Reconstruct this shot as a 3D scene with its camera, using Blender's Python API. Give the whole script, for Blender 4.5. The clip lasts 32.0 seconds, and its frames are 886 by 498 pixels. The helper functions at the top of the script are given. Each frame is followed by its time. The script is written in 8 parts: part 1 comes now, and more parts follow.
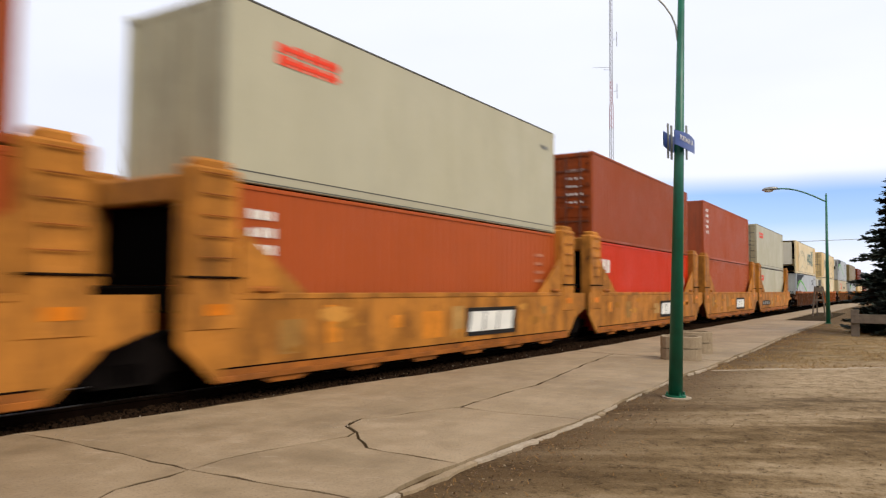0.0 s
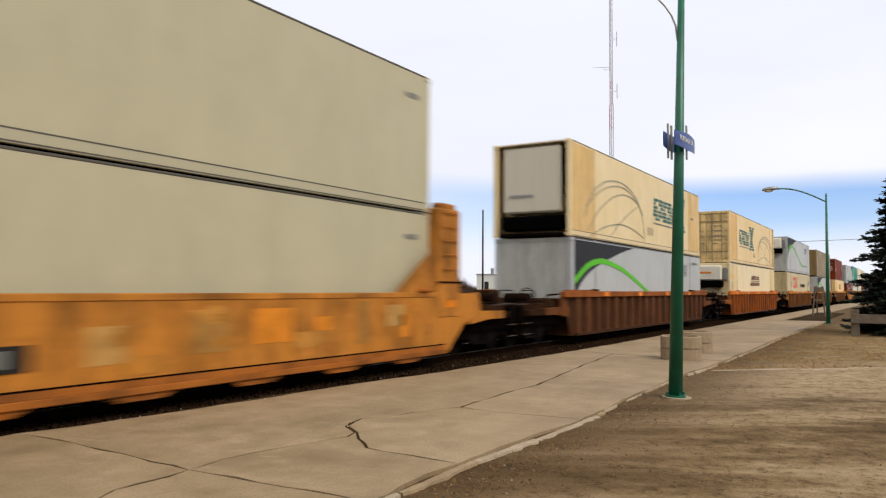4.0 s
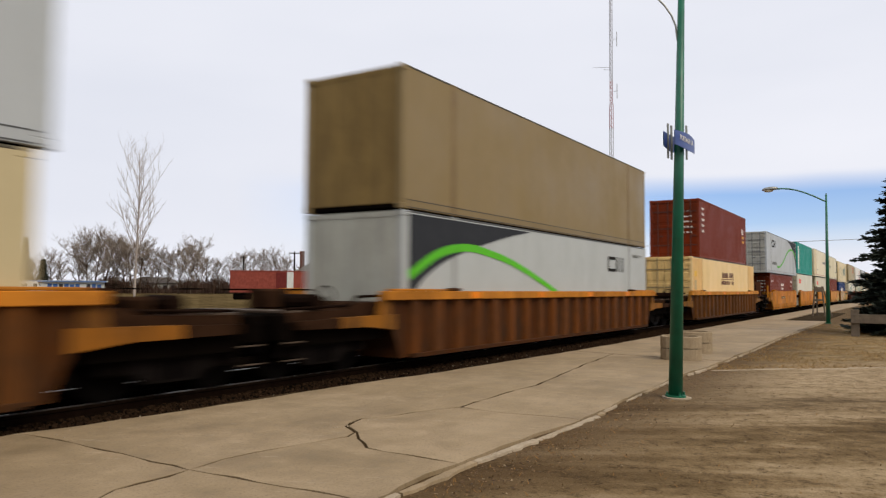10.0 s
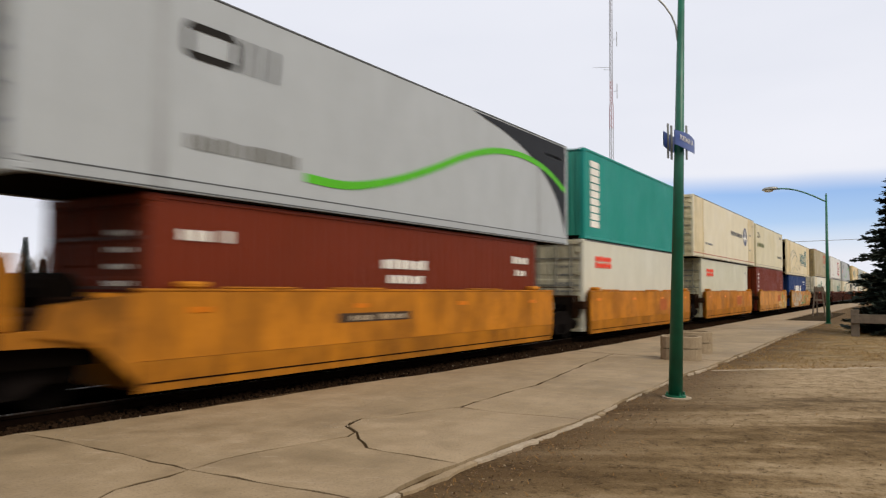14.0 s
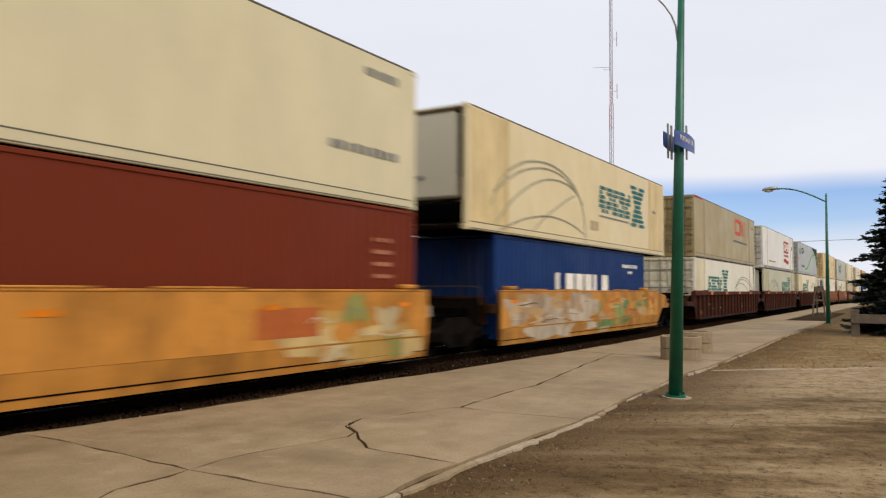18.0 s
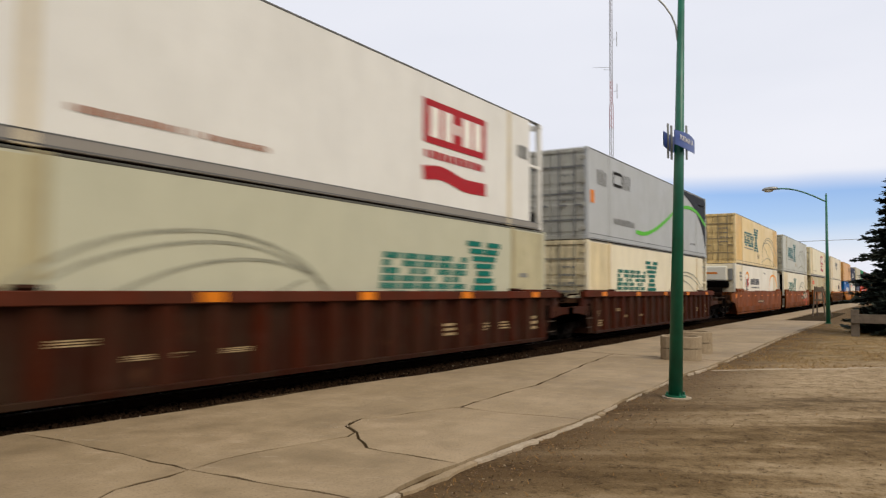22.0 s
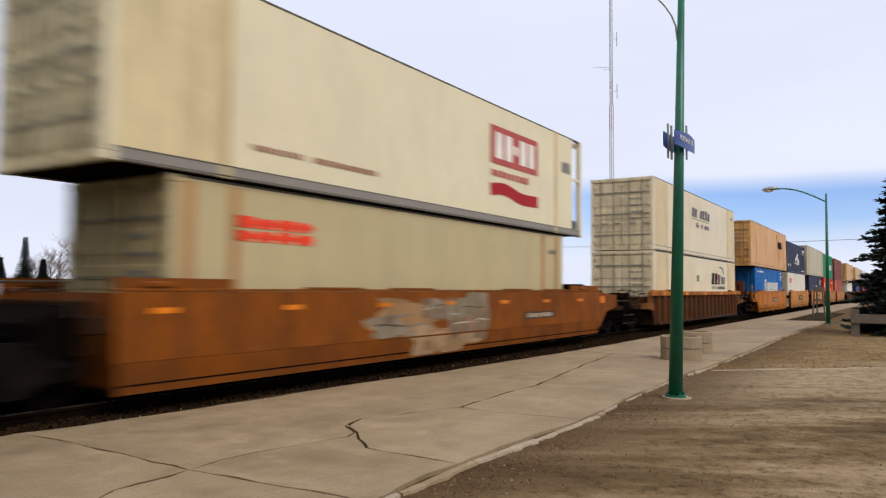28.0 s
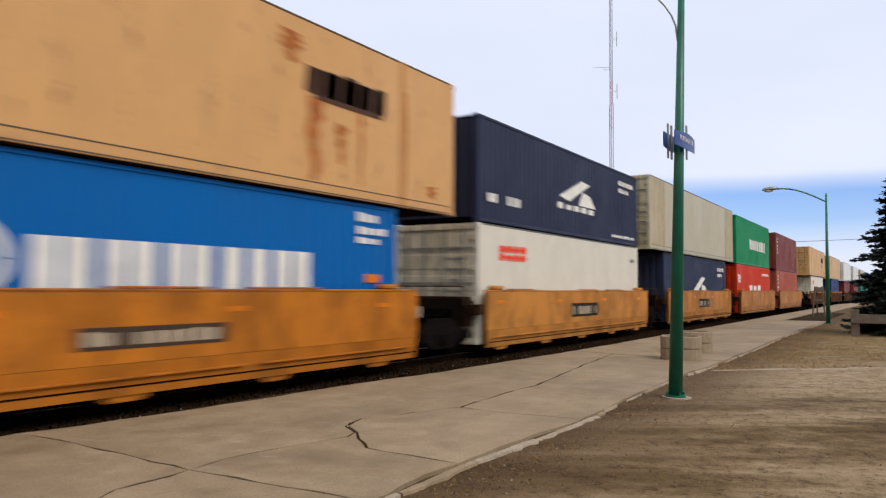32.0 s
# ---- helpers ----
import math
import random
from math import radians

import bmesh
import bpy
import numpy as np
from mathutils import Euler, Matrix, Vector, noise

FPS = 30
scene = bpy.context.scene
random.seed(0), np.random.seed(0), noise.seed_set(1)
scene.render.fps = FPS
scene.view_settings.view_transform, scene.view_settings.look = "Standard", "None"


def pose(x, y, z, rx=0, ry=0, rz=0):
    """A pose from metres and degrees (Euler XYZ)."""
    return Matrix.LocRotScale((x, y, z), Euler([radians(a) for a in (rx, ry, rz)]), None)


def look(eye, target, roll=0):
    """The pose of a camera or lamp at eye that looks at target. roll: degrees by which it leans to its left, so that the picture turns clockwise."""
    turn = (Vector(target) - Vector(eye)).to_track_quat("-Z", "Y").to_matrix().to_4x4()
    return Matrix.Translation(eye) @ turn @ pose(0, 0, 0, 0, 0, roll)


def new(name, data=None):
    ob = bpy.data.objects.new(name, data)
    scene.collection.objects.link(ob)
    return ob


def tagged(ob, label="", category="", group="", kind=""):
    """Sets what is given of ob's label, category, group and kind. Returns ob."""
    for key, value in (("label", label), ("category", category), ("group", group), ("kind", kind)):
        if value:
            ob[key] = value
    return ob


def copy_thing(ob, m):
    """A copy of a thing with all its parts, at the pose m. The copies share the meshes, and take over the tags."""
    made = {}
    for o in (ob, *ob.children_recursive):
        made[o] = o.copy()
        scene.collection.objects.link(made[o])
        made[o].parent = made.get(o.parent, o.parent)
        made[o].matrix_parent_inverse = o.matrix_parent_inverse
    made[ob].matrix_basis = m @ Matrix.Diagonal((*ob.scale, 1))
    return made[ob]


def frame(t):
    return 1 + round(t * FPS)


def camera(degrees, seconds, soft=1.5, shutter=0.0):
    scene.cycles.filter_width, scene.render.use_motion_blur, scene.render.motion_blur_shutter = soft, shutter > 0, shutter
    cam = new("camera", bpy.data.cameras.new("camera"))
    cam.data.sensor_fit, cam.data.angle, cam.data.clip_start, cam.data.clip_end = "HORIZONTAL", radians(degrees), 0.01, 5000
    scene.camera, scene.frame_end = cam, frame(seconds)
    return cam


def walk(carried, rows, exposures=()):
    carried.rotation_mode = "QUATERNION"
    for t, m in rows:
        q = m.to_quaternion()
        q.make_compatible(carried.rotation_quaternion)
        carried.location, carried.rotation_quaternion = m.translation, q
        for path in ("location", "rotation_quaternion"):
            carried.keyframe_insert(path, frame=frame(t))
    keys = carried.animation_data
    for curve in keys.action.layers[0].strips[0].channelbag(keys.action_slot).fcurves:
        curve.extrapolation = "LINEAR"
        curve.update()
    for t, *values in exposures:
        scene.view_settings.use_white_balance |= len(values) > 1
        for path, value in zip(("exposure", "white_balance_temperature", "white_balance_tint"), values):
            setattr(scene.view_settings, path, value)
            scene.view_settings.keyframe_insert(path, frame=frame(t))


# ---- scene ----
from functools import lru_cache

# ---- camera: a tripod on the station platform ----
EYE = (0.0, 0.0, 1.58)
cam = camera(61.34, 32.0, soft=1.25, shutter=0.75)
CAM_POSE = Matrix.Translation(EYE) @ Matrix.Rotation(radians(31.955), 4, "Z") @ Matrix.Rotation(radians(90 + 3.046), 4, "X") @ pose(0, 0, 0, 0, 0, 0.354)
walk(cam, [(0.0, CAM_POSE), (32.0, CAM_POSE)], [(0.0, 0.23, 6300, 11), (3.0, 0.21, 6450, 10), (6.5, 0.0, 6500, 10), (25.5, 0.0, 6500, 10), (27.8, 0.0, 6080, 12), (32.0, 0.0, 5960, 12)])

# ---- sky: thin bright overcast with a clear strip low over the line ----
SUN_EL, SUN_AZ = 46.0, 106.0        # degrees above the horizon, degrees clockwise from +Y
world = bpy.data.worlds.new("sky")
scene.world = world
world.use_nodes = True
wn, wl = world.node_tree.nodes, world.node_tree.links
wn.clear()


def wnode(kind, **values):
    n = wn.new(kind)
    for k, v in values.items():
        n.inputs[k].default_value = v
    return n


w_out = wn.new("ShaderNodeOutputWorld")
w_bg = wnode("ShaderNodeBackground", Strength=0.10)
w_sky = wn.new("ShaderNodeTexSky")
w_sky.sky_type, w_sky.sun_disc = "NISHITA", False
w_sky.sun_elevation, w_sky.sun_rotation = radians(SUN_EL), radians(SUN_AZ)
w_sky.air_density, w_sky.dust_density, w_sky.ozone_density = 1.0, 0.1, 4.0
w_co = wn.new("ShaderNodeTexCoord")
w_sep = wn.new("ShaderNodeSeparateXYZ")
wl.new(w_co.outputs["Generated"], w_sep.inputs[0])
w_map = wn.new("ShaderNodeMapping")
w_map.inputs["Scale"].default_value = (0.8, 0.8, 3.0)
wl.new(w_co.outputs["Generated"], w_map.inputs[0])
w_noise = wnode("ShaderNodeTexNoise", Scale=1.5, Detail=4.0, Roughness=0.5)
wl.new(w_map.outputs[0], w_noise.inputs["Vector"])
# the gap in the cloud sheet: an opening low over the south-west
w_dot = wn.new("ShaderNodeVectorMath")
w_dot.operation = "DOT_PRODUCT"
w_dot.inputs[1].default_value = (0.10, 0.985, 0.125)
wl.new(w_co.outputs["Generated"], w_dot.inputs[0])
w_az = wnode("ShaderNodeMapRange", **{"From Min": 0.60, "From Max": 0.96})
wl.new(w_dot.outputs["Value"], w_az.inputs[0])
w_el = wn.new("ShaderNodeValToRGB")
for k, (p, v) in enumerate(((0.040, 0.0), (0.090, 0.9), (0.126, 1.0), (0.150, 0.0))):
    e = w_el.color_ramp.elements[k] if k < 2 else w_el.color_ramp.elements.new(p)
    e.position, e.color = p, (v, v, v, 1)
w_wob = wn.new("ShaderNodeMath")
w_wob.operation = "MULTIPLY_ADD"
w_wob.inputs[1].default_value = 0.05
wl.new(w_noise.outputs[0], w_wob.inputs[0])
w_sub = wn.new("ShaderNodeMath")
w_sub.operation = "SUBTRACT"
w_sub.inputs[1].default_value = 0.025
wl.new(w_sep.outputs["Z"], w_sub.inputs[0])
wl.new(w_sub.outputs[0], w_wob.inputs[2])
wl.new(w_wob.outputs[0], w_el.inputs[0])
w_gap = wn.new("ShaderNodeMath")
w_gap.operation = "MULTIPLY"
wl.new(w_az.outputs[0], w_gap.inputs[0])
wl.new(w_el.outputs[0], w_gap.inputs[1])
w_gap2 = wn.new("ShaderNodeMath")
w_gap2.operation = "MULTIPLY"
w_gap2.inputs[1].default_value = 0.92
wl.new(w_gap.outputs[0], w_gap2.inputs[0])
w_cloud = wn.new("ShaderNodeValToRGB")
w_cloud.color_ramp.elements[0].position, w_cloud.color_ramp.elements[0].color = 0.25, (7.45, 7.72, 8.6, 1)
w_cloud.color_ramp.elements[1].position, w_cloud.color_ramp.elements[1].color = 0.75, (8.85, 8.95, 9.6, 1)
wl.new(w_noise.outputs[0], w_cloud.inputs[0])
w_mix = wn.new("ShaderNodeMix")
w_mix.data_type = "RGBA"
w_skyb = wn.new("ShaderNodeMix")
w_skyb.data_type, w_skyb.blend_type = "RGBA", "MULTIPLY"
w_skyb.inputs["Factor"].default_value = 1.0
w_skyb.inputs[7].default_value = (0.95, 1.05, 1.35, 1)
wl.new(w_sky.outputs[0], w_skyb.inputs[6])
wl.new(w_gap2.outputs[0], w_mix.inputs["Factor"])
wl.new(w_cloud.outputs[0], w_mix.inputs[6])
wl.new(w_skyb.outputs[2], w_mix.inputs[7])
wl.new(w_mix.outputs[2], w_bg.inputs["Color"])
wl.new(w_bg.outputs[0], w_out.inputs[0])

sun_data = bpy.data.lights.new("sun", "SUN")
sun_data.energy, sun_data.angle, sun_data.color = 2.25, radians(38), (1.0, 0.90, 0.74)
sun = new("sun", sun_data)
_a = radians(SUN_AZ)
sun.matrix_world = look((0, 0, 40), (-math.sin(_a) * math.cos(radians(SUN_EL)) * 50, -math.cos(_a) * math.cos(radians(SUN_EL)) * 50, 40 - math.sin(radians(SUN_EL)) * 50))
scene.view_settings.exposure = 0.0

# ---- materials ----


def lin(r, g, b):
    return tuple((c / 255 / 12.92) if c / 255 <= 0.04045 else ((c / 255 + 0.055) / 1.055) ** 2.4 for c in (r, g, b))


def material(name):
    m = bpy.data.materials.new(name)
    m.use_nodes = True
    nt = m.node_tree
    return m, nt, nt.nodes["Principled BSDF"]


def add(nt, kind, **values):
    n = nt.nodes.new(kind)
    for k, v in values.items():
        n.inputs[k].default_value = v
    return n


def ramp(nt, source, stops):
    n = nt.nodes.new("ShaderNodeValToRGB")
    for k, (p, c) in enumerate(stops):
        e = n.color_ramp.elements[k] if k < 2 else n.color_ramp.elements.new(p)
        e.position, e.color = p, (*(c if isinstance(c, tuple) else (c, c, c)), 1)
    nt.links.new(source, n.inputs[0])
    return n.outputs[0]


def blend(nt, factor, a, b, mode="MIX"):
    n = nt.nodes.new("ShaderNodeMix")
    n.data_type, n.blend_type = "RGBA", mode
    for slot, v in ((0, factor), (6, a), (7, b)):
        if isinstance(v, (int, float)):
            n.inputs[slot].default_value = v
        elif isinstance(v, tuple):
            n.inputs[slot].default_value = (*v, 1)
        else:
            nt.links.new(v, n.inputs[slot])
    return n.outputs[2]


def coords(nt, scale=(1, 1, 1), kind="Object"):
    c, m = nt.nodes.new("ShaderNodeTexCoord"), nt.nodes.new("ShaderNodeMapping")
    m.inputs["Scale"].default_value = scale
    nt.links.new(c.outputs[kind], m.inputs[0])
    r = nt.nodes.new("ShaderNodeObjectInfo")
    s = nt.nodes.new("ShaderNodeVectorMath")
    s.operation = "MULTIPLY_ADD"
    s.inputs[1].default_value = (37.0, 53.0, 19.0)
    nt.links.new(r.outputs["Random"], s.inputs[0])
    nt.links.new(m.outputs[0], s.inputs[2])
    return s.outputs[0]


def noise_of(nt, vector, scale, detail=4.0, rough=0.55):
    n = add(nt, "ShaderNodeTexNoise", Scale=scale, Detail=detail, Roughness=rough)
    nt.links.new(vector, n.inputs["Vector"])
    return n.outputs[0]


def bump(nt, bsdf, height, strength, distance=0.01):
    n = add(nt, "ShaderNodeBump", Strength=strength, Distance=distance)
    nt.links.new(height, n.inputs["Height"])
    nt.links.new(n.outputs[0], bsdf.inputs["Normal"])


@lru_cache(None)
def paint(r, g, b, dirt=0.35, rust=0.0, rough=0.45, metal=0.0, wear=0.0, gloss=0.32):
    """Weathered paint on sheet metal: faded patches, rain streaks, and rust where asked."""
    m, nt, bs = material("paint")
    base = tuple((0.97 if wear > 0.3 else 0.90) * c for c in lin(r, g, b))
    dark = tuple(c * 0.55 for c in base)
    grime = tuple(0.6 * c + 0.4 * k for c, k in zip(dark, (0.09, 0.07, 0.05)))
    o = coords(nt)
    streak = noise_of(nt, coords(nt, (2.2, 2.2, 0.18)), 2.6, 5.0, 0.65)
    patch = noise_of(nt, o, 0.55, 5.0, 0.6)
    fine = noise_of(nt, o, 14.0, 4.0, 0.6)
    c = blend(nt, ramp(nt, patch, ((0.35, 0.0), (0.75, 0.8 * dirt))), base, tuple(0.8 * v for v in base))
    c = blend(nt, ramp(nt, streak, ((0.45, 0.0), (0.80, dirt if wear > 0.1 else 0.45 * dirt))), c, grime)
    c = blend(nt, ramp(nt, fine, ((0.58, 0.0), (0.80, 0.4 * dirt))), c, grime)
    if rust:
        spots = noise_of(nt, coords(nt, (1.0, 1.0, 0.45)), 3.2, 8.0, 0.72)
        c = blend(nt, ramp(nt, spots, ((0.66 - 0.22 * rust, 0.0), (0.74 - 0.16 * rust, 0.85))), c, ((0.11, 0.042, 0.018)))
    if wear:
        chalk = noise_of(nt, coords(nt, (1.0, 0.35, 1.6)), 1.7, 7.0, 0.7)
        c = blend(nt, ramp(nt, chalk, ((0.56, 0.0), (0.70, 0.55 * wear))), c, tuple(1.25 * v + 0.012 for v in base))
        smear = noise_of(nt, coords(nt, (1.4, 1.0, 0.55)), 1.25, 9.0, 0.72)
        c = blend(nt, ramp(nt, smear, ((0.43, 0.0), (0.55, 0.55 * wear), (0.68, 0.95 * wear))), c, (0.030, 0.018, 0.010))
    nt.links.new(c, bs.inputs["Base Color"])
    nt.links.new(ramp(nt, patch, ((0.3, rough - 0.08), (0.7, rough + 0.2))), bs.inputs["Roughness"])
    bs.inputs["Metallic"].default_value = metal
    bs.inputs["Specular IOR Level"].default_value = 0.05 if wear > 0.3 else gloss     # sheet paint keeps its gloss, dirty car sides do not
    bump(nt, bs, patch, 0.12, 0.02)
    return m


@lru_cache(None)
def plain(name, r, g, b, rough=0.6, metal=0.0, vary=0.25, scale=3.0):
    m, nt, bs = material(name)
    base = lin(r, g, b)
    n = noise_of(nt, coords(nt), scale, 5.0, 0.6)
    nt.links.new(blend(nt, ramp(nt, n, ((0.35, 0.0), (0.7, 1.0))), base, tuple(c * (1 - vary) for c in base)), bs.inputs["Base Color"])
    bs.inputs["Roughness"].default_value, bs.inputs["Metallic"].default_value = rough, metal
    bs.inputs["Specular IOR Level"].default_value = 0.5 if rough < 0.45 else (0.1 if max(r, g, b) > 60 else 0.01)
    bump(nt, bs, n, 0.1, 0.01)
    return m


def ground_mat(name, stops, scale, fine_scale, bump_s, rough=0.95, stretch=(1, 1, 1), dark=0.55):
    m, nt, bs = material(name)
    o = coords(nt, stretch)
    big = noise_of(nt, o, scale, 6.0, 0.6)
    fine = noise_of(nt, coords(nt), fine_scale, 6.0, 0.7)
    mid = noise_of(nt, coords(nt), scale * 6, 5.0, 0.6)
    both = blend(nt, 0.42, big, mid)
    c = ramp(nt, both, stops)
    c = blend(nt, ramp(nt, fine, ((0.35, dark), (0.7, 0.0))), c, tuple(min(k, 0.6 * v) for k, v in zip((0.03, 0.022, 0.015), stops[0][1])))
    nt.links.new(c, bs.inputs["Base Color"])
    bs.inputs["Roughness"].default_value = rough
    bs.inputs["Specular IOR Level"].default_value = 0.0
    bump(nt, bs, blend(nt, 0.5, fine, mid), bump_s, 0.03)
    return m




def mapped(nt, scale, turn=0.0):
    c, m = nt.nodes.new("ShaderNodeTexCoord"), nt.nodes.new("ShaderNodeMapping")
    m.vector_type = "TEXTURE"
    m.inputs["Rotation"].default_value = (0, 0, radians(turn))
    m.inputs["Scale"].default_value = tuple(1 / v for v in scale)
    nt.links.new(c.outputs["Object"], m.inputs[0])
    return m.outputs[0]


def concrete_mat():
    """Old broomed concrete: blotches, long stains, pale scuffs, pits, worn to a dull sheen."""
    m, nt, bs = material("concrete")
    big = noise_of(nt, coords(nt), 0.42, 6.0, 0.62)
    mid = noise_of(nt, coords(nt), 2.4, 6.0, 0.65)
    fine = noise_of(nt, coords(nt), 38.0, 5.0, 0.7)
    grit = noise_of(nt, coords(nt), 120.0, 3.0, 0.7)
    stain = noise_of(nt, mapped(nt, (0.9, 0.35, 1.0), 12), 1.1, 7.0, 0.68)
    scuff = noise_of(nt, mapped(nt, (0.5, 1.6, 1.0), 24), 3.6, 8.0, 0.72)
    scrape = noise_of(nt, mapped(nt, (0.35, 5.0, 1.0), 28), 1.3, 5.0, 0.6)
    c = ramp(nt, blend(nt, 0.5, big, mid), ((0.36, (0.186, 0.130, 0.066)), (0.5, (0.262, 0.187, 0.102)), (0.64, (0.340, 0.250, 0.148))))
    c = blend(nt, ramp(nt, stain, ((0.50, 0.0), (0.70, 0.45))), c, (0.135, 0.092, 0.048))
    c = blend(nt, ramp(nt, scuff, ((0.60, 0.0), (0.70, 0.5))), c, (0.41, 0.33, 0.235))
    c = blend(nt, ramp(nt, scrape, ((0.70, 0.0), (0.76, 0.6))), c, (0.46, 0.385, 0.29))
    c = blend(nt, ramp(nt, fine, ((0.30, 0.5), (0.48, 0.0))), c, (0.07, 0.047, 0.026))
    c = blend(nt, ramp(nt, grit, ((0.60, 0.0), (0.75, 0.35))), c, (0.40, 0.32, 0.23))
    nt.links.new(c, bs.inputs["Base Color"])
    nt.links.new(ramp(nt, mid, ((0.35, 0.70), (0.65, 0.86))), bs.inputs["Roughness"])
    bs.inputs["Specular IOR Level"].default_value = 0.42
    bump(nt, bs, blend(nt, 0.5, fine, mid), 0.22, 0.02)
    return m


def dirt_mat():
    """Trampled ground: pale dusty tracks over brown soil, dark along the platform's edge, dead grass past the buried edging."""
    m, nt, bs = material("dry_dirt")
    tracks = noise_of(nt, mapped(nt, (0.16, 0.85, 1.0), 32), 1.0, 5.0, 0.58)
    big = noise_of(nt, coords(nt), 0.34, 5.0, 0.6)
    mid = noise_of(nt, mapped(nt, (0.8, 1.2, 1.0), 34), 3.0, 8.0, 0.70)
    clod = noise_of(nt, coords(nt), 9.0, 6.0, 0.72)
    fine = noise_of(nt, coords(nt), 42.0, 5.0, 0.72)
    both = blend(nt, 0.30, blend(nt, 0.40, tracks, big), blend(nt, 0.45, mid, clod))
    c = ramp(nt, both, ((0.415, (0.054, 0.034, 0.015)), (0.468, (0.116, 0.075, 0.034)), (0.522, (0.196, 0.133, 0.067)), (0.585, (0.330, 0.242, 0.140))))
    co = nt.nodes.new("ShaderNodeTexCoord")
    # dead grass beyond the buried edging
    side = nt.nodes.new("ShaderNodeVectorMath")
    side.operation = "DOT_PRODUCT"
    side.inputs[1].default_value = (-0.679, 0.734, 0.0)
    nt.links.new(co.outputs["Object"], side.inputs[0])
    wob = add(nt, "ShaderNodeMath")
    wob.operation = "MULTIPLY_ADD"
    wob.inputs[1].default_value = 3.0
    nt.links.new(mid, wob.inputs[0])
    nt.links.new(side.outputs["Value"], wob.inputs[2])
    # a lane worn pale and dusty by wheels, along the near side of the edging
    lane_wob = add(nt, "ShaderNodeMath")
    lane_wob.operation = "MULTIPLY_ADD"
    lane_wob.inputs[1].default_value = 14.0
    nt.links.new(blend(nt, 0.5, tracks, big), lane_wob.inputs[0])
    nt.links.new(side.outputs["Value"], lane_wob.inputs[2])
    lane = add(nt, "ShaderNodeMapRange", **{"From Min": 14.6, "From Max": 18.2, "To Min": 0.0, "To Max": 0.9})
    nt.links.new(lane_wob.outputs[0], lane.inputs[0])
    dust = ramp(nt, blend(nt, 0.5, mid, clod), ((0.40, (0.215, 0.150, 0.082)), (0.50, (0.310, 0.226, 0.134)), (0.62, (0.420, 0.320, 0.205))))
    c = blend(nt, lane.outputs[0], c, dust)
    zone = add(nt, "ShaderNodeMapRange", **{"From Min": 14.9, "From Max": 17.2, "To Min": 0.0, "To Max": 0.85})
    nt.links.new(wob.outputs[0], zone.inputs[0])
    tuft = noise_of(nt, mapped(nt, (0.7, 1.3, 1.0), 30), 2.0, 7.0, 0.72)
    straw = ramp(nt, blend(nt, 0.35, tuft, clod), ((0.40, (0.095, 0.060, 0.024)), (0.50, (0.190, 0.128, 0.058)), (0.60, (0.300, 0.220, 0.118))))
    c = blend(nt, zone.outputs[0], c, straw)
    sep = nt.nodes.new("ShaderNodeSeparateXYZ")
    nt.links.new(co.outputs["Object"], sep.inputs[0])
    damp = add(nt, "ShaderNodeMath")
    damp.operation = "MULTIPLY_ADD"
    damp.inputs[1].default_value = -3.4
    nt.links.new(blend(nt, 0.5, mid, clod), damp.inputs[0])
    nt.links.new(sep.outputs[0], damp.inputs[2])
    edge = add(nt, "ShaderNodeMapRange", **{"From Min": -5.0, "From Max": -3.6, "To Min": 0.75, "To Max": 0.0})
    nt.links.new(damp.outputs[0], edge.inputs[0])
    c = blend(nt, edge.outputs[0], c, (0.074, 0.043, 0.019))
    c = blend(nt, ramp(nt, clod, ((0.36, 0.55), (0.46, 0.0))), c, (0.040, 0.025, 0.012))
    c = blend(nt, ramp(nt, fine, ((0.34, 0.6), (0.47, 0.0))), c, (0.028, 0.018, 0.010))
    c = blend(nt, ramp(nt, fine, ((0.60, 0.0), (0.72, 0.5))), c, (0.40, 0.31, 0.20))
    nt.links.new(c, bs.inputs["Base Color"])
    bs.inputs["Roughness"].default_value = 0.97
    bs.inputs["Specular IOR Level"].default_value = 0.06
    bump(nt, bs, blend(nt, 0.6, fine, clod), 0.8, 0.03)
    return m


CONCRETE = concrete_mat()
KERB = ground_mat("pale_kerb", ((0.3, (0.30, 0.235, 0.16)), (0.7, (0.50, 0.41, 0.30))), 2.0, 30.0, 0.4, dark=0.3)
PLANTER_MAT = ground_mat("exposed_aggregate", ((0.3, (0.27, 0.20, 0.125)), (0.7, (0.41, 0.32, 0.21))), 3.0, 60.0, 0.5, dark=0.35)
DIRT = dirt_mat()
# the bed's near-black base colour holds the shade under the train
BALLAST_BED = ground_mat("oily_shaded_ballast", ((0.3, (0.002, 0.0016, 0.0012)), (0.7, (0.010, 0.007, 0.0045))), 1.2, 18.0, 0.8)
NEAR_STONE = ground_mat("brown_ballast", ((0.3, (0.007, 0.0042, 0.0024)), (0.75, (0.060, 0.034, 0.019))), 6.0, 30.0, 0.4)
CRACK_SOIL = ground_mat("crack_soil", ((0.3, (0.036, 0.023, 0.012)), (0.7, (0.080, 0.053, 0.029))), 2.0, 25.0, 0.5)
# stone between the ties, darkened to the shade below the cars
STONE = ground_mat("shaded_crushed_stone", ((0.3, (0.002, 0.0016, 0.0012)), (0.75, (0.015, 0.011, 0.007))), 2.0, 30.0, 0.4)
YARD = ground_mat("yard_grass", ((0.36, (0.052, 0.037, 0.016)), (0.48, (0.120, 0.084, 0.036)), (0.62, (0.215, 0.156, 0.078))), 0.10, 2.2, 0.5, stretch=(1.0, 0.45, 1.0))
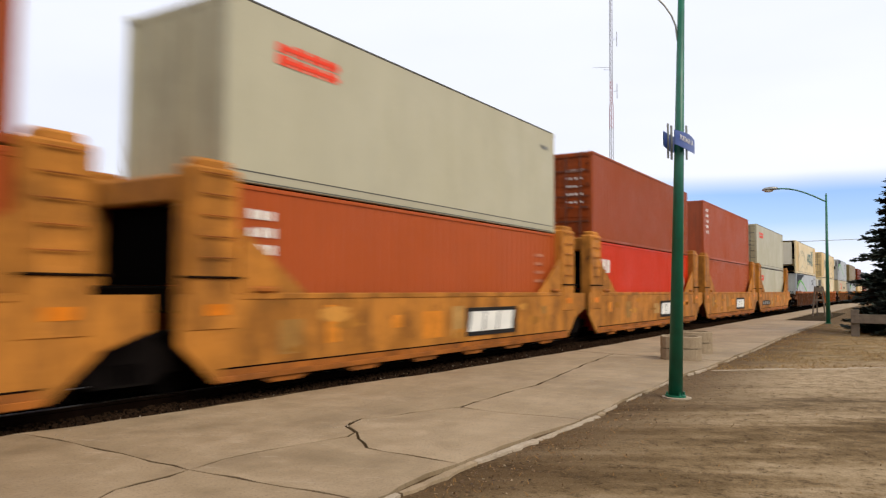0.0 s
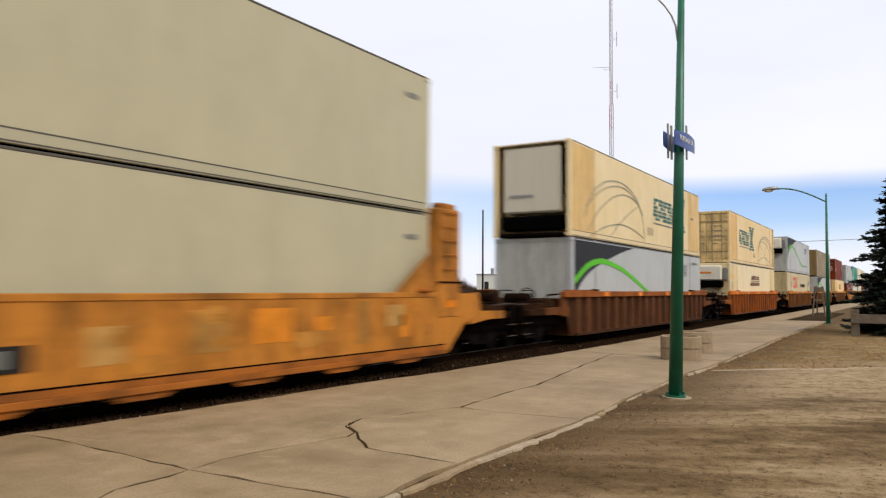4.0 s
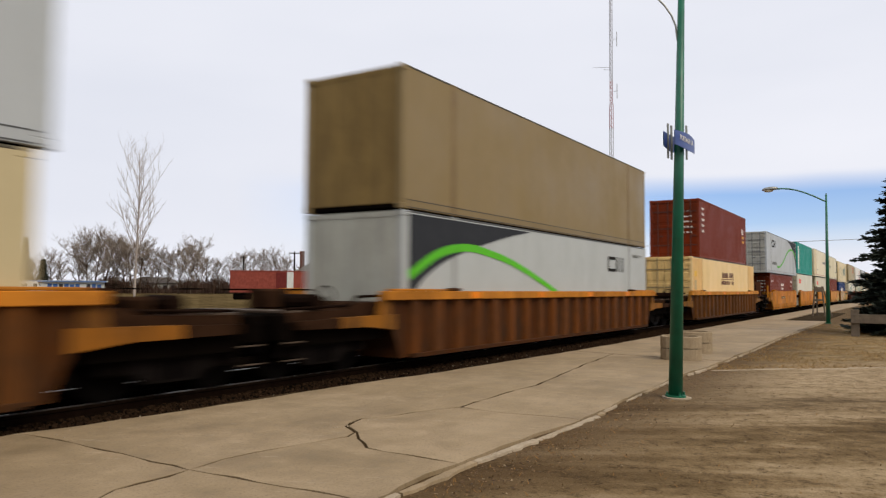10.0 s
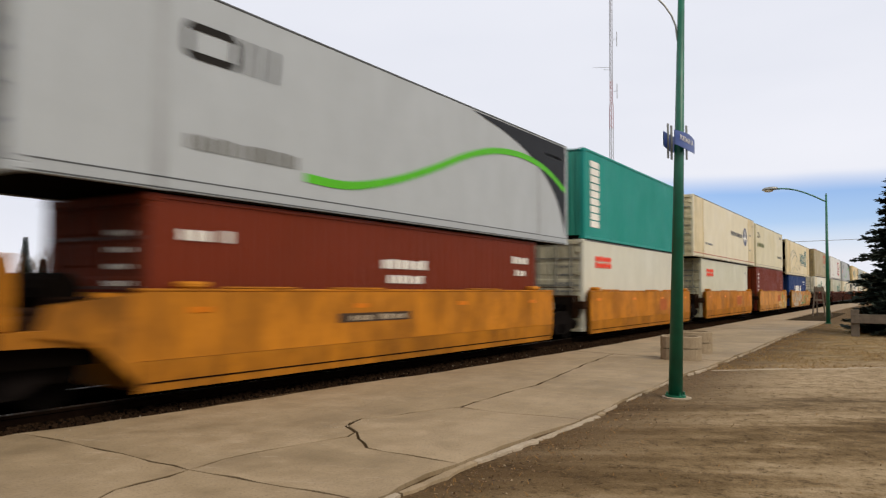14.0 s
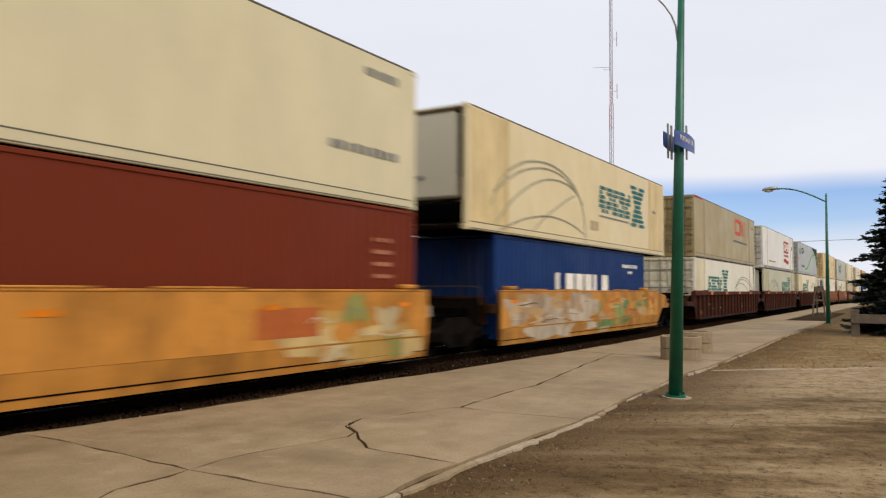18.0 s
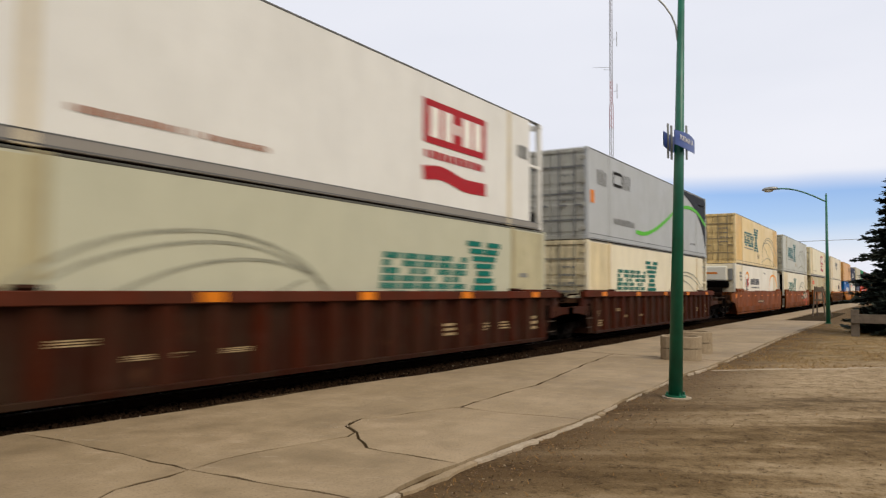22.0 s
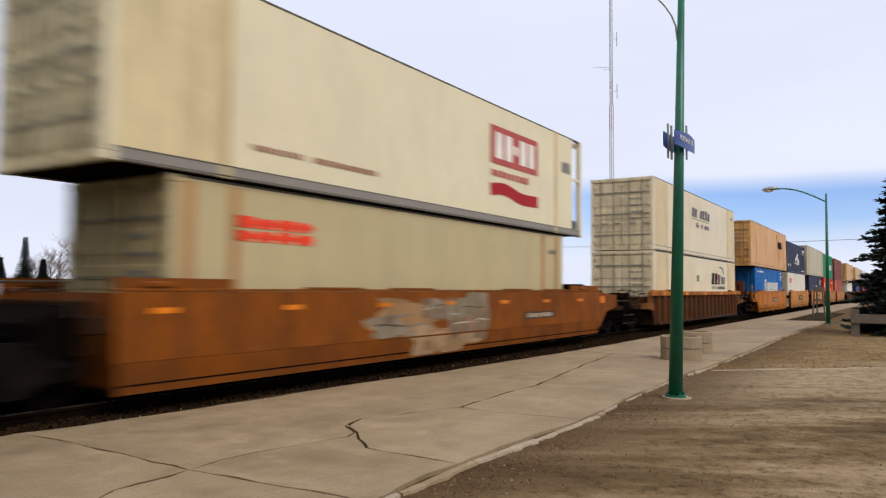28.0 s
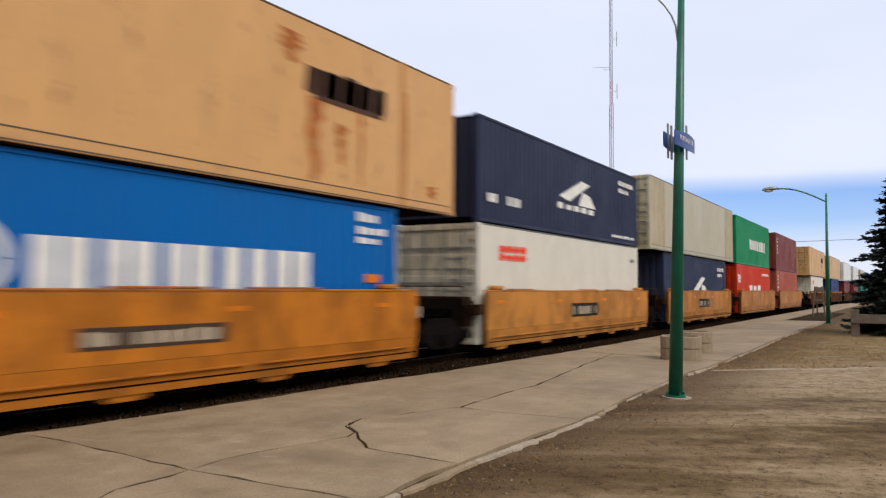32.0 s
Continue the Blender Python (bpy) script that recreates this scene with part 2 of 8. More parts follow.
STEEL = plain("rail_steel", 128, 118, 108, 0.3, 0.9, 0.3, 6.0)
RAIL_RUST = plain("rail_rust", 26, 17, 11, 0.9, 0.0, 0.5, 5.0)
# running gear: greasy iron, blackened further for the shade beneath the cars
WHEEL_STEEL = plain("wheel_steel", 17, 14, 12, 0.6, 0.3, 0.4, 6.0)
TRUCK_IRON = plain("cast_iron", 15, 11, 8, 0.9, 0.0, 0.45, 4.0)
NEAR_BLACK = plain("near_black", 6, 5, 5, 0.8, 0.0, 0.4, 4.0)
TIE_WOOD = plain("creosoted_wood", 22, 17, 13, 0.9, 0.0, 0.45, 5.0)
GALV = plain("galvanised", 150, 150, 145, 0.45, 0.6, 0.25, 4.0)
GREEN_POLE = plain("green_enamel", 12, 96, 70, 0.38, 0.0, 0.35, 3.0)
SIGN_BLUE = plain("sign_blue", 34, 62, 132, 0.4, 0.0, 0.1, 3.0)
WHITE_DECAL = plain("white_vinyl", 232, 228, 216, 0.5, 0.0, 0.22, 2.0)
BLACK_DECAL = plain("black_vinyl", 44, 42, 40, 0.5, 0.0, 0.2, 2.0)
GREY_DECAL = plain("grey_vinyl", 122, 122, 118, 0.5, 0.0, 0.2, 2.0)
BARK = plain("bark", 84, 70, 58, 0.95, 0.0, 0.4, 6.0)
TWIG = plain("twigs", 142, 129, 117, 0.95, 0.0, 0.4, 1.0)
OLDWOOD = plain("weathered_wood", 112, 100, 86, 0.9, 0.0, 0.35, 5.0)
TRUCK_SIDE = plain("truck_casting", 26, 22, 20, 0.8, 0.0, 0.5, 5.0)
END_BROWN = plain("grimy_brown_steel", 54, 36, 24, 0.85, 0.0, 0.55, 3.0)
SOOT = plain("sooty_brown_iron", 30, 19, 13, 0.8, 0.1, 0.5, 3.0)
IRON_BAR = plain("weathered_iron", 88, 74, 62, 0.7, 0.2, 0.4, 5.0)
REFLECT = plain("amber_reflector", 226, 128, 26, 0.45, 0.0, 0.45, 3.0)


def needle_mat():
    m, nt, bs = material("spruce_needles")
    r = nt.nodes.new("ShaderNodeNewGeometry")
    nt.links.new(ramp(nt, r.outputs["Random Per Island"], ((0.0, (0.010, 0.017, 0.010)), (0.6, (0.020, 0.032, 0.019)), (1.0, (0.050, 0.060, 0.032)))), bs.inputs["Base Color"])
    bs.inputs["Roughness"].default_value = 0.8
    return m


NEEDLES = needle_mat()

# ---- mesh helpers ----


def box(bm, x0, x1, y0, y1, z0, z1, bevel=0.0, turn=None):
    r = bmesh.ops.create_cube(bm, size=1.0)["verts"]
    m = Matrix.Translation(((x0 + x1) / 2, (y0 + y1) / 2, (z0 + z1) / 2)) @ Matrix.Diagonal((abs(x1 - x0), abs(y1 - y0), abs(z1 - z0), 1))
    bmesh.ops.transform(bm, matrix=m if turn is None else turn @ m, verts=r)
    if bevel:
        es = list({e for v in r for e in v.link_edges})
        bmesh.ops.bevel(bm, geom=es, offset=bevel, segments=1, affect="EDGES")
    return bm


def rod(bm, a, b, r0, r1=None, sides=8):
    a, b = Vector(a), Vector(b)
    d = b - a
    m = Matrix.Translation((a + b) / 2) @ d.to_track_quat("Z", "Y").to_matrix().to_4x4()
    bmesh.ops.create_cone(bm, cap_ends=True, segments=sides, radius1=r0, radius2=r0 if r1 is None else r1, depth=d.length, matrix=m)
    return bm


def tube(bm, line, r, sides=8):
    """A bent round bar along a line of points, in one piece."""
    rings = []
    for i, p in enumerate(line):
        a, b = Vector(line[max(0, i - 1)]), Vector(line[min(len(line) - 1, i + 1)])
        q = (b - a).to_track_quat("Z", "Y")
        rings.append([bm.verts.new(Vector(p) + q @ Vector((r * math.cos(6.2832 * k / sides), r * math.sin(6.2832 * k / sides), 0))) for k in range(sides)])
    for u, v in zip(rings[:-1], rings[1:]):
        for k in range(sides):
            bm.faces.new((u[k], u[(k + 1) % sides], v[(k + 1) % sides], v[k]))
    bm.faces.new(rings[0][::-1]), bm.faces.new(rings[-1])
    bmesh.ops.recalc_face_normals(bm, faces=bm.faces[:])
    return bm


def prism(bm, outline, x0, x1):
    """A plate: outline of (y, z) points, from x0 to x1."""
    a = [bm.verts.new((x0, y, z)) for y, z in outline]
    b = [bm.verts.new((x1, y, z)) for y, z in outline]
    n = len(outline)
    fs = [bm.faces.new(a[::-1]), bm.faces.new(b)]
    fs += [bm.faces.new((a[i], a[(i + 1) % n], b[(i + 1) % n], b[i])) for i in range(n)]
    bmesh.ops.recalc_face_normals(bm, faces=fs)
    return bm


def mesh_of(name, bm, mat, smooth=False):
    me = bpy.data.meshes.new(name)
    bm.to_mesh(me)
    bm.free()
    me.materials.append(mat)
    if smooth:
        for p in me.polygons:
            p.use_smooth = True
    return me


def part(name, bm, mat, parent, label="", at=None, smooth=False):
    me = bm if isinstance(bm, bpy.types.Mesh) else mesh_of(name, bm, mat, smooth)
    ob = new(name, me)
    ob.parent = parent
    if at is not None:
        ob.matrix_basis = at
    if label:
        tagged(ob, label)
    return ob


SHARED = {}


def shared(key, mat, build, smooth=False):
    """One mesh for all alike pieces of one material."""
    k = (key, mat.name)
    if k not in SHARED:
        SHARED[k] = mesh_of(key if isinstance(key, str) else key[0], build(bmesh.new()), mat, smooth)
    return SHARED[k]


def thing(name, label, category, at, group=""):
    ob = new(name)
    ob.matrix_basis = at
    return tagged(ob, label, category, group)

# ---- ground, platform, track ----
bm = bmesh.new()
# one sheet to the horizon, with the shallow cutting of the track in it
prof = ((-2500, -0.06), (-13.5, -0.06), (-13.2, -0.16), (-7.05, -0.16), (-7.0, -0.06), (-3.9, -0.06), (-3.3, -0.022), (40, -0.022), (2500, -0.022))
gr = [[bm.verts.new((x, y, z)) for x, z in prof] for y in (-2500, -60, 60, 900, 2500)]
for r0, r1 in zip(gr[:-1], gr[1:]):
    for i in range(len(prof) - 1):
        bm.faces.new((r0[i], r0[i + 1], r1[i + 1], r1[i]))
ground = tagged(new("ground", mesh_of("ground", bm, DIRT)), "trampled brown dirt and dead grass with pale patches", "ground", kind="structure")
bm = bmesh.new()
box(bm, -400, -13.2, -500, 1000, -0.2, -0.035)
tagged(new("yard_ground", mesh_of("yard_ground", bm, YARD)), "flat yard of dry yellowed grass beyond the tracks", "ground", kind="structure")
bm = bmesh.new()
TRACK_X = -9.84
prism_pts = [(-13.4, -0.12), (-13.4, -0.03), (-12.0, -0.10), (-11.6, -0.11), (-8.1, -0.11), (-7.0, -0.10), (-7.0, -0.2), (-13.4, -0.2)]
vs0 = [bm.verts.new((x, -500, z)) for x, z in prism_pts]
vs1 = [bm.verts.new((x, 1000, z)) for x, z in prism_pts]
for i in range(len(prism_pts)):
    j = (i + 1) % len(prism_pts)
    bm.faces.new((vs0[i], vs0[j], vs1[j], vs1[i]))
bmesh.ops.recalc_face_normals(bm, faces=bm.faces[:])
tagged(new("track_bed", mesh_of("track_bed", bm, BALLAST_BED)), "oily ballast bed under the rails, blackened for the shade of the train", "track bed", kind="structure")


def rail_profile(bm, x, y0, y1):
    pts = ((-0.07, -0.105), (0.07, -0.105), (0.07, -0.09), (0.012, -0.075), (0.012, 0.0), (0.036, 0.012), (0.036, 0.05), (0.028, 0.06), (-0.028, 0.06), (-0.036, 0.05), (-0.036, 0.012), (-0.012, 0.0), (-0.012, -0.075), (-0.07, -0.09))
    a = [bm.verts.new((x + px, y0, pz)) for px, pz in pts]
    b = [bm.verts.new((x + px, y1, pz)) for px, pz in pts]
    for i in range(len(pts)):
        j = (i + 1) % len(pts)
        bm.faces.new((a[i], a[j], b[j], b[i]))
    bm.faces.new(a[::-1]), bm.faces.new(b)
    bmesh.ops.recalc_face_normals(bm, faces=bm.faces[:])
    return bm


track = thing("railway_track", "steel rails on dark creosoted ties in ballast", "track", pose(0, 0, 0))
track["kind"] = "structure"
for rx in (-0.753, 0.753):
    rail_ob = part("rail", rail_profile(bmesh.new(), TRACK_X + rx, -480, 1000), STEEL, track, "rusty rail with a bright worn top")
    rail_ob.data.materials.append(RAIL_RUST)
    for p in rail_ob.data.polygons:
        p.material_index = 0 if p.center.z > 0.052 else 1
tie_me = shared("tie", TIE_WOOD, lambda b: box(b, -1.3, 1.3, -0.11, 0.11, -0.26, -0.105, 0.012))
plate_me = shared("tie_plate", TRUCK_IRON, lambda b: box(b, -0.18, 0.18, -0.09, 0.09, -0.106, -0.088))
for k in range(110):
    y = -6 + k * 0.52
    tie = part("tie", tie_me, None, track, at=pose(TRACK_X + 0.03 * math.sin(k * 2.1), y, 0, 0, 0, 0.6 * math.sin(k * 1.7)))
    for rx in (-0.753, 0.753):
        part("tie_plate", plate_me, None, tie, at=pose(rx, 0, 0))


def stones(count, x0, x1, y0, y1, z, smin, smax, seed):
    rng = np.random.default_rng(seed)
    base = np.array([(1, 0, -0.4), (0.2, 0.9, -0.4), (-0.9, 0.3, -0.4), (-0.3, -0.95, -0.4), (0.5, 0.45, 0.5), (-0.5, 0.4, 0.55), (-0.1, -0.6, 0.5)], float)
    tri = [(0, 1, 4), (1, 5, 4), (1, 2, 5), (2, 3, 6), (2, 6, 5), (3, 0, 6), (0, 4, 6), (4, 5, 6)]
    vs, fs = [], []
    for k in range(count):
        a, s = rng.uniform(0, 6.28), rng.uniform(smin, smax)
        v = base * rng.uniform(0.7, 1.3, base.shape) * s
        c, d = math.cos(a), math.sin(a)
        p = (rng.uniform(x0, x1), y0 + (y1 - y0) * rng.uniform(0, 1) ** 1.8, z)
        vs += [(p[0] + c * q[0] - d * q[1], p[1] + d * q[0] + c * q[1], p[2] + q[2]) for q in v]
        fs += [tuple(i + 7 * k for i in t) for t in tri]
    me = bpy.data.meshes.new("ballast_stones")
    me.from_pydata(vs, [], fs)
    return me


me = stones(13000, -9.0, -7.45, 1.5, 45, -0.085, 0.016, 0.045, 3)
me.materials.append(NEAR_STONE)
tagged(new("ballast_stones", me), "loose brown crushed stone beside the rails", "ballast", kind="stuff")
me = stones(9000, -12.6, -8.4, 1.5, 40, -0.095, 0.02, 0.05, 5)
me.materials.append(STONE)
tagged(new("ballast_between_ties", me), "crushed stone between the ties, coloured near black for the train's shade", "ballast", kind="stuff")

# platform slabs: outlines on the plan, cracked along wandering lines
LEFT = [(-8.30, -30.0), (-8.22, 2.0), (-8.17, 4.30), (-8.05, 5.6), (-7.93, 7.2), (-7.90, 8.7), (-7.62, 11.95), (-7.42, 17.6), (-7.40, 24.0), (-7.40, 45.0)]
RIGHT = [(-3.45, -30.0), (-3.44, 3.0), (-3.43, 4.74), (-3.49, 5.9), (-3.41, 8.62), (-3.56, 11.1), (-3.66, 13.8), (-3.56, 16.1), (-3.60, 21.3), (-3.80, 30.0), (-3.74, 43.1)]
CR_A = [(-8.18, 4.48), (-7.2, 4.52), (-6.38, 4.49), (-5.85, 4.43), (-5.33, 4.41), (-4.8, 4.45), (-4.26, 4.45), (-3.43, 4.47)]
CR_B1 = [(-5.22, -30.0), (-5.15, 2.2), (-5.18, 3.46), (-5.30, 3.89), (-5.33, 4.41)]
CR_B2 = [(-5.33, 4.41), (-5.40, 4.85), (-5.37, 5.23), (-5.25, 5.75), (-5.12, 6.31), (-5.20, 6.55)]
CR_B3 = [(-5.20, 6.55), (-5.52, 6.78), (-5.61, 6.99), (-5.68, 7.26), (-5.44, 7.9), (-5.13, 8.69)]
CR_B4 = [(-5.13, 8.69), (-5.21, 9.7), (-5.26, 11.38), (-5.62, 13.6), (-6.10, 16.89), (-6.22, 18.0)]
CR_C = [(-5.20, 6.55), (-4.95, 6.28), (-4.60, 5.97), (-4.10, 5.94), (-3.50, 5.90)]
CR_D = [(-5.13, 8.69), (-4.80, 8.64), (-4.37, 8.60), (-3.90, 8.69), (-3.42, 8.70)]
CR_E = [(-6.22, 18.0), (-4.9, 17.8), (-3.57, 17.7)]
CR_F = [(-7.41, 18.2), (-6.22, 18.0)]


def between(line, y0, y1):
    return [p for p in line if y0 <= p[1] <= y1]


rev = lambda p: p[::-1]
SLABS = [
    between(LEFT, -31, 4.4) + CR_A[0:5] + rev(CR_B1),
    CR_B1 + CR_A[5:] + rev(between(RIGHT, -31, 4.4)),
    rev(CR_A[0:5]) + between(LEFT, 4.6, 17.7) + [(-7.41, 18.2), (-6.22, 18.0)] + rev(CR_B4)[1:] + rev(CR_B3)[1:] + rev(CR_B2)[1:-1],
    CR_B2 + CR_C[1:] + rev(between(RIGHT, 4.6, 5.8)) + rev(CR_A[5:]),
    CR_B3 + CR_D[1:] + rev(between(RIGHT, 5.95, 8.63)) + rev(CR_C[1:]),
    CR_B4 + CR_E[1:] + rev(between(RIGHT, 8.8, 17.0)) + rev(CR_D[1:]),
    [(-7.41, 18.2), (-7.40, 24.0), (-3.70, 24.2), (-3.60, 21.3), (-3.57, 17.7), (-4.9, 17.8), (-6.22, 18.0)],
    [(-7.40, 24.0), (-7.40, 33.0), (-3.82, 33.1), (-3.80, 30.0), (-3.70, 24.2)],
    [(-7.40, 33.0), (-7.40, 44.0), (-3.74, 44.0), (-3.82, 33.1)],
    [(-7.40, 44.0), (-7.40, 62.0), (-5.95, 62.0), (-5.85, 44.0)],
    [(-7.40, 62.0), (-7.40, 140.0), (-4.6, 140.0), (-5.2, 62.0)],
]
platform = thing("platform", "cracked concrete station platform beside the track", "platform", pose(0, 0, 0))
platform["kind"] = "structure"
part("sub_base", box(box(bmesh.new(), -8.0, -3.58, -30, 8.6, -0.15, -0.007), -7.35, -3.86, 8.6, 44, -0.15, -0.007), CRACK_SOIL, platform, "brown soil under the slabs")


def slab_mesh(outline, k):
    b = bmesh.new()
    pts = []
    outline = [p for i, p in enumerate(outline) if p != outline[i - 1]]
    n = len(outline)
    for i, p in enumerate(outline):
        q = outline[(i + 1) % n]
        d = math.hypot(q[0] - p[0], q[1] - p[1])
        steps = max(1, min(24, int(d / 0.22)))
        for j in range(steps):
            f = j / steps
            w = 0.034 if j and d < 12 and p[1] > -3 and q[1] < 33 else 0.0
            # the same wobble from both sides of a crack
            h = math.sin(19.7 * (p[0] + q[0]) + 7.3 * (p[1] + q[1]))
            s = math.sin(math.pi * f) * w * (h + 0.6 * math.sin(23 * min(f, 1 - f) * d))
            nx, ny = -(q[1] - p[1]) / d, (q[0] - p[0]) / d
            if (p[0], p[1]) > (q[0], q[1]):
                nx, ny = -nx, -ny
            pts.append((p[0] + f * (q[0] - p[0]) + nx * s, p[1] + f * (q[1] - p[1]) + ny * s))
    area = sum(p[0] * q[1] - q[0] * p[1] for p, q in zip(pts, pts[1:] + pts[:1]))
    if area < 0:
        pts = pts[::-1]
    n, shrunk = len(pts), []
    for i, p in enumerate(pts):
        a, c = pts[i - 1], pts[(i + 1) % n]
        d0, d1 = math.hypot(p[0] - a[0], p[1] - a[1]) or 1, math.hypot(c[0] - p[0], c[1] - p[1]) or 1
        nx = -(p[1] - a[1]) / d0 - (c[1] - p[1]) / d1
        ny = (p[0] - a[0]) / d0 + (c[0] - p[0]) / d1
        along = abs((c[0] - a[0]) * 0.85 + (c[1] - a[1]) * 0.53) / (math.hypot(c[0] - a[0], c[1] - a[1]) or 1)
        w = (0.015 if along > 0.75 else 0.019) * (1 + 0.35 * math.sin(7 * p[0] + 5 * p[1]) + 0.35 * math.sin(31 * p[0] + 17 * p[1]))
        d = max(0.6, math.hypot(nx, ny))
        shrunk.append((p[0] + nx / d * w, p[1] + ny / d * w))
    top = [b.verts.new((x, y, 0.0)) for x, y in shrunk]
    low = [b.verts.new((x, y, -0.16)) for x, y in shrunk]
    b.faces.new(top)
    for i in range(n):
        j = (i + 1) % n
        b.faces.new((top[j], top[i], low[i], low[j]))
    bmesh.ops.recalc_face_normals(b, faces=b.faces[:])
    bmesh.ops.triangulate(b, faces=[q for q in b.faces if len(q.verts) > 4], ngon_method="BEAUTY")
    return b


for k, o in enumerate(SLABS):
    part("slab", slab_mesh(o, k), CONCRETE, platform, at=pose(0, 0, 0.0012 * math.sin(k * 2.3)))
# the crumbled kerb strip along the edge of the dirt: uneven lengths of concrete with broken corners
rng = random.Random(4)


def kerb_piece(L, w, top):
    b = bmesh.new()
    n = max(3, int(L / 0.12))
    outer = [(w * (1 + rng.uniform(-0.22, 0.16)) - (0.03 if i in (0, n) else 0), L * i / n) for i in range(n + 1)]
    lo = [b.verts.new((0.014, 0.012, -0.1)), b.verts.new((0.014, L - 0.012, -0.1))]
    hi_in = [b.verts.new((0.018 + rng.uniform(0, 0.016), L * i / n if 0 < i < n else (0.010 if i == 0 else L - 0.010), top)) for i in range(n + 1)]
    hi_out = [b.verts.new((x - 0.012, y if 0 < i < n else (0.014 if i == 0 else L - 0.014), top - rng.uniform(0.0, 0.006))) for i, (x, y) in enumerate(outer)]
    dn = [b.verts.new((x + 0.01, y if 0 < i < n else (0.010 if i == 0 else L - 0.010), -0.1)) for i, (x, y) in enumerate(outer)]
    for i in range(n):
        b.faces.new((hi_in[i], hi_out[i], hi_out[i + 1], hi_in[i + 1]))
        b.faces.new((hi_out[i], dn[i], dn[i + 1], hi_out[i + 1]))
    b.faces.new((lo[0], dn[0], hi_out[0], hi_in[0]))
    b.faces.new((lo[1], hi_in[n], hi_out[n], dn[n]))
    bmesh.ops.recalc_face_normals(b, faces=b.faces[:])
    return b


y = 2.0
while y < 42:
    L = rng.uniform(0.8, 1.9) if y < 8.6 else rng.uniform(0.2, 1.1)
    xe = np.interp(y, [p[1] for p in RIGHT], [p[0] for p in RIGHT])
    xe2 = np.interp(y + L, [p[1] for p in RIGHT], [p[0] for p in RIGHT])
    if rng.random() < (1.0 if y < 8.6 else 0.80):
        w = rng.uniform(0.10, 0.14) if y < 8.6 else rng.uniform(0.04, 0.10)
        part("kerb_stone", kerb_piece(L, w, rng.uniform(-0.016, 0.002)), CONCRETE if rng.random() < 0.45 else KERB, platform, at=pose(xe, y, 0, 0, rng.uniform(-1.5, 1.5), math.degrees(math.atan2(xe - xe2, L))))
    y += L

# crumbs of concrete along the track side of the platform
me = stones(70, -8.05, -7.5, 4.5, 20, 0.003, 0.004, 0.013, 19)
me.materials.append(KERB)
me2 = stones(60, -5.72, -5.45, 6.6, 7.4, 0.002, 0.003, 0.011, 23)
me2.materials.append(KERB)
tagged(new("crack_crumbs", me2), "pale crumbs where the cracks of the platform meet", "rubble", kind="stuff")
tagged(new("concrete_crumbs", me), "pale crumbs of broken concrete on the platform", "rubble", kind="stuff")
# a row of worn edging stones sunk in the dirt
edging = thing("buried_edging", "pale worn edging stones sunk level with the dirt", "edging", pose(-3.40, 15.62, -0.022, 0, 0, 42.8))
edging["kind"] = "structure"
q = 0.0
for k in range(9):
    n = rng.uniform(0.6, 1.3)
    part("edging_stone", box(bmesh.new(), q, q + n - 0.03, -0.05 - 0.02 * (k % 2), 0.05 + 0.015 * (k % 3), -0.1, 0.008 + 0.004 * (k % 2), 0.012), KERB, edging, at=pose(0, 0.02 * math.sin(k * 1.9), 0, 0, 0, 1.5 * math.sin(k * 2.3)))
    q += n
# gravel and litter of stones over the dirt
me = stones(260, -3.25, 6.0, 2.6, 30, -0.018, 0.005, 0.018, 11)
me.materials.append(PLANTER_MAT)
tagged(new("scattered_gravel", me), "small pale stones scattered over the dirt", "gravel", kind="stuff")


def grass_tufts(count, seed):
    g = np.random.default_rng(seed)
    vs, fs = [], []
    for k in range(count):
        y = 3 + 38 * g.uniform(0, 1) ** 1.6
        xe = float(np.interp(y, [p[1] for p in RIGHT], [p[0] for p in RIGHT]))
        x = xe + 0.05 + (abs(g.normal(0, 0.45)) if g.uniform() < 0.6 else g.uniform(0, 5))
        a, h, l = g.uniform(0, 6.28), g.uniform(0.008, 0.03), g.uniform(0.03, 0.09)
        c, s = math.cos(a), math.sin(a)
        i = len(vs)
        vs += [(x - s * 0.006, y + c * 0.006, -0.024), (x + s * 0.006, y - c * 0.006, -0.024), (x + c * l, y + s * l, -0.022 + h)]
        fs.append((i, i + 1, i + 2))
    me = bpy.data.meshes.new("dead_grass")
    me.from_pydata(vs, [], fs)
    me.materials.append(plain("straw", 134, 100, 58, 0.9, 0.0, 0.45, 2.0))
    return me


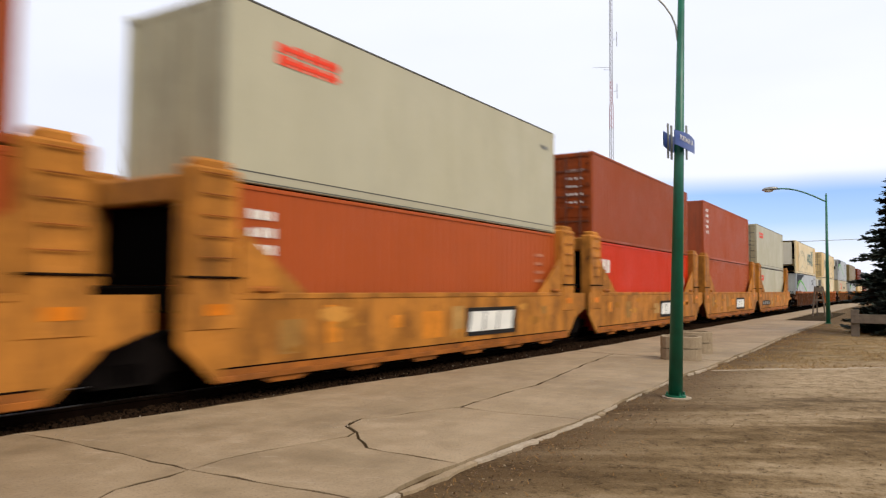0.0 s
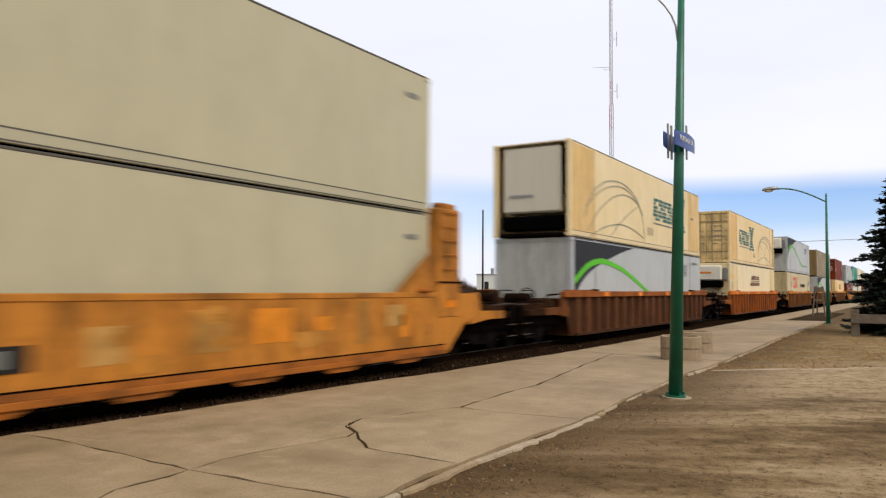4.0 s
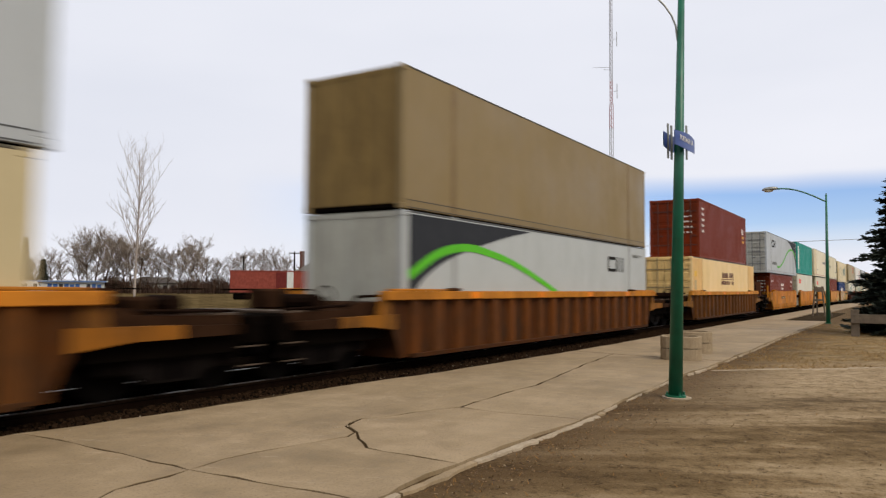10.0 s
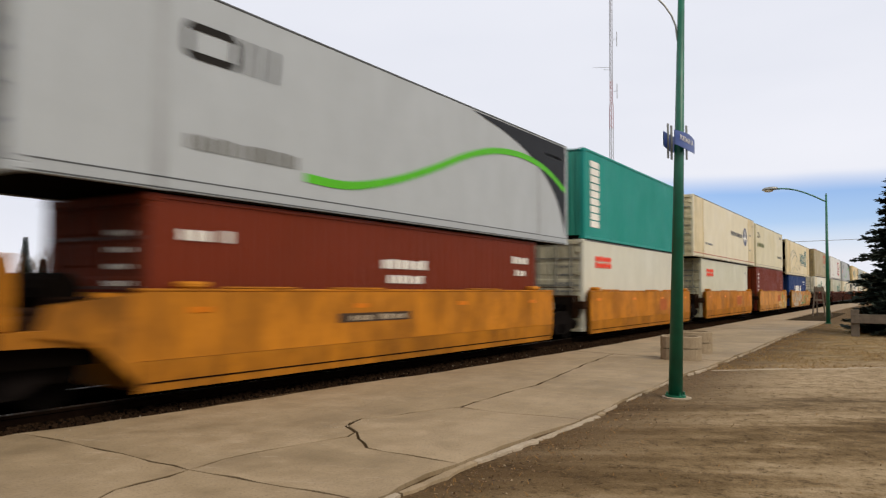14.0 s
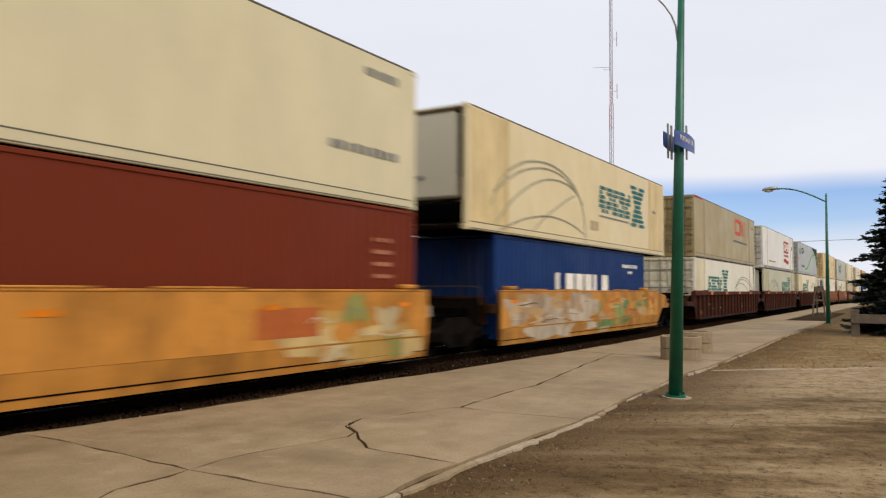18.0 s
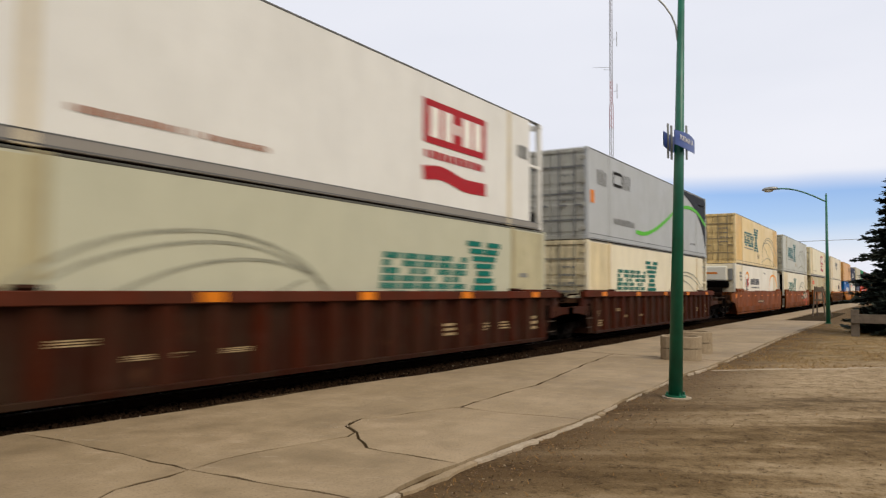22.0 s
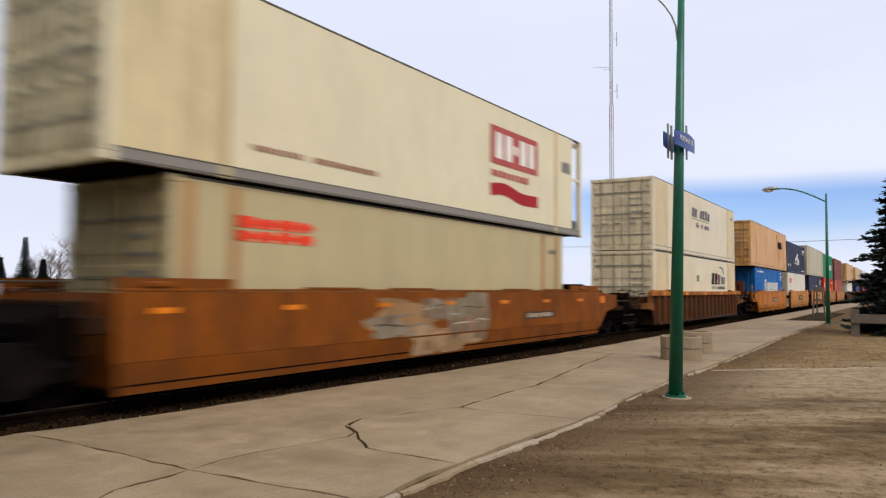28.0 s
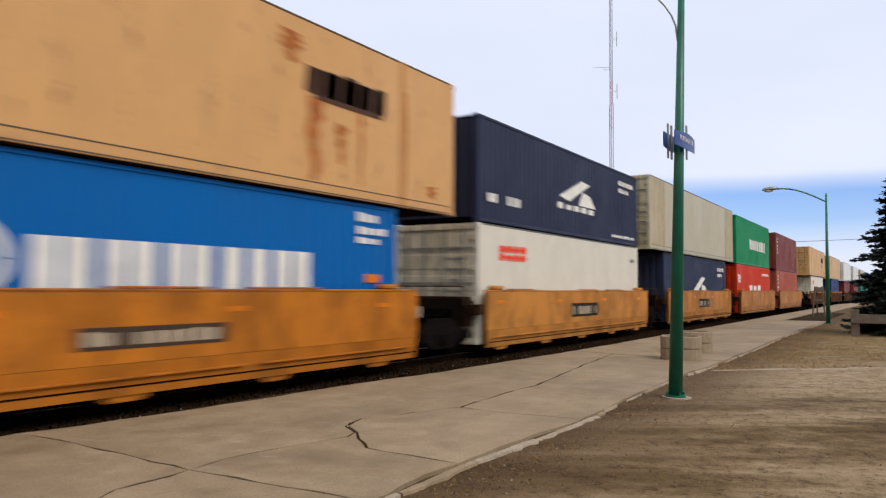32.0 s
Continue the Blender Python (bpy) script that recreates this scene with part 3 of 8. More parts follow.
def leaf_litter(count, seed):
    """Curled dead leaves that have blown against the kerb."""
    g = np.random.default_rng(seed)
    vs, fs = [], []
    for k in range(count):
        y = 2.5 + 26 * g.uniform(0, 1) ** 1.7
        xe = float(np.interp(y, [p[1] for p in RIGHT], [p[0] for p in RIGHT]))
        x = xe + 0.04 + abs(g.normal(0, 0.38)) + (g.uniform(0, 2.5) if g.uniform() < 0.15 else 0)
        a, r = g.uniform(0, 6.28), g.uniform(0.007, 0.022)
        c, s_ = math.cos(a) * r, math.sin(a) * r
        i = len(vs)
        z = -0.020 if x > xe + 0.55 else -0.03 + 0.02 * (x - xe)
        vs += [(x - c, y - s_, z + g.uniform(0, 0.012)), (x - 0.5 * s_, y + 0.5 * c, z), (x + c, y + s_, z + g.uniform(0, 0.014)), (x + 0.5 * s_, y - 0.5 * c, z + g.uniform(0, 0.006))]
        fs += [(i, i + 1, i + 2), (i, i + 2, i + 3)]
    me = bpy.data.meshes.new("leaf_litter")
    me.from_pydata(vs, [], fs)
    m, nt, bs = material("dead_leaves")
    r = nt.nodes.new("ShaderNodeNewGeometry")
    nt.links.new(ramp(nt, r.outputs["Random Per Island"], ((0.0, (0.035, 0.020, 0.009)), (0.6, (0.125, 0.066, 0.026)), (0.92, (0.19, 0.110, 0.046)), (1.0, (0.33, 0.24, 0.14)))), bs.inputs["Base Color"])
    bs.inputs["Roughness"].default_value = 0.85
    me.materials.append(m)
    return me


tagged(new("leaf_litter", leaf_litter(3600, 31)), "curled brown dead leaves blown against the kerb", "leaves", kind="stuff")


def straw_field(count, seed):
    """Short dead grass that stands in the ground past the buried edging."""
    g = np.random.default_rng(seed)
    vs, fs = [], []
    while len(fs) < count:
        q, d = g.uniform(-1, 16), 26 * g.uniform(0, 1) ** 1.3
        x, y = -3.4 + 0.734 * q - 0.679 * d, 15.62 + 0.679 * q + 0.734 * d
        if x < float(np.interp(y, [p[1] for p in RIGHT], [p[0] for p in RIGHT])) + 0.15 or math.sin(1.9 * x + 1.3 * y) + math.sin(3.1 * y - 2.2 * x) < -0.6:
            continue
        a, h, l = g.uniform(0, 6.28), g.uniform(0.015, 0.06), g.uniform(0.02, 0.09)
        c, s_ = math.cos(a), math.sin(a)
        i = len(vs)
        vs += [(x - s_ * 0.005, y + c * 0.005, -0.03), (x + s_ * 0.005, y - c * 0.005, -0.03), (x + c * l, y + s_ * l, -0.022 + h)]
        fs.append((i, i + 1, i + 2))
    me = bpy.data.meshes.new("dead_grass")
    me.from_pydata(vs, [], fs)
    me.materials.append(plain("pale_straw", 158, 126, 78, 0.9, 0.0, 0.4, 1.0))
    return me


tagged(new("short_dead_grass", straw_field(26000, 12)), "short yellowed dead grass beyond the buried edging", "grass", kind="stuff")
tagged(new("dead_grass", grass_tufts(2600, 8)), "flattened dead straw-coloured grass along the kerb", "grass", kind="stuff")

# ---- lamp posts ----


def street_lamp(name, label, at, height, arm_dir, arm_len, base_block, r0=0.105, r1=0.045):
    t = thing(name, label, "street lamp", at, "green lamp posts")
    part("pole", rod(bmesh.new(), (0, 0, 0), (0, 0, height), r0, r1, 16), GREEN_POLE, t, smooth=True)
    b = bmesh.new()
    rod(b, (0, 0, 0), (0, 0, 0.03), r0 * 1.45, r0 * 1.45, 16)
    for k in range(4):
        a = k * math.pi / 2 + 0.7
        rod(b, (math.cos(a) * r0 * 1.25, math.sin(a) * r0 * 1.25, 0.03), (math.cos(a) * r0 * 1.25, math.sin(a) * r0 * 1.25, 0.075), 0.016, 0.016, 6)
    part("base_plate", b, GREEN_POLE, t)
    if base_block:
        b = bmesh.new()
        bmesh.ops.create_cone(b, cap_ends=True, segments=14, radius1=0.225, radius2=0.21, depth=0.16, matrix=Matrix.Translation((0.02, 0, -0.08)))
        part("footing", b, KERB, t, "broken round concrete footing")
    part("cap", rod(bmesh.new(), (0, 0, height), (0, 0, height + 0.12), r1 * 1.05, 0.015, 12), GREEN_POLE, t)
    c, s = math.cos(arm_dir), math.sin(arm_dir)
    line = []
    for k in range(9):
        f = k / 8
        d = arm_len * f
        z = height - 0.35 + 0.75 * math.sin(f * 1.75) * min(1, arm_len / 2.4) + 0.02
        line.append((c * d, s * d, z))
    prev = line[-1]
    b = tube(bmesh.new(), line, 0.038, 8)
    part("arm", b, GREEN_POLE if not base_block else GALV, t)
    # a thin bowed brace under the arm
    line = []
    for k in range(8):
        f = k / 7
        q = (c * (0.05 + arm_len * 0.38 * f ** 1.8), s * (0.05 + arm_len * 0.38 * f ** 1.8), height - 1.18 + (1.06 * f ** 0.8))
        line.append(q)
    if base_block:
        part("brace", tube(bmesh.new(), line, 0.014, 6), GALV, t, "thin bowed grey brace")
    head = bmesh.new()
    bmesh.ops.create_uvsphere(head, u_segments=14, v_segments=8, radius=1.0)
    for v in head.verts:
        v.co = Vector((v.co.x * 0.40, v.co.y * 0.17, v.co.z * (0.12 if v.co.z > 0 else 0.09)))
    bmesh.ops.transform(head, matrix=Matrix.Translation((c * (arm_len + 0.3), s * (arm_len + 0.3), prev[2])) @ Matrix.Rotation(arm_dir, 4, "Z") @ Matrix.Rotation(radians(6), 4, "Y"), verts=head.verts)
    hd = part("lamp_head", head, GALV, t, "grey cobra-head luminaire", smooth=True)
    lens = bmesh.new()
    bmesh.ops.create_uvsphere(lens, u_segments=12, v_segments=6, radius=1.0)
    for v in lens.verts:
        v.co = Vector((v.co.x * 0.24, v.co.y * 0.13, v.co.z * 0.10))
    bmesh.ops.transform(lens, matrix=Matrix.Translation((c * (arm_len + 0.38), s * (arm_len + 0.38), prev[2] - 0.07)) @ Matrix.Rotation(arm_dir, 4, "Z"), verts=lens.verts)
    part("lens", lens, plain("lamp_glass", 200, 190, 165, 0.2, 0.0, 0.1), hd, smooth=True)
    return t


near_lamp = street_lamp("street_lamp", "tall green steel lamp post with blue station signs", pose(-2.988, 11.353, 0.0, 0.0, 1.40, 0), 6.55, radians(205), 2.4, True)
far_lamp = street_lamp("street_lamp", "green steel lamp post with grey cobra-head light", pose(-3.45, 41.7, -0.03, 0, 0.2, 0), 6.4, radians(197), 2.3, False)

# blue station sign boards on either side of the near post
sign = thing("station_sign", "two blue bowed station name boards clamped to the post", "sign", pose(-2.893, 11.353, 3.80, 0, 0, 87.0))
for sgn, off in ((1, 0.115), (-1, 0.115)):
    b = bmesh.new()
    n = 10
    for face in (0, 1):
        rows = []
        for k in range(n + 1):
            u = -0.5 + k / n
            yy = -sgn * (off + 0.012 * face) + sgn * 0.16 * u * u
            top = 0.125 - 0.02 * abs(2 * u)
            rows.append((b.verts.new((u * 0.96, yy, -top)), b.verts.new((u * 0.96, yy, top))))
        for k in range(n):
            b.faces.new((rows[k][0], rows[k + 1][0], rows[k + 1][1], rows[k][1]))
    bmesh.ops.recalc_face_normals(b, faces=b.faces[:])
    brd = part("sign_board", b, SIGN_BLUE, sign)
    cu = bpy.data.curves.new("lettering", "FONT")
    cu.body, cu.size, cu.align_x, cu.align_y, cu.extrude = "PORTAGE LA", 0.108, "CENTER", "CENTER", 0.001
    tmp = bpy.data.objects.new("lettering", cu)
    me = bpy.data.meshes.new_from_object(tmp)
    me.materials.append(WHITE_DECAL)
    tagged(part("lettering", me, None, brd, "white station name", at=pose(-0.06 * sgn, -sgn * (off + 0.016), 0.01, 90, 0, 0 if sgn > 0 else 180)), kind="stuff")
    for x in ((0.05,) if sgn > 0 else (-0.08, -0.24)):
        yy = -sgn * (off - 0.022)
        part("clamp_bar", box(bmesh.new(), x - 0.02, x + 0.02, yy - 0.012, yy + 0.012, -0.26, 0.26, 0.004), GALV, sign)

# ---- concrete planters on the platform ----


def planter(at, label):
    t = thing("planter", label, "planter", at, "concrete planters")

    def ring(b, z0, z1, r):
        pts = []
        for k in range(28):
            a = 2 * math.pi * k / 28
            c, s = math.cos(a), math.sin(a)
            q = (abs(c) ** 3.2 + abs(s) ** 3.2) ** (-1 / 3.2)
            pts.append((c * q * r, s * q * r))
        lo = [b.verts.new((x, y, z0)) for x, y in pts]
        m1 = [b.verts.new((x * 1.0, y * 1.0, z1 - 0.012)) for x, y in pts]
        hi = [b.verts.new((x * 0.975, y * 0.975, z1)) for x, y in pts]
        inn = [b.verts.new((x * 0.82, y * 0.82, z1)) for x, y in pts]
        dn = [b.verts.new((x * 0.80, y * 0.80, max(z0, z1 - 0.2))) for x, y in pts]
        for q0, q1 in ((lo, m1), (m1, hi), (hi, inn), (inn, dn)):
            for k in range(28):
                b.faces.new((q0[k], q0[(k + 1) % 28], q1[(k + 1) % 28], q1[k]))
        b.faces.new(dn[::-1])
        b.faces.new(lo)
        bmesh.ops.recalc_face_normals(b, faces=b.faces[:])
        return b

    part("lower_ring", ring(bmesh.new(), 0.0, 0.25, 0.455), PLANTER_MAT, t)
    part("upper_ring", ring(bmesh.new(), 0.27, 0.53, 0.455), PLANTER_MAT, t)
    part("spacer", rod(bmesh.new(), (0, 0, 0.24), (0, 0, 0.28), 0.42, 0.42, 24), TRUCK_IRON, t, "dark joint between the two rings")
    part("soil", rod(bmesh.new(), (0, 0, 0.36), (0, 0, 0.44), 0.35, 0.34, 20), DIRT, t)
    return t


planter(pose(-4.50, 17.62, 0.0, 0, 0, 14), "empty square-rounded concrete planter, sand coloured, two rings high")
planter(pose(-4.74, 19.75, 0.0, 0, 0, 20), "second empty concrete planter, sand coloured, two rings high")

# dark planting plot and a small wooden stand in it
bm = bmesh.new()
box(bm, -5.8, -4.0, 44.2, 62.0, -0.2, -0.02, 0.01)
tagged(new("planting_plot", mesh_of("planting_plot", bm, ground_mat("dark_soil", ((0.3, (0.03, 0.022, 0.014)), (0.7, (0.075, 0.055, 0.035))), 1.0, 12.0, 0.6))), "bare dark soil plot in the platform", "plot", kind="structure")
stand = thing("wooden_stand", "weathered wooden easel stand on the bare plot", "stand", pose(-5.0, 54.0, -0.02, 0, 0, 10))
for x0, x1, y0 in ((-0.36, -0.2, 0), (0.36, 0.2, 0), (-0.05, -0.1, 0.5), (0.75, 0.25, 0.2)):
    part("leg", rod(bmesh.new(), (x0, y0, 0), (x1, 0, 1.9 if x0 < 0.9 else 1.0), 0.05, 0.045, 6), OLDWOOD, stand)
part("cross_bar", box(bmesh.new(), -0.3, 0.3, -0.06, 0.0, 0.95, 1.08, 0.006), OLDWOOD, stand)
part("head_board", box(bmesh.new(), -0.22, 0.22, -0.06, 0.0, 1.55, 1.85, 0.006), OLDWOOD, stand)

# low timber fence round the spruce
fence = thing("timber_guard", "low weathered timber guard rail round the spruce", "guard rail", pose(-1.66, 30.4, -0.05, 0, 0, 0))
for x, y in ((0.0, 0.0), (2.3, -0.1), (0.1, 3.6), (2.4, 3.5)):
    part("post", box(bmesh.new(), x - 0.13, x + 0.13, y - 0.12, y + 0.12, 0.0, 0.98 if x < 0.05 else 0.9, 0.01), OLDWOOD, fence)
for y in (-0.16, 3.66):
    part("board", box(bmesh.new(), -0.12, 2.5, y - 0.04, y + 0.04, 0.50, 0.82, 0.01), OLDWOOD, fence)
for x in (-0.1, 2.46):
    part("board", box(bmesh.new(), x - 0.04, x + 0.04, 0.14, 3.36, 0.50, 0.82, 0.01), OLDWOOD, fence)


# ---- trees ----


def spruce(name, label, at, height, radius, levels, clumps, seed, leaf=1.0):
    t = thing(name, label, "tree", at)
    g = random.Random(seed)
    part("trunk", rod(bmesh.new(), (0, 0, 0), (0, 0, height * 0.97), radius * 0.075, 0.02, 8), BARK, t)
    vs, fs = [], []
    bl = bmesh.new()
    for lv in range(levels):
        f = lv / (levels - 1)
        z0 = 0.45 + (height - 0.6) * f
        R = radius * (1 - f) ** (0.82 if height < 8.3 else 0.95) * g.uniform(0.82, 1.12) + 0.12
        n = max(6, int(14 * (1 - 0.5 * f)))
        for k in range(n):
            a = 2 * math.pi * (k + g.uniform(-0.35, 0.35)) / n + lv * 0.7
            L = R * g.uniform(0.72, 1.12)
            tip = Vector((math.cos(a) * L, math.sin(a) * L, z0 - 0.16 * L + g.uniform(-0.1, 0.12)))
            root = Vector((0, 0, z0 + 0.1))
            rod(bl, root, tip, 0.022, 0.008, 5)
            m = max(4, int(clumps * L / radius))
            for j in range(m):
                s = (j + 0.6) / m
                c = root.lerp(tip, s) + Vector((0, 0, -0.10 * math.sin(s * 3.1)))
                for q in range(7):
                    aa = a + g.uniform(-1.3, 1.3)
                    ln = leaf * g.uniform(0.14, 0.34) * (1.25 - 0.5 * s)
                    d = Vector((math.cos(aa), math.sin(aa), g.uniform(-0.35, 0.45))) * ln
                    w = Vector((-math.sin(aa), math.cos(aa), g.uniform(-0.4, 0.4))) * leaf * g.uniform(0.03, 0.07)
                    i = len(vs)
                    vs += [tuple(c - w), tuple(c + w), tuple(c + d * 0.7 + w * 0.8), tuple(c + d), tuple(c + d * 0.6 - w * 0.9 + Vector((0, 0, 0.03)))]
                    fs += [(i, i + 1, i + 2), (i, i + 2, i + 3), (i, i + 3, i + 4)]
    tagged(part("bough_frame", bl, BARK, t), kind="stuff")
    me = bpy.data.meshes.new("crown")
    me.from_pydata(vs, [], fs)
    me.materials.append(NEEDLES)
    part("crown", me, None, t, "dense dark green needles")
    return t


spruce("spruce", "dark green spruce with drooping boughs behind a timber guard", pose(0.45, 33.0, -0.06), 8.2, 2.55, 58, 26, 21, 1.25)


def bare_tree(name, label, at, height, width, seed, first=0.2):
    """A leafless broad tree: a forking trunk, limbs all the way up, and a haze of fine twigs."""
    t = thing(name, label, "tree", at, "bare trees beyond the tracks")
    g = random.Random(seed)
    trunk, twig = bmesh.new(), []

    def limb(p, d, L, r, lv):
        n = 4 if lv > 1 else 3
        for k in range(n):
            q = p + d * (L / n)
            r1 = r * (1 - 0.72 * (k + 1) / n)
            if lv >= 2:
                rod(trunk, p, q, r * (1 - 0.72 * k / n), r1, 5)
            else:
                twig.append((p, q, r * (1 - 0.72 * k / n)))
            if lv:
                for _ in range(2 if lv < 3 else 1 + (k > 1)):
                    v = Vector((g.uniform(-1, 1), g.uniform(-1, 1), g.uniform(-0.35, 0.75)))
                    limb(p.lerp(q, g.uniform(0.2, 1.0)), (d + 1.05 * v).normalized(), L * g.uniform(0.34, 0.58), r1 * 0.62, lv - 1)
            d = (d + Vector((g.uniform(-0.3, 0.3), g.uniform(-0.3, 0.3), g.uniform(-0.02, 0.20)))).normalized()
            p = q

    R = height * 0.016
    p, d, n = Vector((0, 0, 0)), Vector((0, 0, 1)), 9
    line = [p]
    for k in range(n):
        q = p + d * (height * 0.86 / n)
        rod(trunk, p, q, R * (1 - 0.86 * k / n), R * (1 - 0.86 * (k + 1) / n), 7)
        d = (d + Vector((g.uniform(-0.16, 0.16), g.uniform(-0.16, 0.16), 0.12))).normalized()
        p = q
        line.append(p)
    for k in range(17):
        f = first + (0.97 - first) * (k / 16) ** 0.9
        j = min(n - 1, int(f * n))
        p = line[j].lerp(line[j + 1], f * n - j)
        a = k * 2.4 + g.uniform(-0.5, 0.5)
        u = (f - first) / (1 - first)
        reach = width * g.uniform(0.62, 1.12) * math.sqrt(max(0.08, 1 - (1.55 * u - 0.62) ** 2))
        up = g.uniform(0.55, 1.0) + 1.1 * u
        limb(p, Vector((math.cos(a), math.sin(a), up)).normalized(), reach * math.hypot(1, 0.5 * up), R * 0.42 * (1.1 - 0.75 * u), 3)
    part("trunk", trunk, BARK, t)
    vs, fs = [], []
    for p, q, r in twig:
        r = max(r, 0.016)
        d = (q - p).normalized()
        u = d.cross(Vector((0.3, 0.9, 0.31))).normalized() * r
        w = d.cross(u).normalized() * r
        i = len(vs)
        for c, k in ((p, 1.0), (q, 0.55)):
            vs += [tuple(c + u * k), tuple(c - u * 0.5 * k + w * 0.87 * k), tuple(c - u * 0.5 * k - w * 0.87 * k)]
        fs += [(i, i + 1, i + 4, i + 3), (i + 1, i + 2, i + 5, i + 4), (i + 2, i, i + 3, i + 5)]
    me = bpy.data.meshes.new("crown")
    me.from_pydata(vs, [], fs)
    me.materials.append(TWIG)
    part("crown", me, None, t, "bare grey-brown twigs")
    return t


def bearing(az, d, z=-0.05, rz=0.0):
    """A place d metres from the camera's spot, az degrees to the left of the line's direction."""
    return pose(-d * math.sin(radians(az)), d * math.cos(radians(az)), z, 0, 0, rz)


PALE_TWIG = plain("pale_twigs", 166, 154, 144, 0.95, 0.0, 0.3, 1.0)


def poplar(at, height, width, seed):
    """A slim tree: one straight leader with upswept side branches all along it."""
    t = thing("bare_tree", "tall slim leafless poplar with pale upswept branches", "tree", at, "bare trees beyond the tracks")
    g = random.Random(seed)
    tr = bmesh.new()
    line = [(0.25 * math.sin(2.2 * f + 0.5) * f, 0.2 * math.sin(3 * f) * f, height * f) for f in [k / 10 for k in range(11)]]
    for k in range(10):
        rod(tr, line[k], line[k + 1], 0.13 * (1 - k / 10.5), 0.13 * (1 - (k + 1) / 10.5), 6)
    part("trunk", tr, PALE_TWIG, t)
    br = bmesh.new()

    def limb(p, d, L, r, lv):
        n = 3
        for k in range(n):
            q = p + d * (L / n)
            rod(br, p, q, r * (1 - 0.25 * k), r * (0.75 - 0.25 * k) + 0.002, 4)
            if lv:
                for _ in range(2 if lv > 1 else 1):
                    s = Vector((g.uniform(-1, 1), g.uniform(-1, 1), g.uniform(-0.1, 0.8)))
                    limb(p.lerp(q, g.random()), (d + 0.75 * s).normalized(), L * g.uniform(0.30, 0.52), r * 0.55, lv - 1)
            d = (d + Vector((g.uniform(-0.2, 0.2), g.uniform(-0.2, 0.2), 0.22))).normalized()
            p = q

    for k in range(26):
        f = 0.28 + 0.66 * (k / 25) ** 1.1
        j = min(9, int(f * 10))
        p = Vector(line[j]).lerp(Vector(line[j + 1]), f * 10 - j)
        a = k * 2.4 + g.uniform(-0.4, 0.4)
        up = g.uniform(1.3, 2.4)
        reach = min(width * g.uniform(0.75, 1.1), (1.04 - f) * height / up)
        limb(p, Vector((math.cos(a), math.sin(a), up)).normalized(), reach * math.hypot(1, up) * 0.95, 0.042 * (1.1 - f) + 0.008, 2)
    part("limb_tangle", br, PALE_TWIG, t, "pale upswept limbs and twigs")
    return t


poplar(bearing(54.35, 78), 15.0, 2.15, 5)
oak = bare_tree("bare_tree", "spreading leafless tree at the yard's edge", bearing(57.4, 190), 12.2, 4.6, 9, 0.22)
oak2 = bare_tree("bare_tree", "spreading leafless tree at the yard's edge", bearing(54.0, 195), 12.8, 3.4, 14, 0.30)
oak3 = bare_tree("bare_tree", "spreading leafless tree at the yard's edge", bearing(50.6, 185), 11.2, 4.0, 33, 0.20)
TREES = ((59.6, 205, 0.8), (58.9, 190, 0.6), (57.9, 195, 1.05), (56.9, 190, 1.15), (56.3, 200, 1.15), (55.6, 195, 1.1), (55.0, 210, 1.1), (54.5, 190, 0.95), (53.5, 200, 1.0), (52.9, 195, 0.85), (52.2, 205, 0.9), (51.4, 190, 0.95), (50.1, 195, 1.0), (49.5, 205, 0.85), (48.6, 200, 0.8), (47.6, 195, 0.8), (46.6, 190, 0.95), (45.6, 185, 0.95), (44.8, 195, 0.95), (44.0, 200, 0.85), (43.0, 210, 0.7), (60.6, 230, 0.7), (63.2, 215, 0.9), (40.6, 230, 0.65), (38.4, 220, 0.7), (35.6, 230, 0.75), (34.4, 225, 0.7), (33.2, 235, 0.72), (31.8, 230, 0.7), (36.8, 240, 0.6))
for k, (az, d, s) in enumerate(TREES):
    s *= 0.84 if az < 50.5 else 0.92
    c = copy_thing((oak, oak2, oak3)[k % 3], bearing(az, d, -0.05, 70 * k) @ Matrix.Diagonal((s * 1.1, s * 1.1, s, 1)))
    c.scale = (s * 1.1, s * 1.1, s)
for az, d, h, s in ((61.2, 180, 13.5, 3), (60.1, 185, 8.5, 5), (62.6, 190, 9.0, 6)):
    spruce("spruce", "dark spruce standing beyond the yard", bearing(az, d), 0.88 * h, 0.13 * h + 0.7, 30, 11, s, 1.7)
# the far belt of brush
g = random.Random(17)
vs, fs = [], []
for k in range(24000):
    az, d = radians(g.uniform(28, 68)), g.uniform(196, 250)
    x, y, h = -d * math.sin(az), d * math.cos(az), g.uniform(1.6, 5.4) * (0.80 + 0.22 * math.sin(az * 60) + 0.14 * math.sin(az * 143))
    a = g.uniform(0, 6.28)
    dx, dy = math.cos(a) * 0.09, math.sin(a) * 0.09
    tx, ty = g.uniform(-1.2, 1.2), g.uniform(-1.2, 1.2)
    i = len(vs)
    vs += [(x - dx, y - dy, 0), (x + dx, y + dy, 0), (x + tx, y + ty, h), (x - tx * 0.7, y + ty * 0.6, h * 0.8)]
    fs += [(i, i + 1, i + 2), (i, i + 1, i + 3)]
me = bpy.data.meshes.new("far_brush")
me.from_pydata(vs, [], fs)
me.materials.append(plain("dark_brush", 92, 72, 60, 0.95, 0.0, 0.5, 0.08))
tagged(new("far_brush", me), "belt of grey-brown leafless brush on the skyline", "brush", kind="stuff")

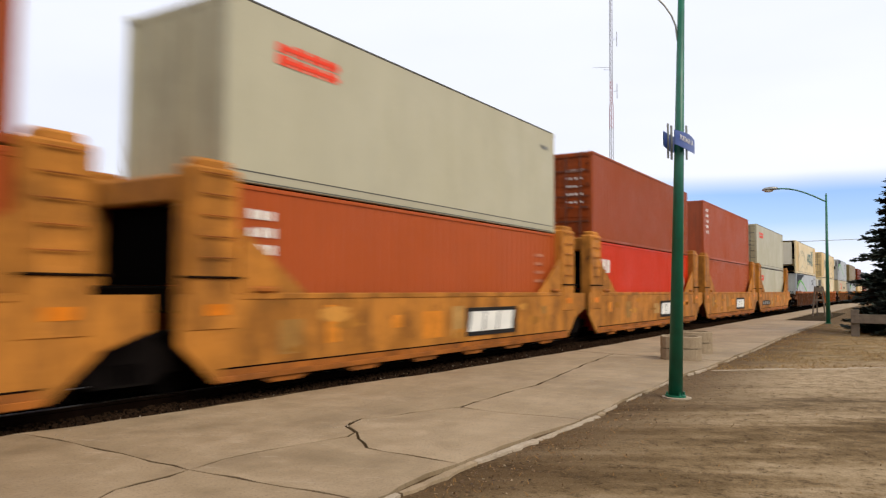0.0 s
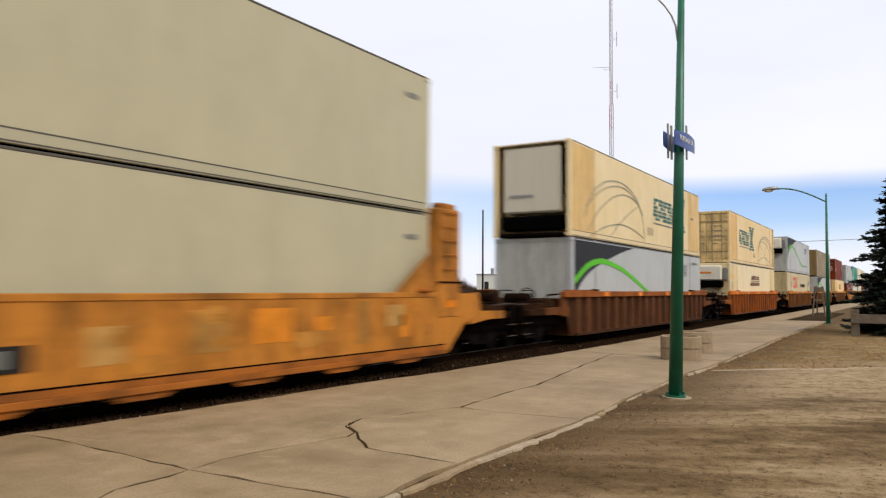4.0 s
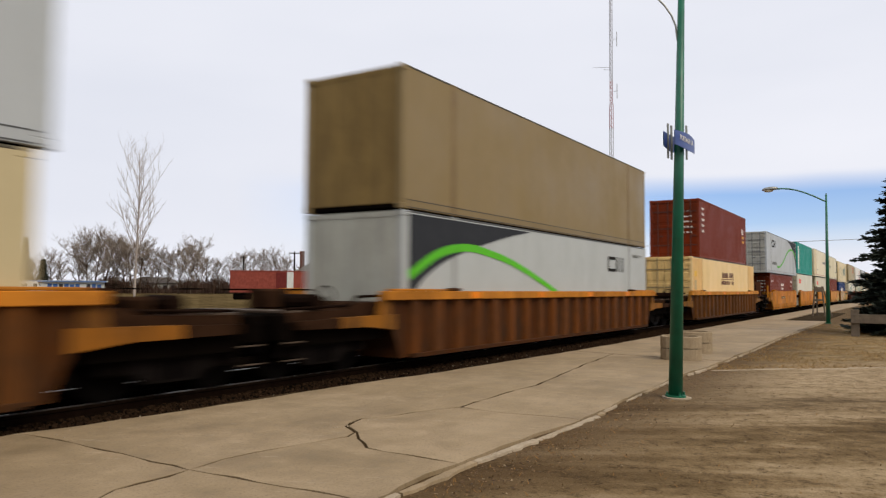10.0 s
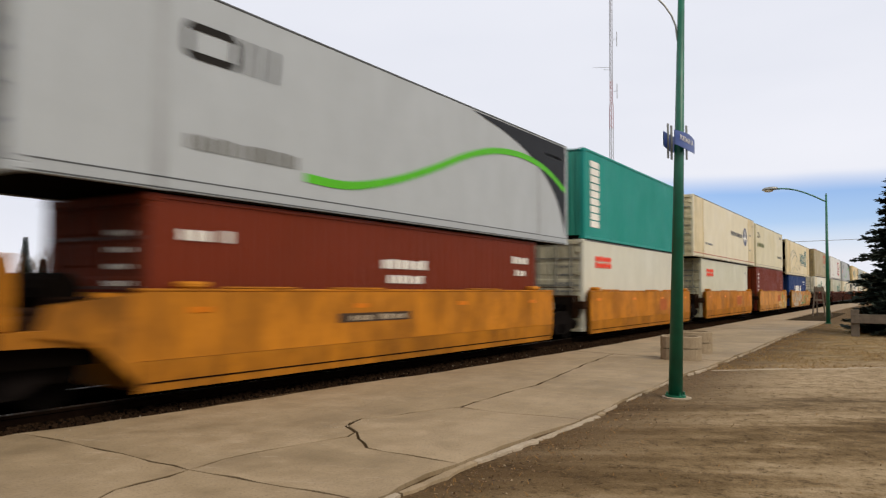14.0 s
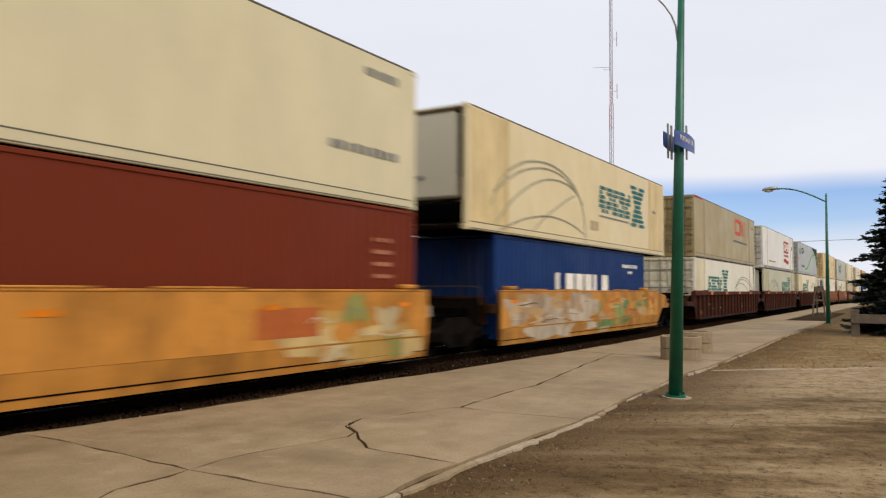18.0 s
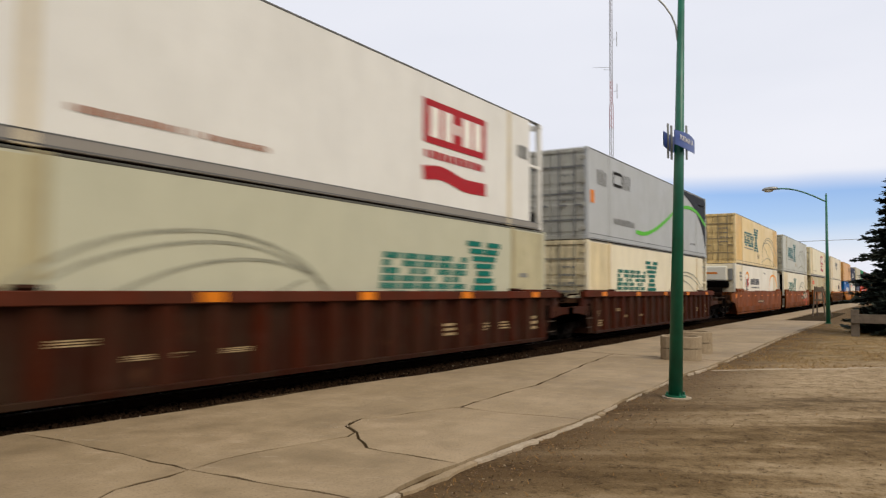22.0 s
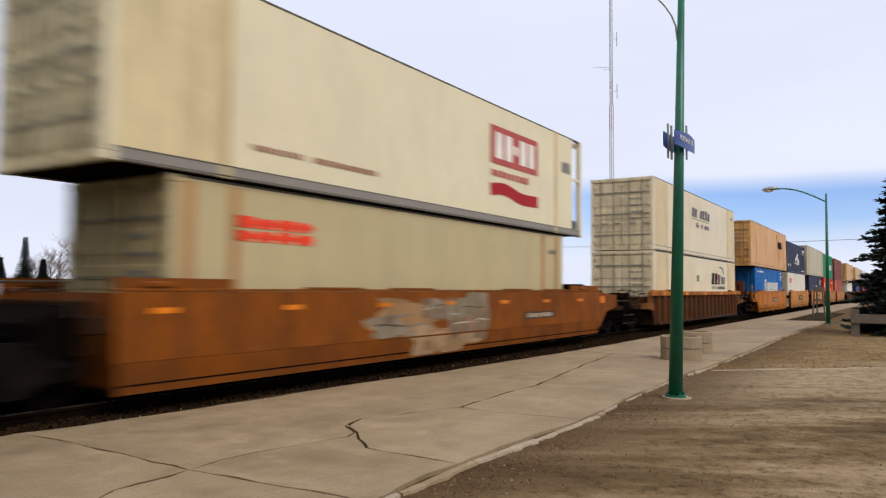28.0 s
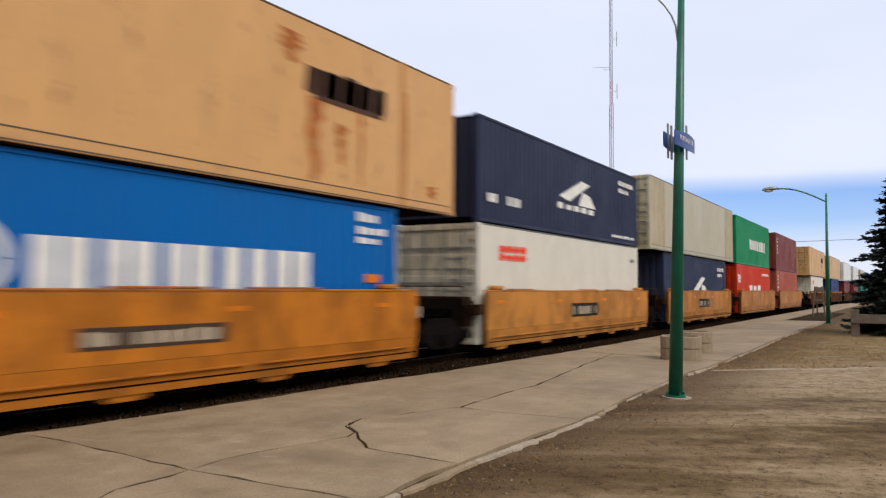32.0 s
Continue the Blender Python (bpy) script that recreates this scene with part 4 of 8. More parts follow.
# ---- buildings and poles beyond the yard ----
YELLOW_TRIM = plain("yellow_trim", 178, 156, 92, 0.6, 0, 0.15)
ROOF_SHINGLE = ground_mat("grey_shingles", ((0.3, (0.12, 0.105, 0.095)), (0.7, (0.19, 0.17, 0.155))), 1.2, 9.0, 0.5)
STATION_WALL = plain("olive_brick", 96, 84, 52, 0.85, 0, 0.3)
RED_BRICK = plain("faded_red", 142, 72, 60, 0.8, 0, 0.35)
WHITE_WALL = plain("white_siding", 205, 205, 200, 0.7, 0, 0.15)
BLUE_WALL = plain("blue_siding", 62, 96, 150, 0.6, 0, 0.2)
PANE = plain("dark_glass", 30, 34, 40, 0.15, 0, 0.1)

st = thing("station_house", "old station house with grey hipped roof and yellow trim", "building", bearing(38.9, 116, -0.05, 44))
part("wall", box(bmesh.new(), -8.6, 8.6, -4, 4, 0, 3.3), STATION_WALL, st)


def hip(b, x0, x1, y0, y1, z0, z1, ridge):
    v = [b.verts.new(c) for c in ((x0, y0, z0), (x1, y0, z0), (x1, y1, z0), (x0, y1, z0), (x0 + ridge, (y0 + y1) / 2, z1), (x1 - ridge, (y0 + y1) / 2, z1))]
    for f in ((0, 1, 5, 4), (1, 2, 5), (2, 3, 4, 5), (3, 0, 4), (3, 2, 1, 0)):
        b.faces.new([v[i] for i in f])
    bmesh.ops.recalc_face_normals(b, faces=b.faces[:])
    return b


rf = part("roof", hip(bmesh.new(), -9.8, 9.8, -5.4, 5.4, 3.25, 6.0, 4.2), ROOF_SHINGLE, st, "grey shingled hip roof")
part("chimney", box(bmesh.new(), -7.9, -7.2, -0.4, 0.4, 4.0, 7.2, 0.02), plain("sooty_brick", 96, 62, 52, 0.9), rf)
part("vent_pipe", rod(bmesh.new(), (1.6, 1.0, 5.4), (1.6, 1.0, 6.5), 0.25, 0.25, 8), TRUCK_IRON, rf)
b = bmesh.new()
prism(b, ((3.1, 3.7), (5.9, 3.7), (5.9, 4.7), (4.5, 5.85), (3.1, 4.7)), -0.4, 0.0)
dormer = part("dormer", b, YELLOW_TRIM, st, "pale yellow dormer gable", at=Matrix.Translation((0, -4.9, 0)) @ Matrix.Rotation(radians(-90), 4, "Z"))
for ya in (3.55, 4.25, 4.95):
    part("pane", box(bmesh.new(), 0.004, 0.03, ya, ya + 0.5, 3.95, 4.75), PANE, dormer)
for sg in (-1, 1):
    part("barge_board", prism(bmesh.new(), ((4.5, 5.85), (4.5, 6.15), (4.5 + sg * 1.75, 4.72), (4.5 + sg * 1.75, 4.45)), -0.45, 0.12), ROOF_SHINGLE, dormer)
part("fascia", box(bmesh.new(), -9.8, 9.8, -5.45, -5.38, 3.08, 3.28), TRUCK_IRON, st)
for k in range(9):
    x = -8 + 2 * k
    wn_ = part("window", box(bmesh.new(), x - 0.42, x + 0.42, -4.06, -3.99, 1.0, 2.7), YELLOW_TRIM, st)
    part("pane", box(bmesh.new(), x - 0.32, x + 0.32, -4.09, -4.065, 1.1, 2.6), PANE, wn_)
    part("bracket", prism(bmesh.new(), ((-5.2, 3.1), (-4.02, 3.1), (-4.02, 2.2)), x + 0.9, x + 1.05), YELLOW_TRIM, st)

rc = thing("railcar", "faded red boxcar standing in the yard", "railcar", bearing(44.8, 104, -0.11, 40))
part("body", box(bmesh.new(), -5.4, 5.4, -1.45, 1.45, 1.0, 3.85, 0.05), RED_BRICK, rc)
part("roof", box(bmesh.new(), -5.5, 5.5, -1.5, 1.5, 3.854, 3.98, 0.05), RED_BRICK, rc)
dr = part("door", box(bmesh.new(), 0.6, 2.0, -1.53, -1.455, 1.1, 3.75, 0.02), plain("door_dark", 104, 44, 40, 0.8), rc)
part("door_post", box(bmesh.new(), 2.05, 2.9, -1.56, -1.455, 1.05, 3.8, 0.02), WHITE_WALL, rc, "pale grey door post")
for k in range(10):
    part("rib", box(bmesh.new(), -5.2 + 0.58 * k, -5.1 + 0.58 * k, -1.5, -1.452, 1.1, 3.8), RED_BRICK, rc)
for x in (-3.9, 3.9):
    part("truck", box(bmesh.new(), x - 1.1, x + 1.1, -1.1, 1.1, 0.08, 0.9, 0.1), TRUCK_IRON, rc)

sh = thing("long_shed", "long low white and blue storage building", "building", bearing(63.4, 172, -0.05, 62))
part("wall", box(bmesh.new(), -26, 21, -4, 4, 0, 2.55), WHITE_WALL, sh)
part("roof", box(bmesh.new(), -26.6, 21.6, -4.6, 4.6, 2.554, 2.8, 0.05), WHITE_WALL, sh)
g = random.Random(6)
DARK_DOORS = plain("dark_doors", 52, 54, 62, 0.6)
for k in range(31):
    x = -10.0 + 1.0 * k
    mm, w = (WHITE_WALL, 0.40) if k % 7 == 6 else ((DARK_DOORS, 0.36) if k % 5 == 3 else (BLUE_WALL, 0.36 + 0.06 * g.random()))
    part("panel", box(bmesh.new(), x - w, x + w, -4.08, -4.003, 0.25, 2.05 + 0.15 * g.random()), mm, sh, "blue panel" if mm is BLUE_WALL else "")
part("fascia", box(bmesh.new(), -26.3, 21.3, -4.66, -4.604, 2.50, 2.78), plain("blue_fascia", 96, 120, 160, 0.6), sh, "pale blue fascia board")
for x0, x1, mm in ((-24, -18.5, WHITE_WALL), (-16.5, -12.0, DARK_DOORS)):
    part("door", box(bmesh.new(), x0, x1, -4.07, -4.003, 0.1, 2.2), mm, sh)


def camper(at):
    """A white parked camper with a dark window band."""
    t = thing("camper_van", "white camper van parked before the long shed", "van", at)
    body = part("body", prism(bmesh.new(), ((-3.0, 0.45), (-3.0, 2.35), (-2.7, 2.55), (1.5, 2.55), (2.1, 1.55), (3.1, 1.35), (3.2, 0.45)), -1.05, 1.05), WHITE_WALL, t)
    part("windscreen", prism(bmesh.new(), ((1.62, 2.42), (1.70, 2.40), (2.10, 1.66), (2.02, 1.64)), -0.95, 0.95), PANE, body)
    for y0, y1, z0, z1 in ((-2.5, -1.5, 1.6, 2.1), (-1.1, -0.2, 1.6, 2.1), (0.9, 1.55, 1.55, 2.15)):
        part("window", box(bmesh.new(), 1.052, 1.07, y0, y1, z0, z1, 0.005), PANE, body)
        part("window", box(bmesh.new(), -1.07, -1.052, y0, y1, z0, z1, 0.005), PANE, body)
    part("side_stripe", box(bmesh.new(), 1.052, 1.06, -2.9, 2.9, 1.0, 1.15), GREY_DECAL, body)
    for x in (-0.95, 0.95):
        for y in (-1.9, 2.1):
            part("wheel", rod(bmesh.new(), (x - 0.1, y, 0.34), (x + 0.1, y, 0.34), 0.34, 0.34, 14), NEAR_BLACK, t)
    return t


camper(bearing(61.0, 161, -0.04, -25))
sh2 = thing("low_house", "low white house with blue shutters among trees", "house", bearing(53.0, 212, -0.05, 52))
part("wall", box(bmesh.new(), -6, 6, -4, 4, 0, 2.7), WHITE_WALL, sh2)
part("roof", hip(bmesh.new(), -6.6, 6.6, -4.6, 4.6, 2.65, 4.2, 3.0), ROOF_SHINGLE, sh2)
for x in (-4, -1.5, 2.5, 4.5):
    part("window", box(bmesh.new(), x - 0.5, x + 0.5, -4.05, -3.99, 0.9, 2.1), PANE, sh2)
wb = thing("flat_building", "white flat-roofed industrial building", "building", bearing(27.3, 165, -0.05, 25))
part("wall", box(bmesh.new(), -5.5, 5.5, -6, 6, 0, 4.6), WHITE_WALL, wb)
part("parapet", box(bmesh.new(), -5.6, 5.6, -6.1, 6.1, 4.604, 4.85), GALV, wb)
for x in (-3.4, 0.2, 3.2):
    part("window", box(bmesh.new(), x - 0.45, x + 0.45, -6.06, -5.99, 1.5, 3.2), PANE, wb)
part("roof_vent", rod(bmesh.new(), (-2.5, 0, 4.8), (-2.5, 0, 6.2), 0.35, 0.35, 8), GALV, wb)


def utility_pole(az, d, h, arms, label, lean=0.0, r=0.15):
    t = thing("utility_pole", label, "utility pole", bearing(az, d, -0.05, az + 8), "utility poles")
    t.matrix_basis = t.matrix_basis @ pose(0, 0, 0, 0, lean, 0)
    part("pole", rod(bmesh.new(), (0, 0, 0), (0, 0, h), r, r * 0.7, 8), TIE_WOOD, t)
    for z, w in arms:
        arm = part("crossarm", box(bmesh.new(), -w / 2, w / 2, -0.08, 0.02, z - 0.07, z + 0.07), TIE_WOOD, t)
        for x in (-0.45, -0.2, 0.2, 0.45):
            part("insulator", rod(bmesh.new(), (x * w, -0.03, z + 0.07), (x * w, -0.03, z + 0.25), 0.05, 0.03, 6), WHITE_WALL, arm)
    return t


# two-legged pole by the station
hp = thing("h_frame_pole", "dark two-legged timber power pole with three crossarms", "utility pole", bearing(41.3, 112, -0.05, 41), "utility poles")
for x in (-0.75, 0.75):
    part("leg", rod(bmesh.new(), (x, 0, 0), (x, 0, 8.2), 0.16, 0.12, 8), TIE_WOOD, hp)
for z in (8.1, 7.4, 6.6, 5.6):
    part("crossarm", box(bmesh.new(), -1.0, 1.0, -0.1, 0.1, z - 0.07, z + 0.07), TIE_WOOD, hp)
part("transformer", rod(bmesh.new(), (0.1, -0.2, 6.1), (0.1, -0.2, 7.1), 0.25, 0.25, 10), GALV, hp)
utility_pole(43.2, 125, 7.6, ((7.3, 1.8),), "timber utility pole with one crossarm")
utility_pole(37.6, 150, 9.2, ((8.9, 2.0),), "timber utility pole with one crossarm")
utility_pole(34.5, 140, 8.6, ((8.3, 1.8), (7.5, 1.8)), "timber utility pole with two crossarms")
utility_pole(34.0, 142, 8.4, ((8.1, 1.8), (7.2, 1.6)), "timber utility pole with two crossarms")
utility_pole(31.7, 160, 9.8, ((9.5, 1.6),), "timber utility pole with one crossarm")
utility_pole(28.9, 75, 9.6, (), "slim bare timber pole", 0, 0.1)
utility_pole(46.9, 150, 7.8, ((7.5, 1.4),), "timber utility pole with one crossarm")
utility_pole(25.8, 150, 8.2, ((7.9, 1.8),), "timber utility pole with one crossarm")

# far side tracks of the yard
yt = thing("yard_track", "rusty second track behind the train", "track", pose(0, 0, 0))
yt["kind"] = "structure"
for x in (-15.2, -16.7):
    part("rail", box(bmesh.new(), x - 0.035, x + 0.035, -30, 400, -0.04, 0.06), STEEL, yt)

# an unseen house added behind the camera, blocking sky light from the near train
BRICKWORK = ground_mat("blocker_brick", ((0.3, (0.115, 0.062, 0.040)), (0.7, (0.185, 0.105, 0.068))), 1.4, 22.0, 0.4, dark=0.35)
sb_ = thing("station_house", "unseen brick house with a hip roof, added to block sky light behind the camera", "building", pose(2.7, -45.6, -0.03))
part("wall", box(bmesh.new(), 0.0, 9.5, 0.0, 43.0, 0.0, 6.6), BRICKWORK, sb_)
part("roof", hip(bmesh.new(), -1.0, 10.5, -1.0, 44.0, 6.604, 10.4, 5.4), ROOF_SHINGLE, sb_, "grey shingled hip roof")
part("fascia", box(bmesh.new(), -1.06, -1.004, -1.0, 44.0, 6.40, 6.66), TIE_WOOD, sb_)
for k in range(9):
    yk = 3.0 + 4.6 * k
    wdw = part("window", box(bmesh.new(), -0.05, -0.002, yk - 0.65, yk + 0.65, 1.0, 3.1, 0.01), YELLOW_TRIM, sb_)
    part("pane", box(bmesh.new(), -0.075, -0.052, yk - 0.54, yk + 0.54, 1.1, 3.0), PANE, wdw)
drr = part("door", box(bmesh.new(), -0.06, -0.002, 40.4, 41.5, 0.03, 2.15, 0.01), TIE_WOOD, sb_)
part("door_handle", rod(bmesh.new(), (-0.12, 40.55, 1.0), (-0.062, 40.55, 1.0), 0.025, 0.025, 8), STEEL, drr)

# ---- lattice radio mast ----
mast = thing("radio_mast", "tall red and white lattice radio mast", "mast", bearing(19.18, 190, 0.0, 30))
RED_M, WHT_M = plain("mast_red", 150, 86, 80, 0.6, 0, 0.2), plain("mast_white", 158, 156, 160, 0.6, 0, 0.15)
SEC = 6.0
for k in range(15):
    b = bmesh.new()
    z0, z1 = k * SEC, (k + 1) * SEC
    w = 0.55 if z1 < 52 else 0.40
    legs = [(w * math.cos(a), w * math.sin(a)) for a in (0.3, 0.3 + 2.094, 0.3 + 4.189)]
    for x, y in legs:
        rod(b, (x, y, z0), (x, y, z1), 0.065, 0.065, 5)
    for j in range(5):
        za, zb = z0 + j * SEC / 5, z0 + (j + 1) * SEC / 5
        for i in range(3):
            p, q = legs[i], legs[(i + 1) % 3]
            rod(b, (*p, za), (*q, zb), 0.036, 0.036, 4)
            rod(b, (*p, zb), (*q, zb), 0.02, 0.02, 4)
    part("mast_section", b, RED_M if k in (7, 8, 14) else WHT_M, mast)
for z, L, a in ((51.2, 4.0, 0.5), (64.5, 3.0, 0.4)):
    b = bmesh.new()
    rod(b, (0.5, -0.4, z), (1.3, -0.8, z), 0.05, 0.05, 5)
    rod(b, (1.3, -0.8, z - 1.8), (1.3, -0.8, z + 1.8), 0.09, 0.09, 6)
    part("antenna", b, GALV, mast)
b = bmesh.new()
rod(b, (0, 0, 57.5), (-4.4, 1.6, 57.9), 0.05, 0.03, 5)
rod(b, (0, 0, 56.7), (-1.6, 0.6, 57.1), 0.05, 0.04, 5)
part("boom", b, GALV, mast)

# overhead wire far down the line
b = bmesh.new()
pp = None
for k in range(25):
    f = k / 24
    q = (-60 + 75 * f, 118 - 6 * f, 8.95 - 0.55 * math.sin(math.pi * f))
    if pp:
        rod(b, pp, q, 0.035, 0.035, 4)
    pp = q
wire = new("overhead_wire", mesh_of("overhead_wire", b, plain("wire", 150, 150, 155, 0.6)))
tagged(wire, "thin grey overhead wire spanning the line", "wire")
for x, y in ((-60, 118), (15, 112)):
    p = thing("utility_pole", "timber pole that carries the overhead wire", "utility pole", pose(x, y, -0.05), "utility poles")
    part("pole", rod(bmesh.new(), (0, 0, 0), (0, 0, 9.3), 0.15, 0.11, 8), TIE_WOOD, p)

# ---- the train: stacked containers on well cars ----
MOVERS = []          # (thing, place along the line at the start)
WHEELS = []          # (wheelset, place along the line at the start)
W53, W40 = 2.60, 2.44
H_HC, H_STD = 2.896, 2.591


def corrugated(b, x, y0, y1, z0, z1, depth, pitch, out):
    """A side sheet with trapezoid folds, its outer face at x."""
    n = max(1, round((y1 - y0) / pitch))
    p = (y1 - y0) / n
    pts = []
    for k in range(n):
        for f, d in ((0.0, 1), (0.24, 1), (0.36, 0), (0.86, 0)):
            pts.append((y0 + (k + f) * p, d))
    pts.append((y1, 1))
    lo = [b.verts.new((x - out * depth * d, y, z0)) for y, d in pts]
    hi = [b.verts.new((x - out * depth * d, y, z1)) for y, d in pts]
    fs = [b.faces.new((lo[i], lo[i + 1], hi[i + 1], hi[i])) for i in range(len(pts) - 1)]
    bmesh.ops.recalc_face_normals(b, faces=fs)
    if fs[0].normal.x * out < 0:
        bmesh.ops.reverse_faces(b, faces=fs)
    return b


def end_sheet(b, y, x0, x1, z0, z1, depth, n):
    p = (x1 - x0) / n
    pts = []
    for k in range(n):
        for f, d in ((0.0, 1), (0.24, 1), (0.36, 0), (0.86, 0)):
            pts.append((x0 + (k + f) * p, d))
    pts.append((x1, 1))
    lo = [b.verts.new((x, y + depth * d, z0)) for x, d in pts]
    hi = [b.verts.new((x, y + depth * d, z1)) for x, d in pts]
    for i in range(len(pts) - 1):
        b.faces.new((lo[i], lo[i + 1], hi[i + 1], hi[i]))
    bmesh.ops.recalc_face_normals(b, faces=b.faces[:])
    return b


def quad(b, x, pts):
    f = b.faces.new([b.verts.new((x, y, z)) for y, z in pts])
    f.normal_update()
    if f.normal.x < 0:
        f.normal_flip()


def strip(b, x, line, width):
    """A painted stripe along a line of (y, z)."""
    v = []
    n = len(line)
    for i, (y, z) in enumerate(line):
        a, c = line[max(0, i - 1)], line[min(n - 1, i + 1)]
        d = math.hypot(c[0] - a[0], c[1] - a[1])
        ny, nz = -(c[1] - a[1]) / d, (c[0] - a[0]) / d
        w = (width if isinstance(width, (int, float)) else width(i / (n - 1))) / 2
        v.append((b.verts.new((x, y - ny * w, z - nz * w)), b.verts.new((x, y + ny * w, z + nz * w))))
    for i in range(n - 1):
        f = b.faces.new((v[i][0], v[i + 1][0], v[i + 1][1], v[i][1]))
        f.normal_update()
        if f.normal.x < 0:
            f.normal_flip()


def words(b, x, y0, y1, z0, z1, n, seed, slant=0.0):
    """Lettering too blurred to read: a row of small upright bars."""
    g = random.Random(seed)
    w = (y1 - y0) / n
    for k in range(n):
        if g.random() < 0.1 and n > 5:
            continue
        a = y0 + k * w
        h = z1 - (z1 - z0) * g.uniform(0.0, 0.18)
        c = a + w * g.uniform(0.62, 0.86)
        quad(b, x, ((a, z0), (c, z0), (c + slant, h), (a + slant, h)))


def curve_pts(fn, n=28):
    return [fn(i / n) for i in range(n + 1)]


def decals(c, L, H, W, kind, seed):
    """Painted marks on the near side of a container, as plain shapes in their colours."""
    x = W / 2 + 0.006

    def mark(name, mat, draw, label=""):
        b = bmesh.new()
        draw(b)
        if b.faces:
            ob = part(name, b, mat, c, label)
            if name in ("lettering", "slogan", "number_panel", "code_line", "code_mark", "codes", "placard", "figures", "emblem_patch", "shadow_mark", "name_stripe", "cross_stripe", "big_mark", "red_mark", "white_mark"):
                tagged(ob, kind="stuff")
        else:
            b.free()

    def rect(b, u0, u1, v0, v1, lift=0.0, slant=0.0):
        quad(b, x + lift, ((u0 * L, v0 * H), (u1 * L, v0 * H), (u1 * L + slant, v1 * H), (u0 * L + slant, v1 * H)))

    def text(b, u0, u1, v0, v1, n, k=0, slant=0.0):
        words(b, x, u0 * L, u1 * L, v0 * H, v1 * H, n, seed + k, slant)

    def path(b, pts, width, lift=0.0):
        strip(b, x + lift, [(u * L, v * H) for u, v in smooth_line(pts)], width)

    def emblem(mat, u0, u1, v0, v1, t):
        # a squared ring beside slanted bars
        y0, y1, z0, z1 = u0 * L, u1 * L, v0 * H, v1 * H
        t *= 1.2
        ym = y0 + (y1 - y0) * 0.50
        h, k = t / 2, t * 0.9
        ring = [(y0 + k, z0 + h), (ym - k, z0 + h), (ym - h, z0 + k), (ym - h, z1 - k), (ym - k, z1 - h), (y0 + k, z1 - h), (y0 + h, z1 - k), (y0 + h, z0 + k), (y0 + k, z0 + h), (y0 + k + 0.01, z0 + h)]
        mark("emblem_ring", mat, lambda b: strip(b, x, ring, t))
        for i in range(3):
            ya = ym + (y1 - ym) * (0.10 + 0.30 * i)
            mark("emblem_bar", mat, lambda b: quad(b, x, ((ya, z0), (ya + 0.8 * t, z0), (ya + 0.8 * t + 0.10 * (z1 - z0), z1), (ya + 0.10 * (z1 - z0), z1))))

    if kind == "ring_orange":
        emblem(plain("orange_vinyl", 226, 82, 44, 0.5, 0, 0.2), 0.217, 0.406, 0.545, 0.865, 0.17)
        mark("lettering", BLACK_DECAL, lambda b: text(b, 0.524, 0.737, 0.57, 0.68, 13, 0, 0.04))
        mark("placard", GREY_DECAL, lambda b: text(b, 0.90, 0.955, 0.62, 0.80, 3))
        mark("dark_stain", plain("round_stain", 150, 140, 112, 0.7), lambda b: rect(b, 0.135, 0.155, 0.58, 0.72))
    elif kind == "ring_red":
        emblem(plain("red_vinyl", 206, 62, 42, 0.5, 0, 0.2), 0.60, 0.80, 0.56, 0.88, 0.165)
        mark("lettering", GREY_DECAL, lambda b: text(b, 0.557, 0.838, 0.41, 0.455, 24))
        mark("number_panel", GREY_DECAL, lambda b: text(b, 0.93, 0.965, 0.78, 0.83, 5, 2))
        mark("red_edge", plain("red_edge", 170, 46, 40, 0.5), lambda b: rect(b, 0.0, 0.10, 0.965, 0.99))
    elif kind in ("swoosh", "swoosh_back"):
        dark = plain("charcoal_vinyl", 54, 56, 60, 0.5, 0, 0.15)
        green = plain("green_vinyl", 86, 176, 40, 0.5, 0, 0.12)
        if kind == "swoosh":
            edge = smooth_line(((0.012, 0.30), (0.035, 0.48), (0.085, 0.63), (0.15, 0.74), (0.22, 0.83), (0.29, 0.91), (0.365, 0.975)))
            wave = ((0.012, 0.54), (0.08, 0.71), (0.153, 0.775), (0.226, 0.745), (0.312, 0.665), (0.43, 0.493), (0.512, 0.36), (0.60, 0.266), (0.69, 0.23))
            emblem(BLACK_DECAL, 0.737, 0.847, 0.665, 0.84, 0.085)
            mark("lettering", GREY_DECAL, lambda b: (text(b, 0.703, 0.847, 0.235, 0.29, 12), text(b, 0.90, 0.965, 0.86, 0.90, 8, 1)))
        else:
            edge = smooth_line(((0.65, 0.975), (0.72, 0.925), (0.77, 0.88), (0.83, 0.80), (0.88, 0.69), (0.925, 0.555), (0.957, 0.40), (0.982, 0.19), (0.990, 0.08)))
            wave = ((0.30, 0.185), (0.37, 0.185), (0.455, 0.275), (0.55, 0.435), (0.63, 0.59), (0.71, 0.70), (0.79, 0.745), (0.86, 0.73), (0.92, 0.67), (0.988, 0.54))
            emblem(BLACK_DECAL, 0.145, 0.268, 0.66, 0.84, 0.09)
            mark("lettering", GREY_DECAL, lambda b: text(b, 0.15, 0.292, 0.22, 0.30, 12))
            mark("code_line", WHITE_DECAL, lambda b: text(b, 0.905, 0.972, 0.83, 0.86, 8, 1))
            if seed > 300:
                mark("code_line", GREY_DECAL, lambda b: (text(b, 0.80, 0.86, 0.17, 0.20, 8, 2), text(b, 0.05, 0.11, 0.62, 0.80, 3, 3)))
                mark("orange_patch", REFLECT, lambda b: rect(b, 0.012, 0.034, 0.40, 0.54))

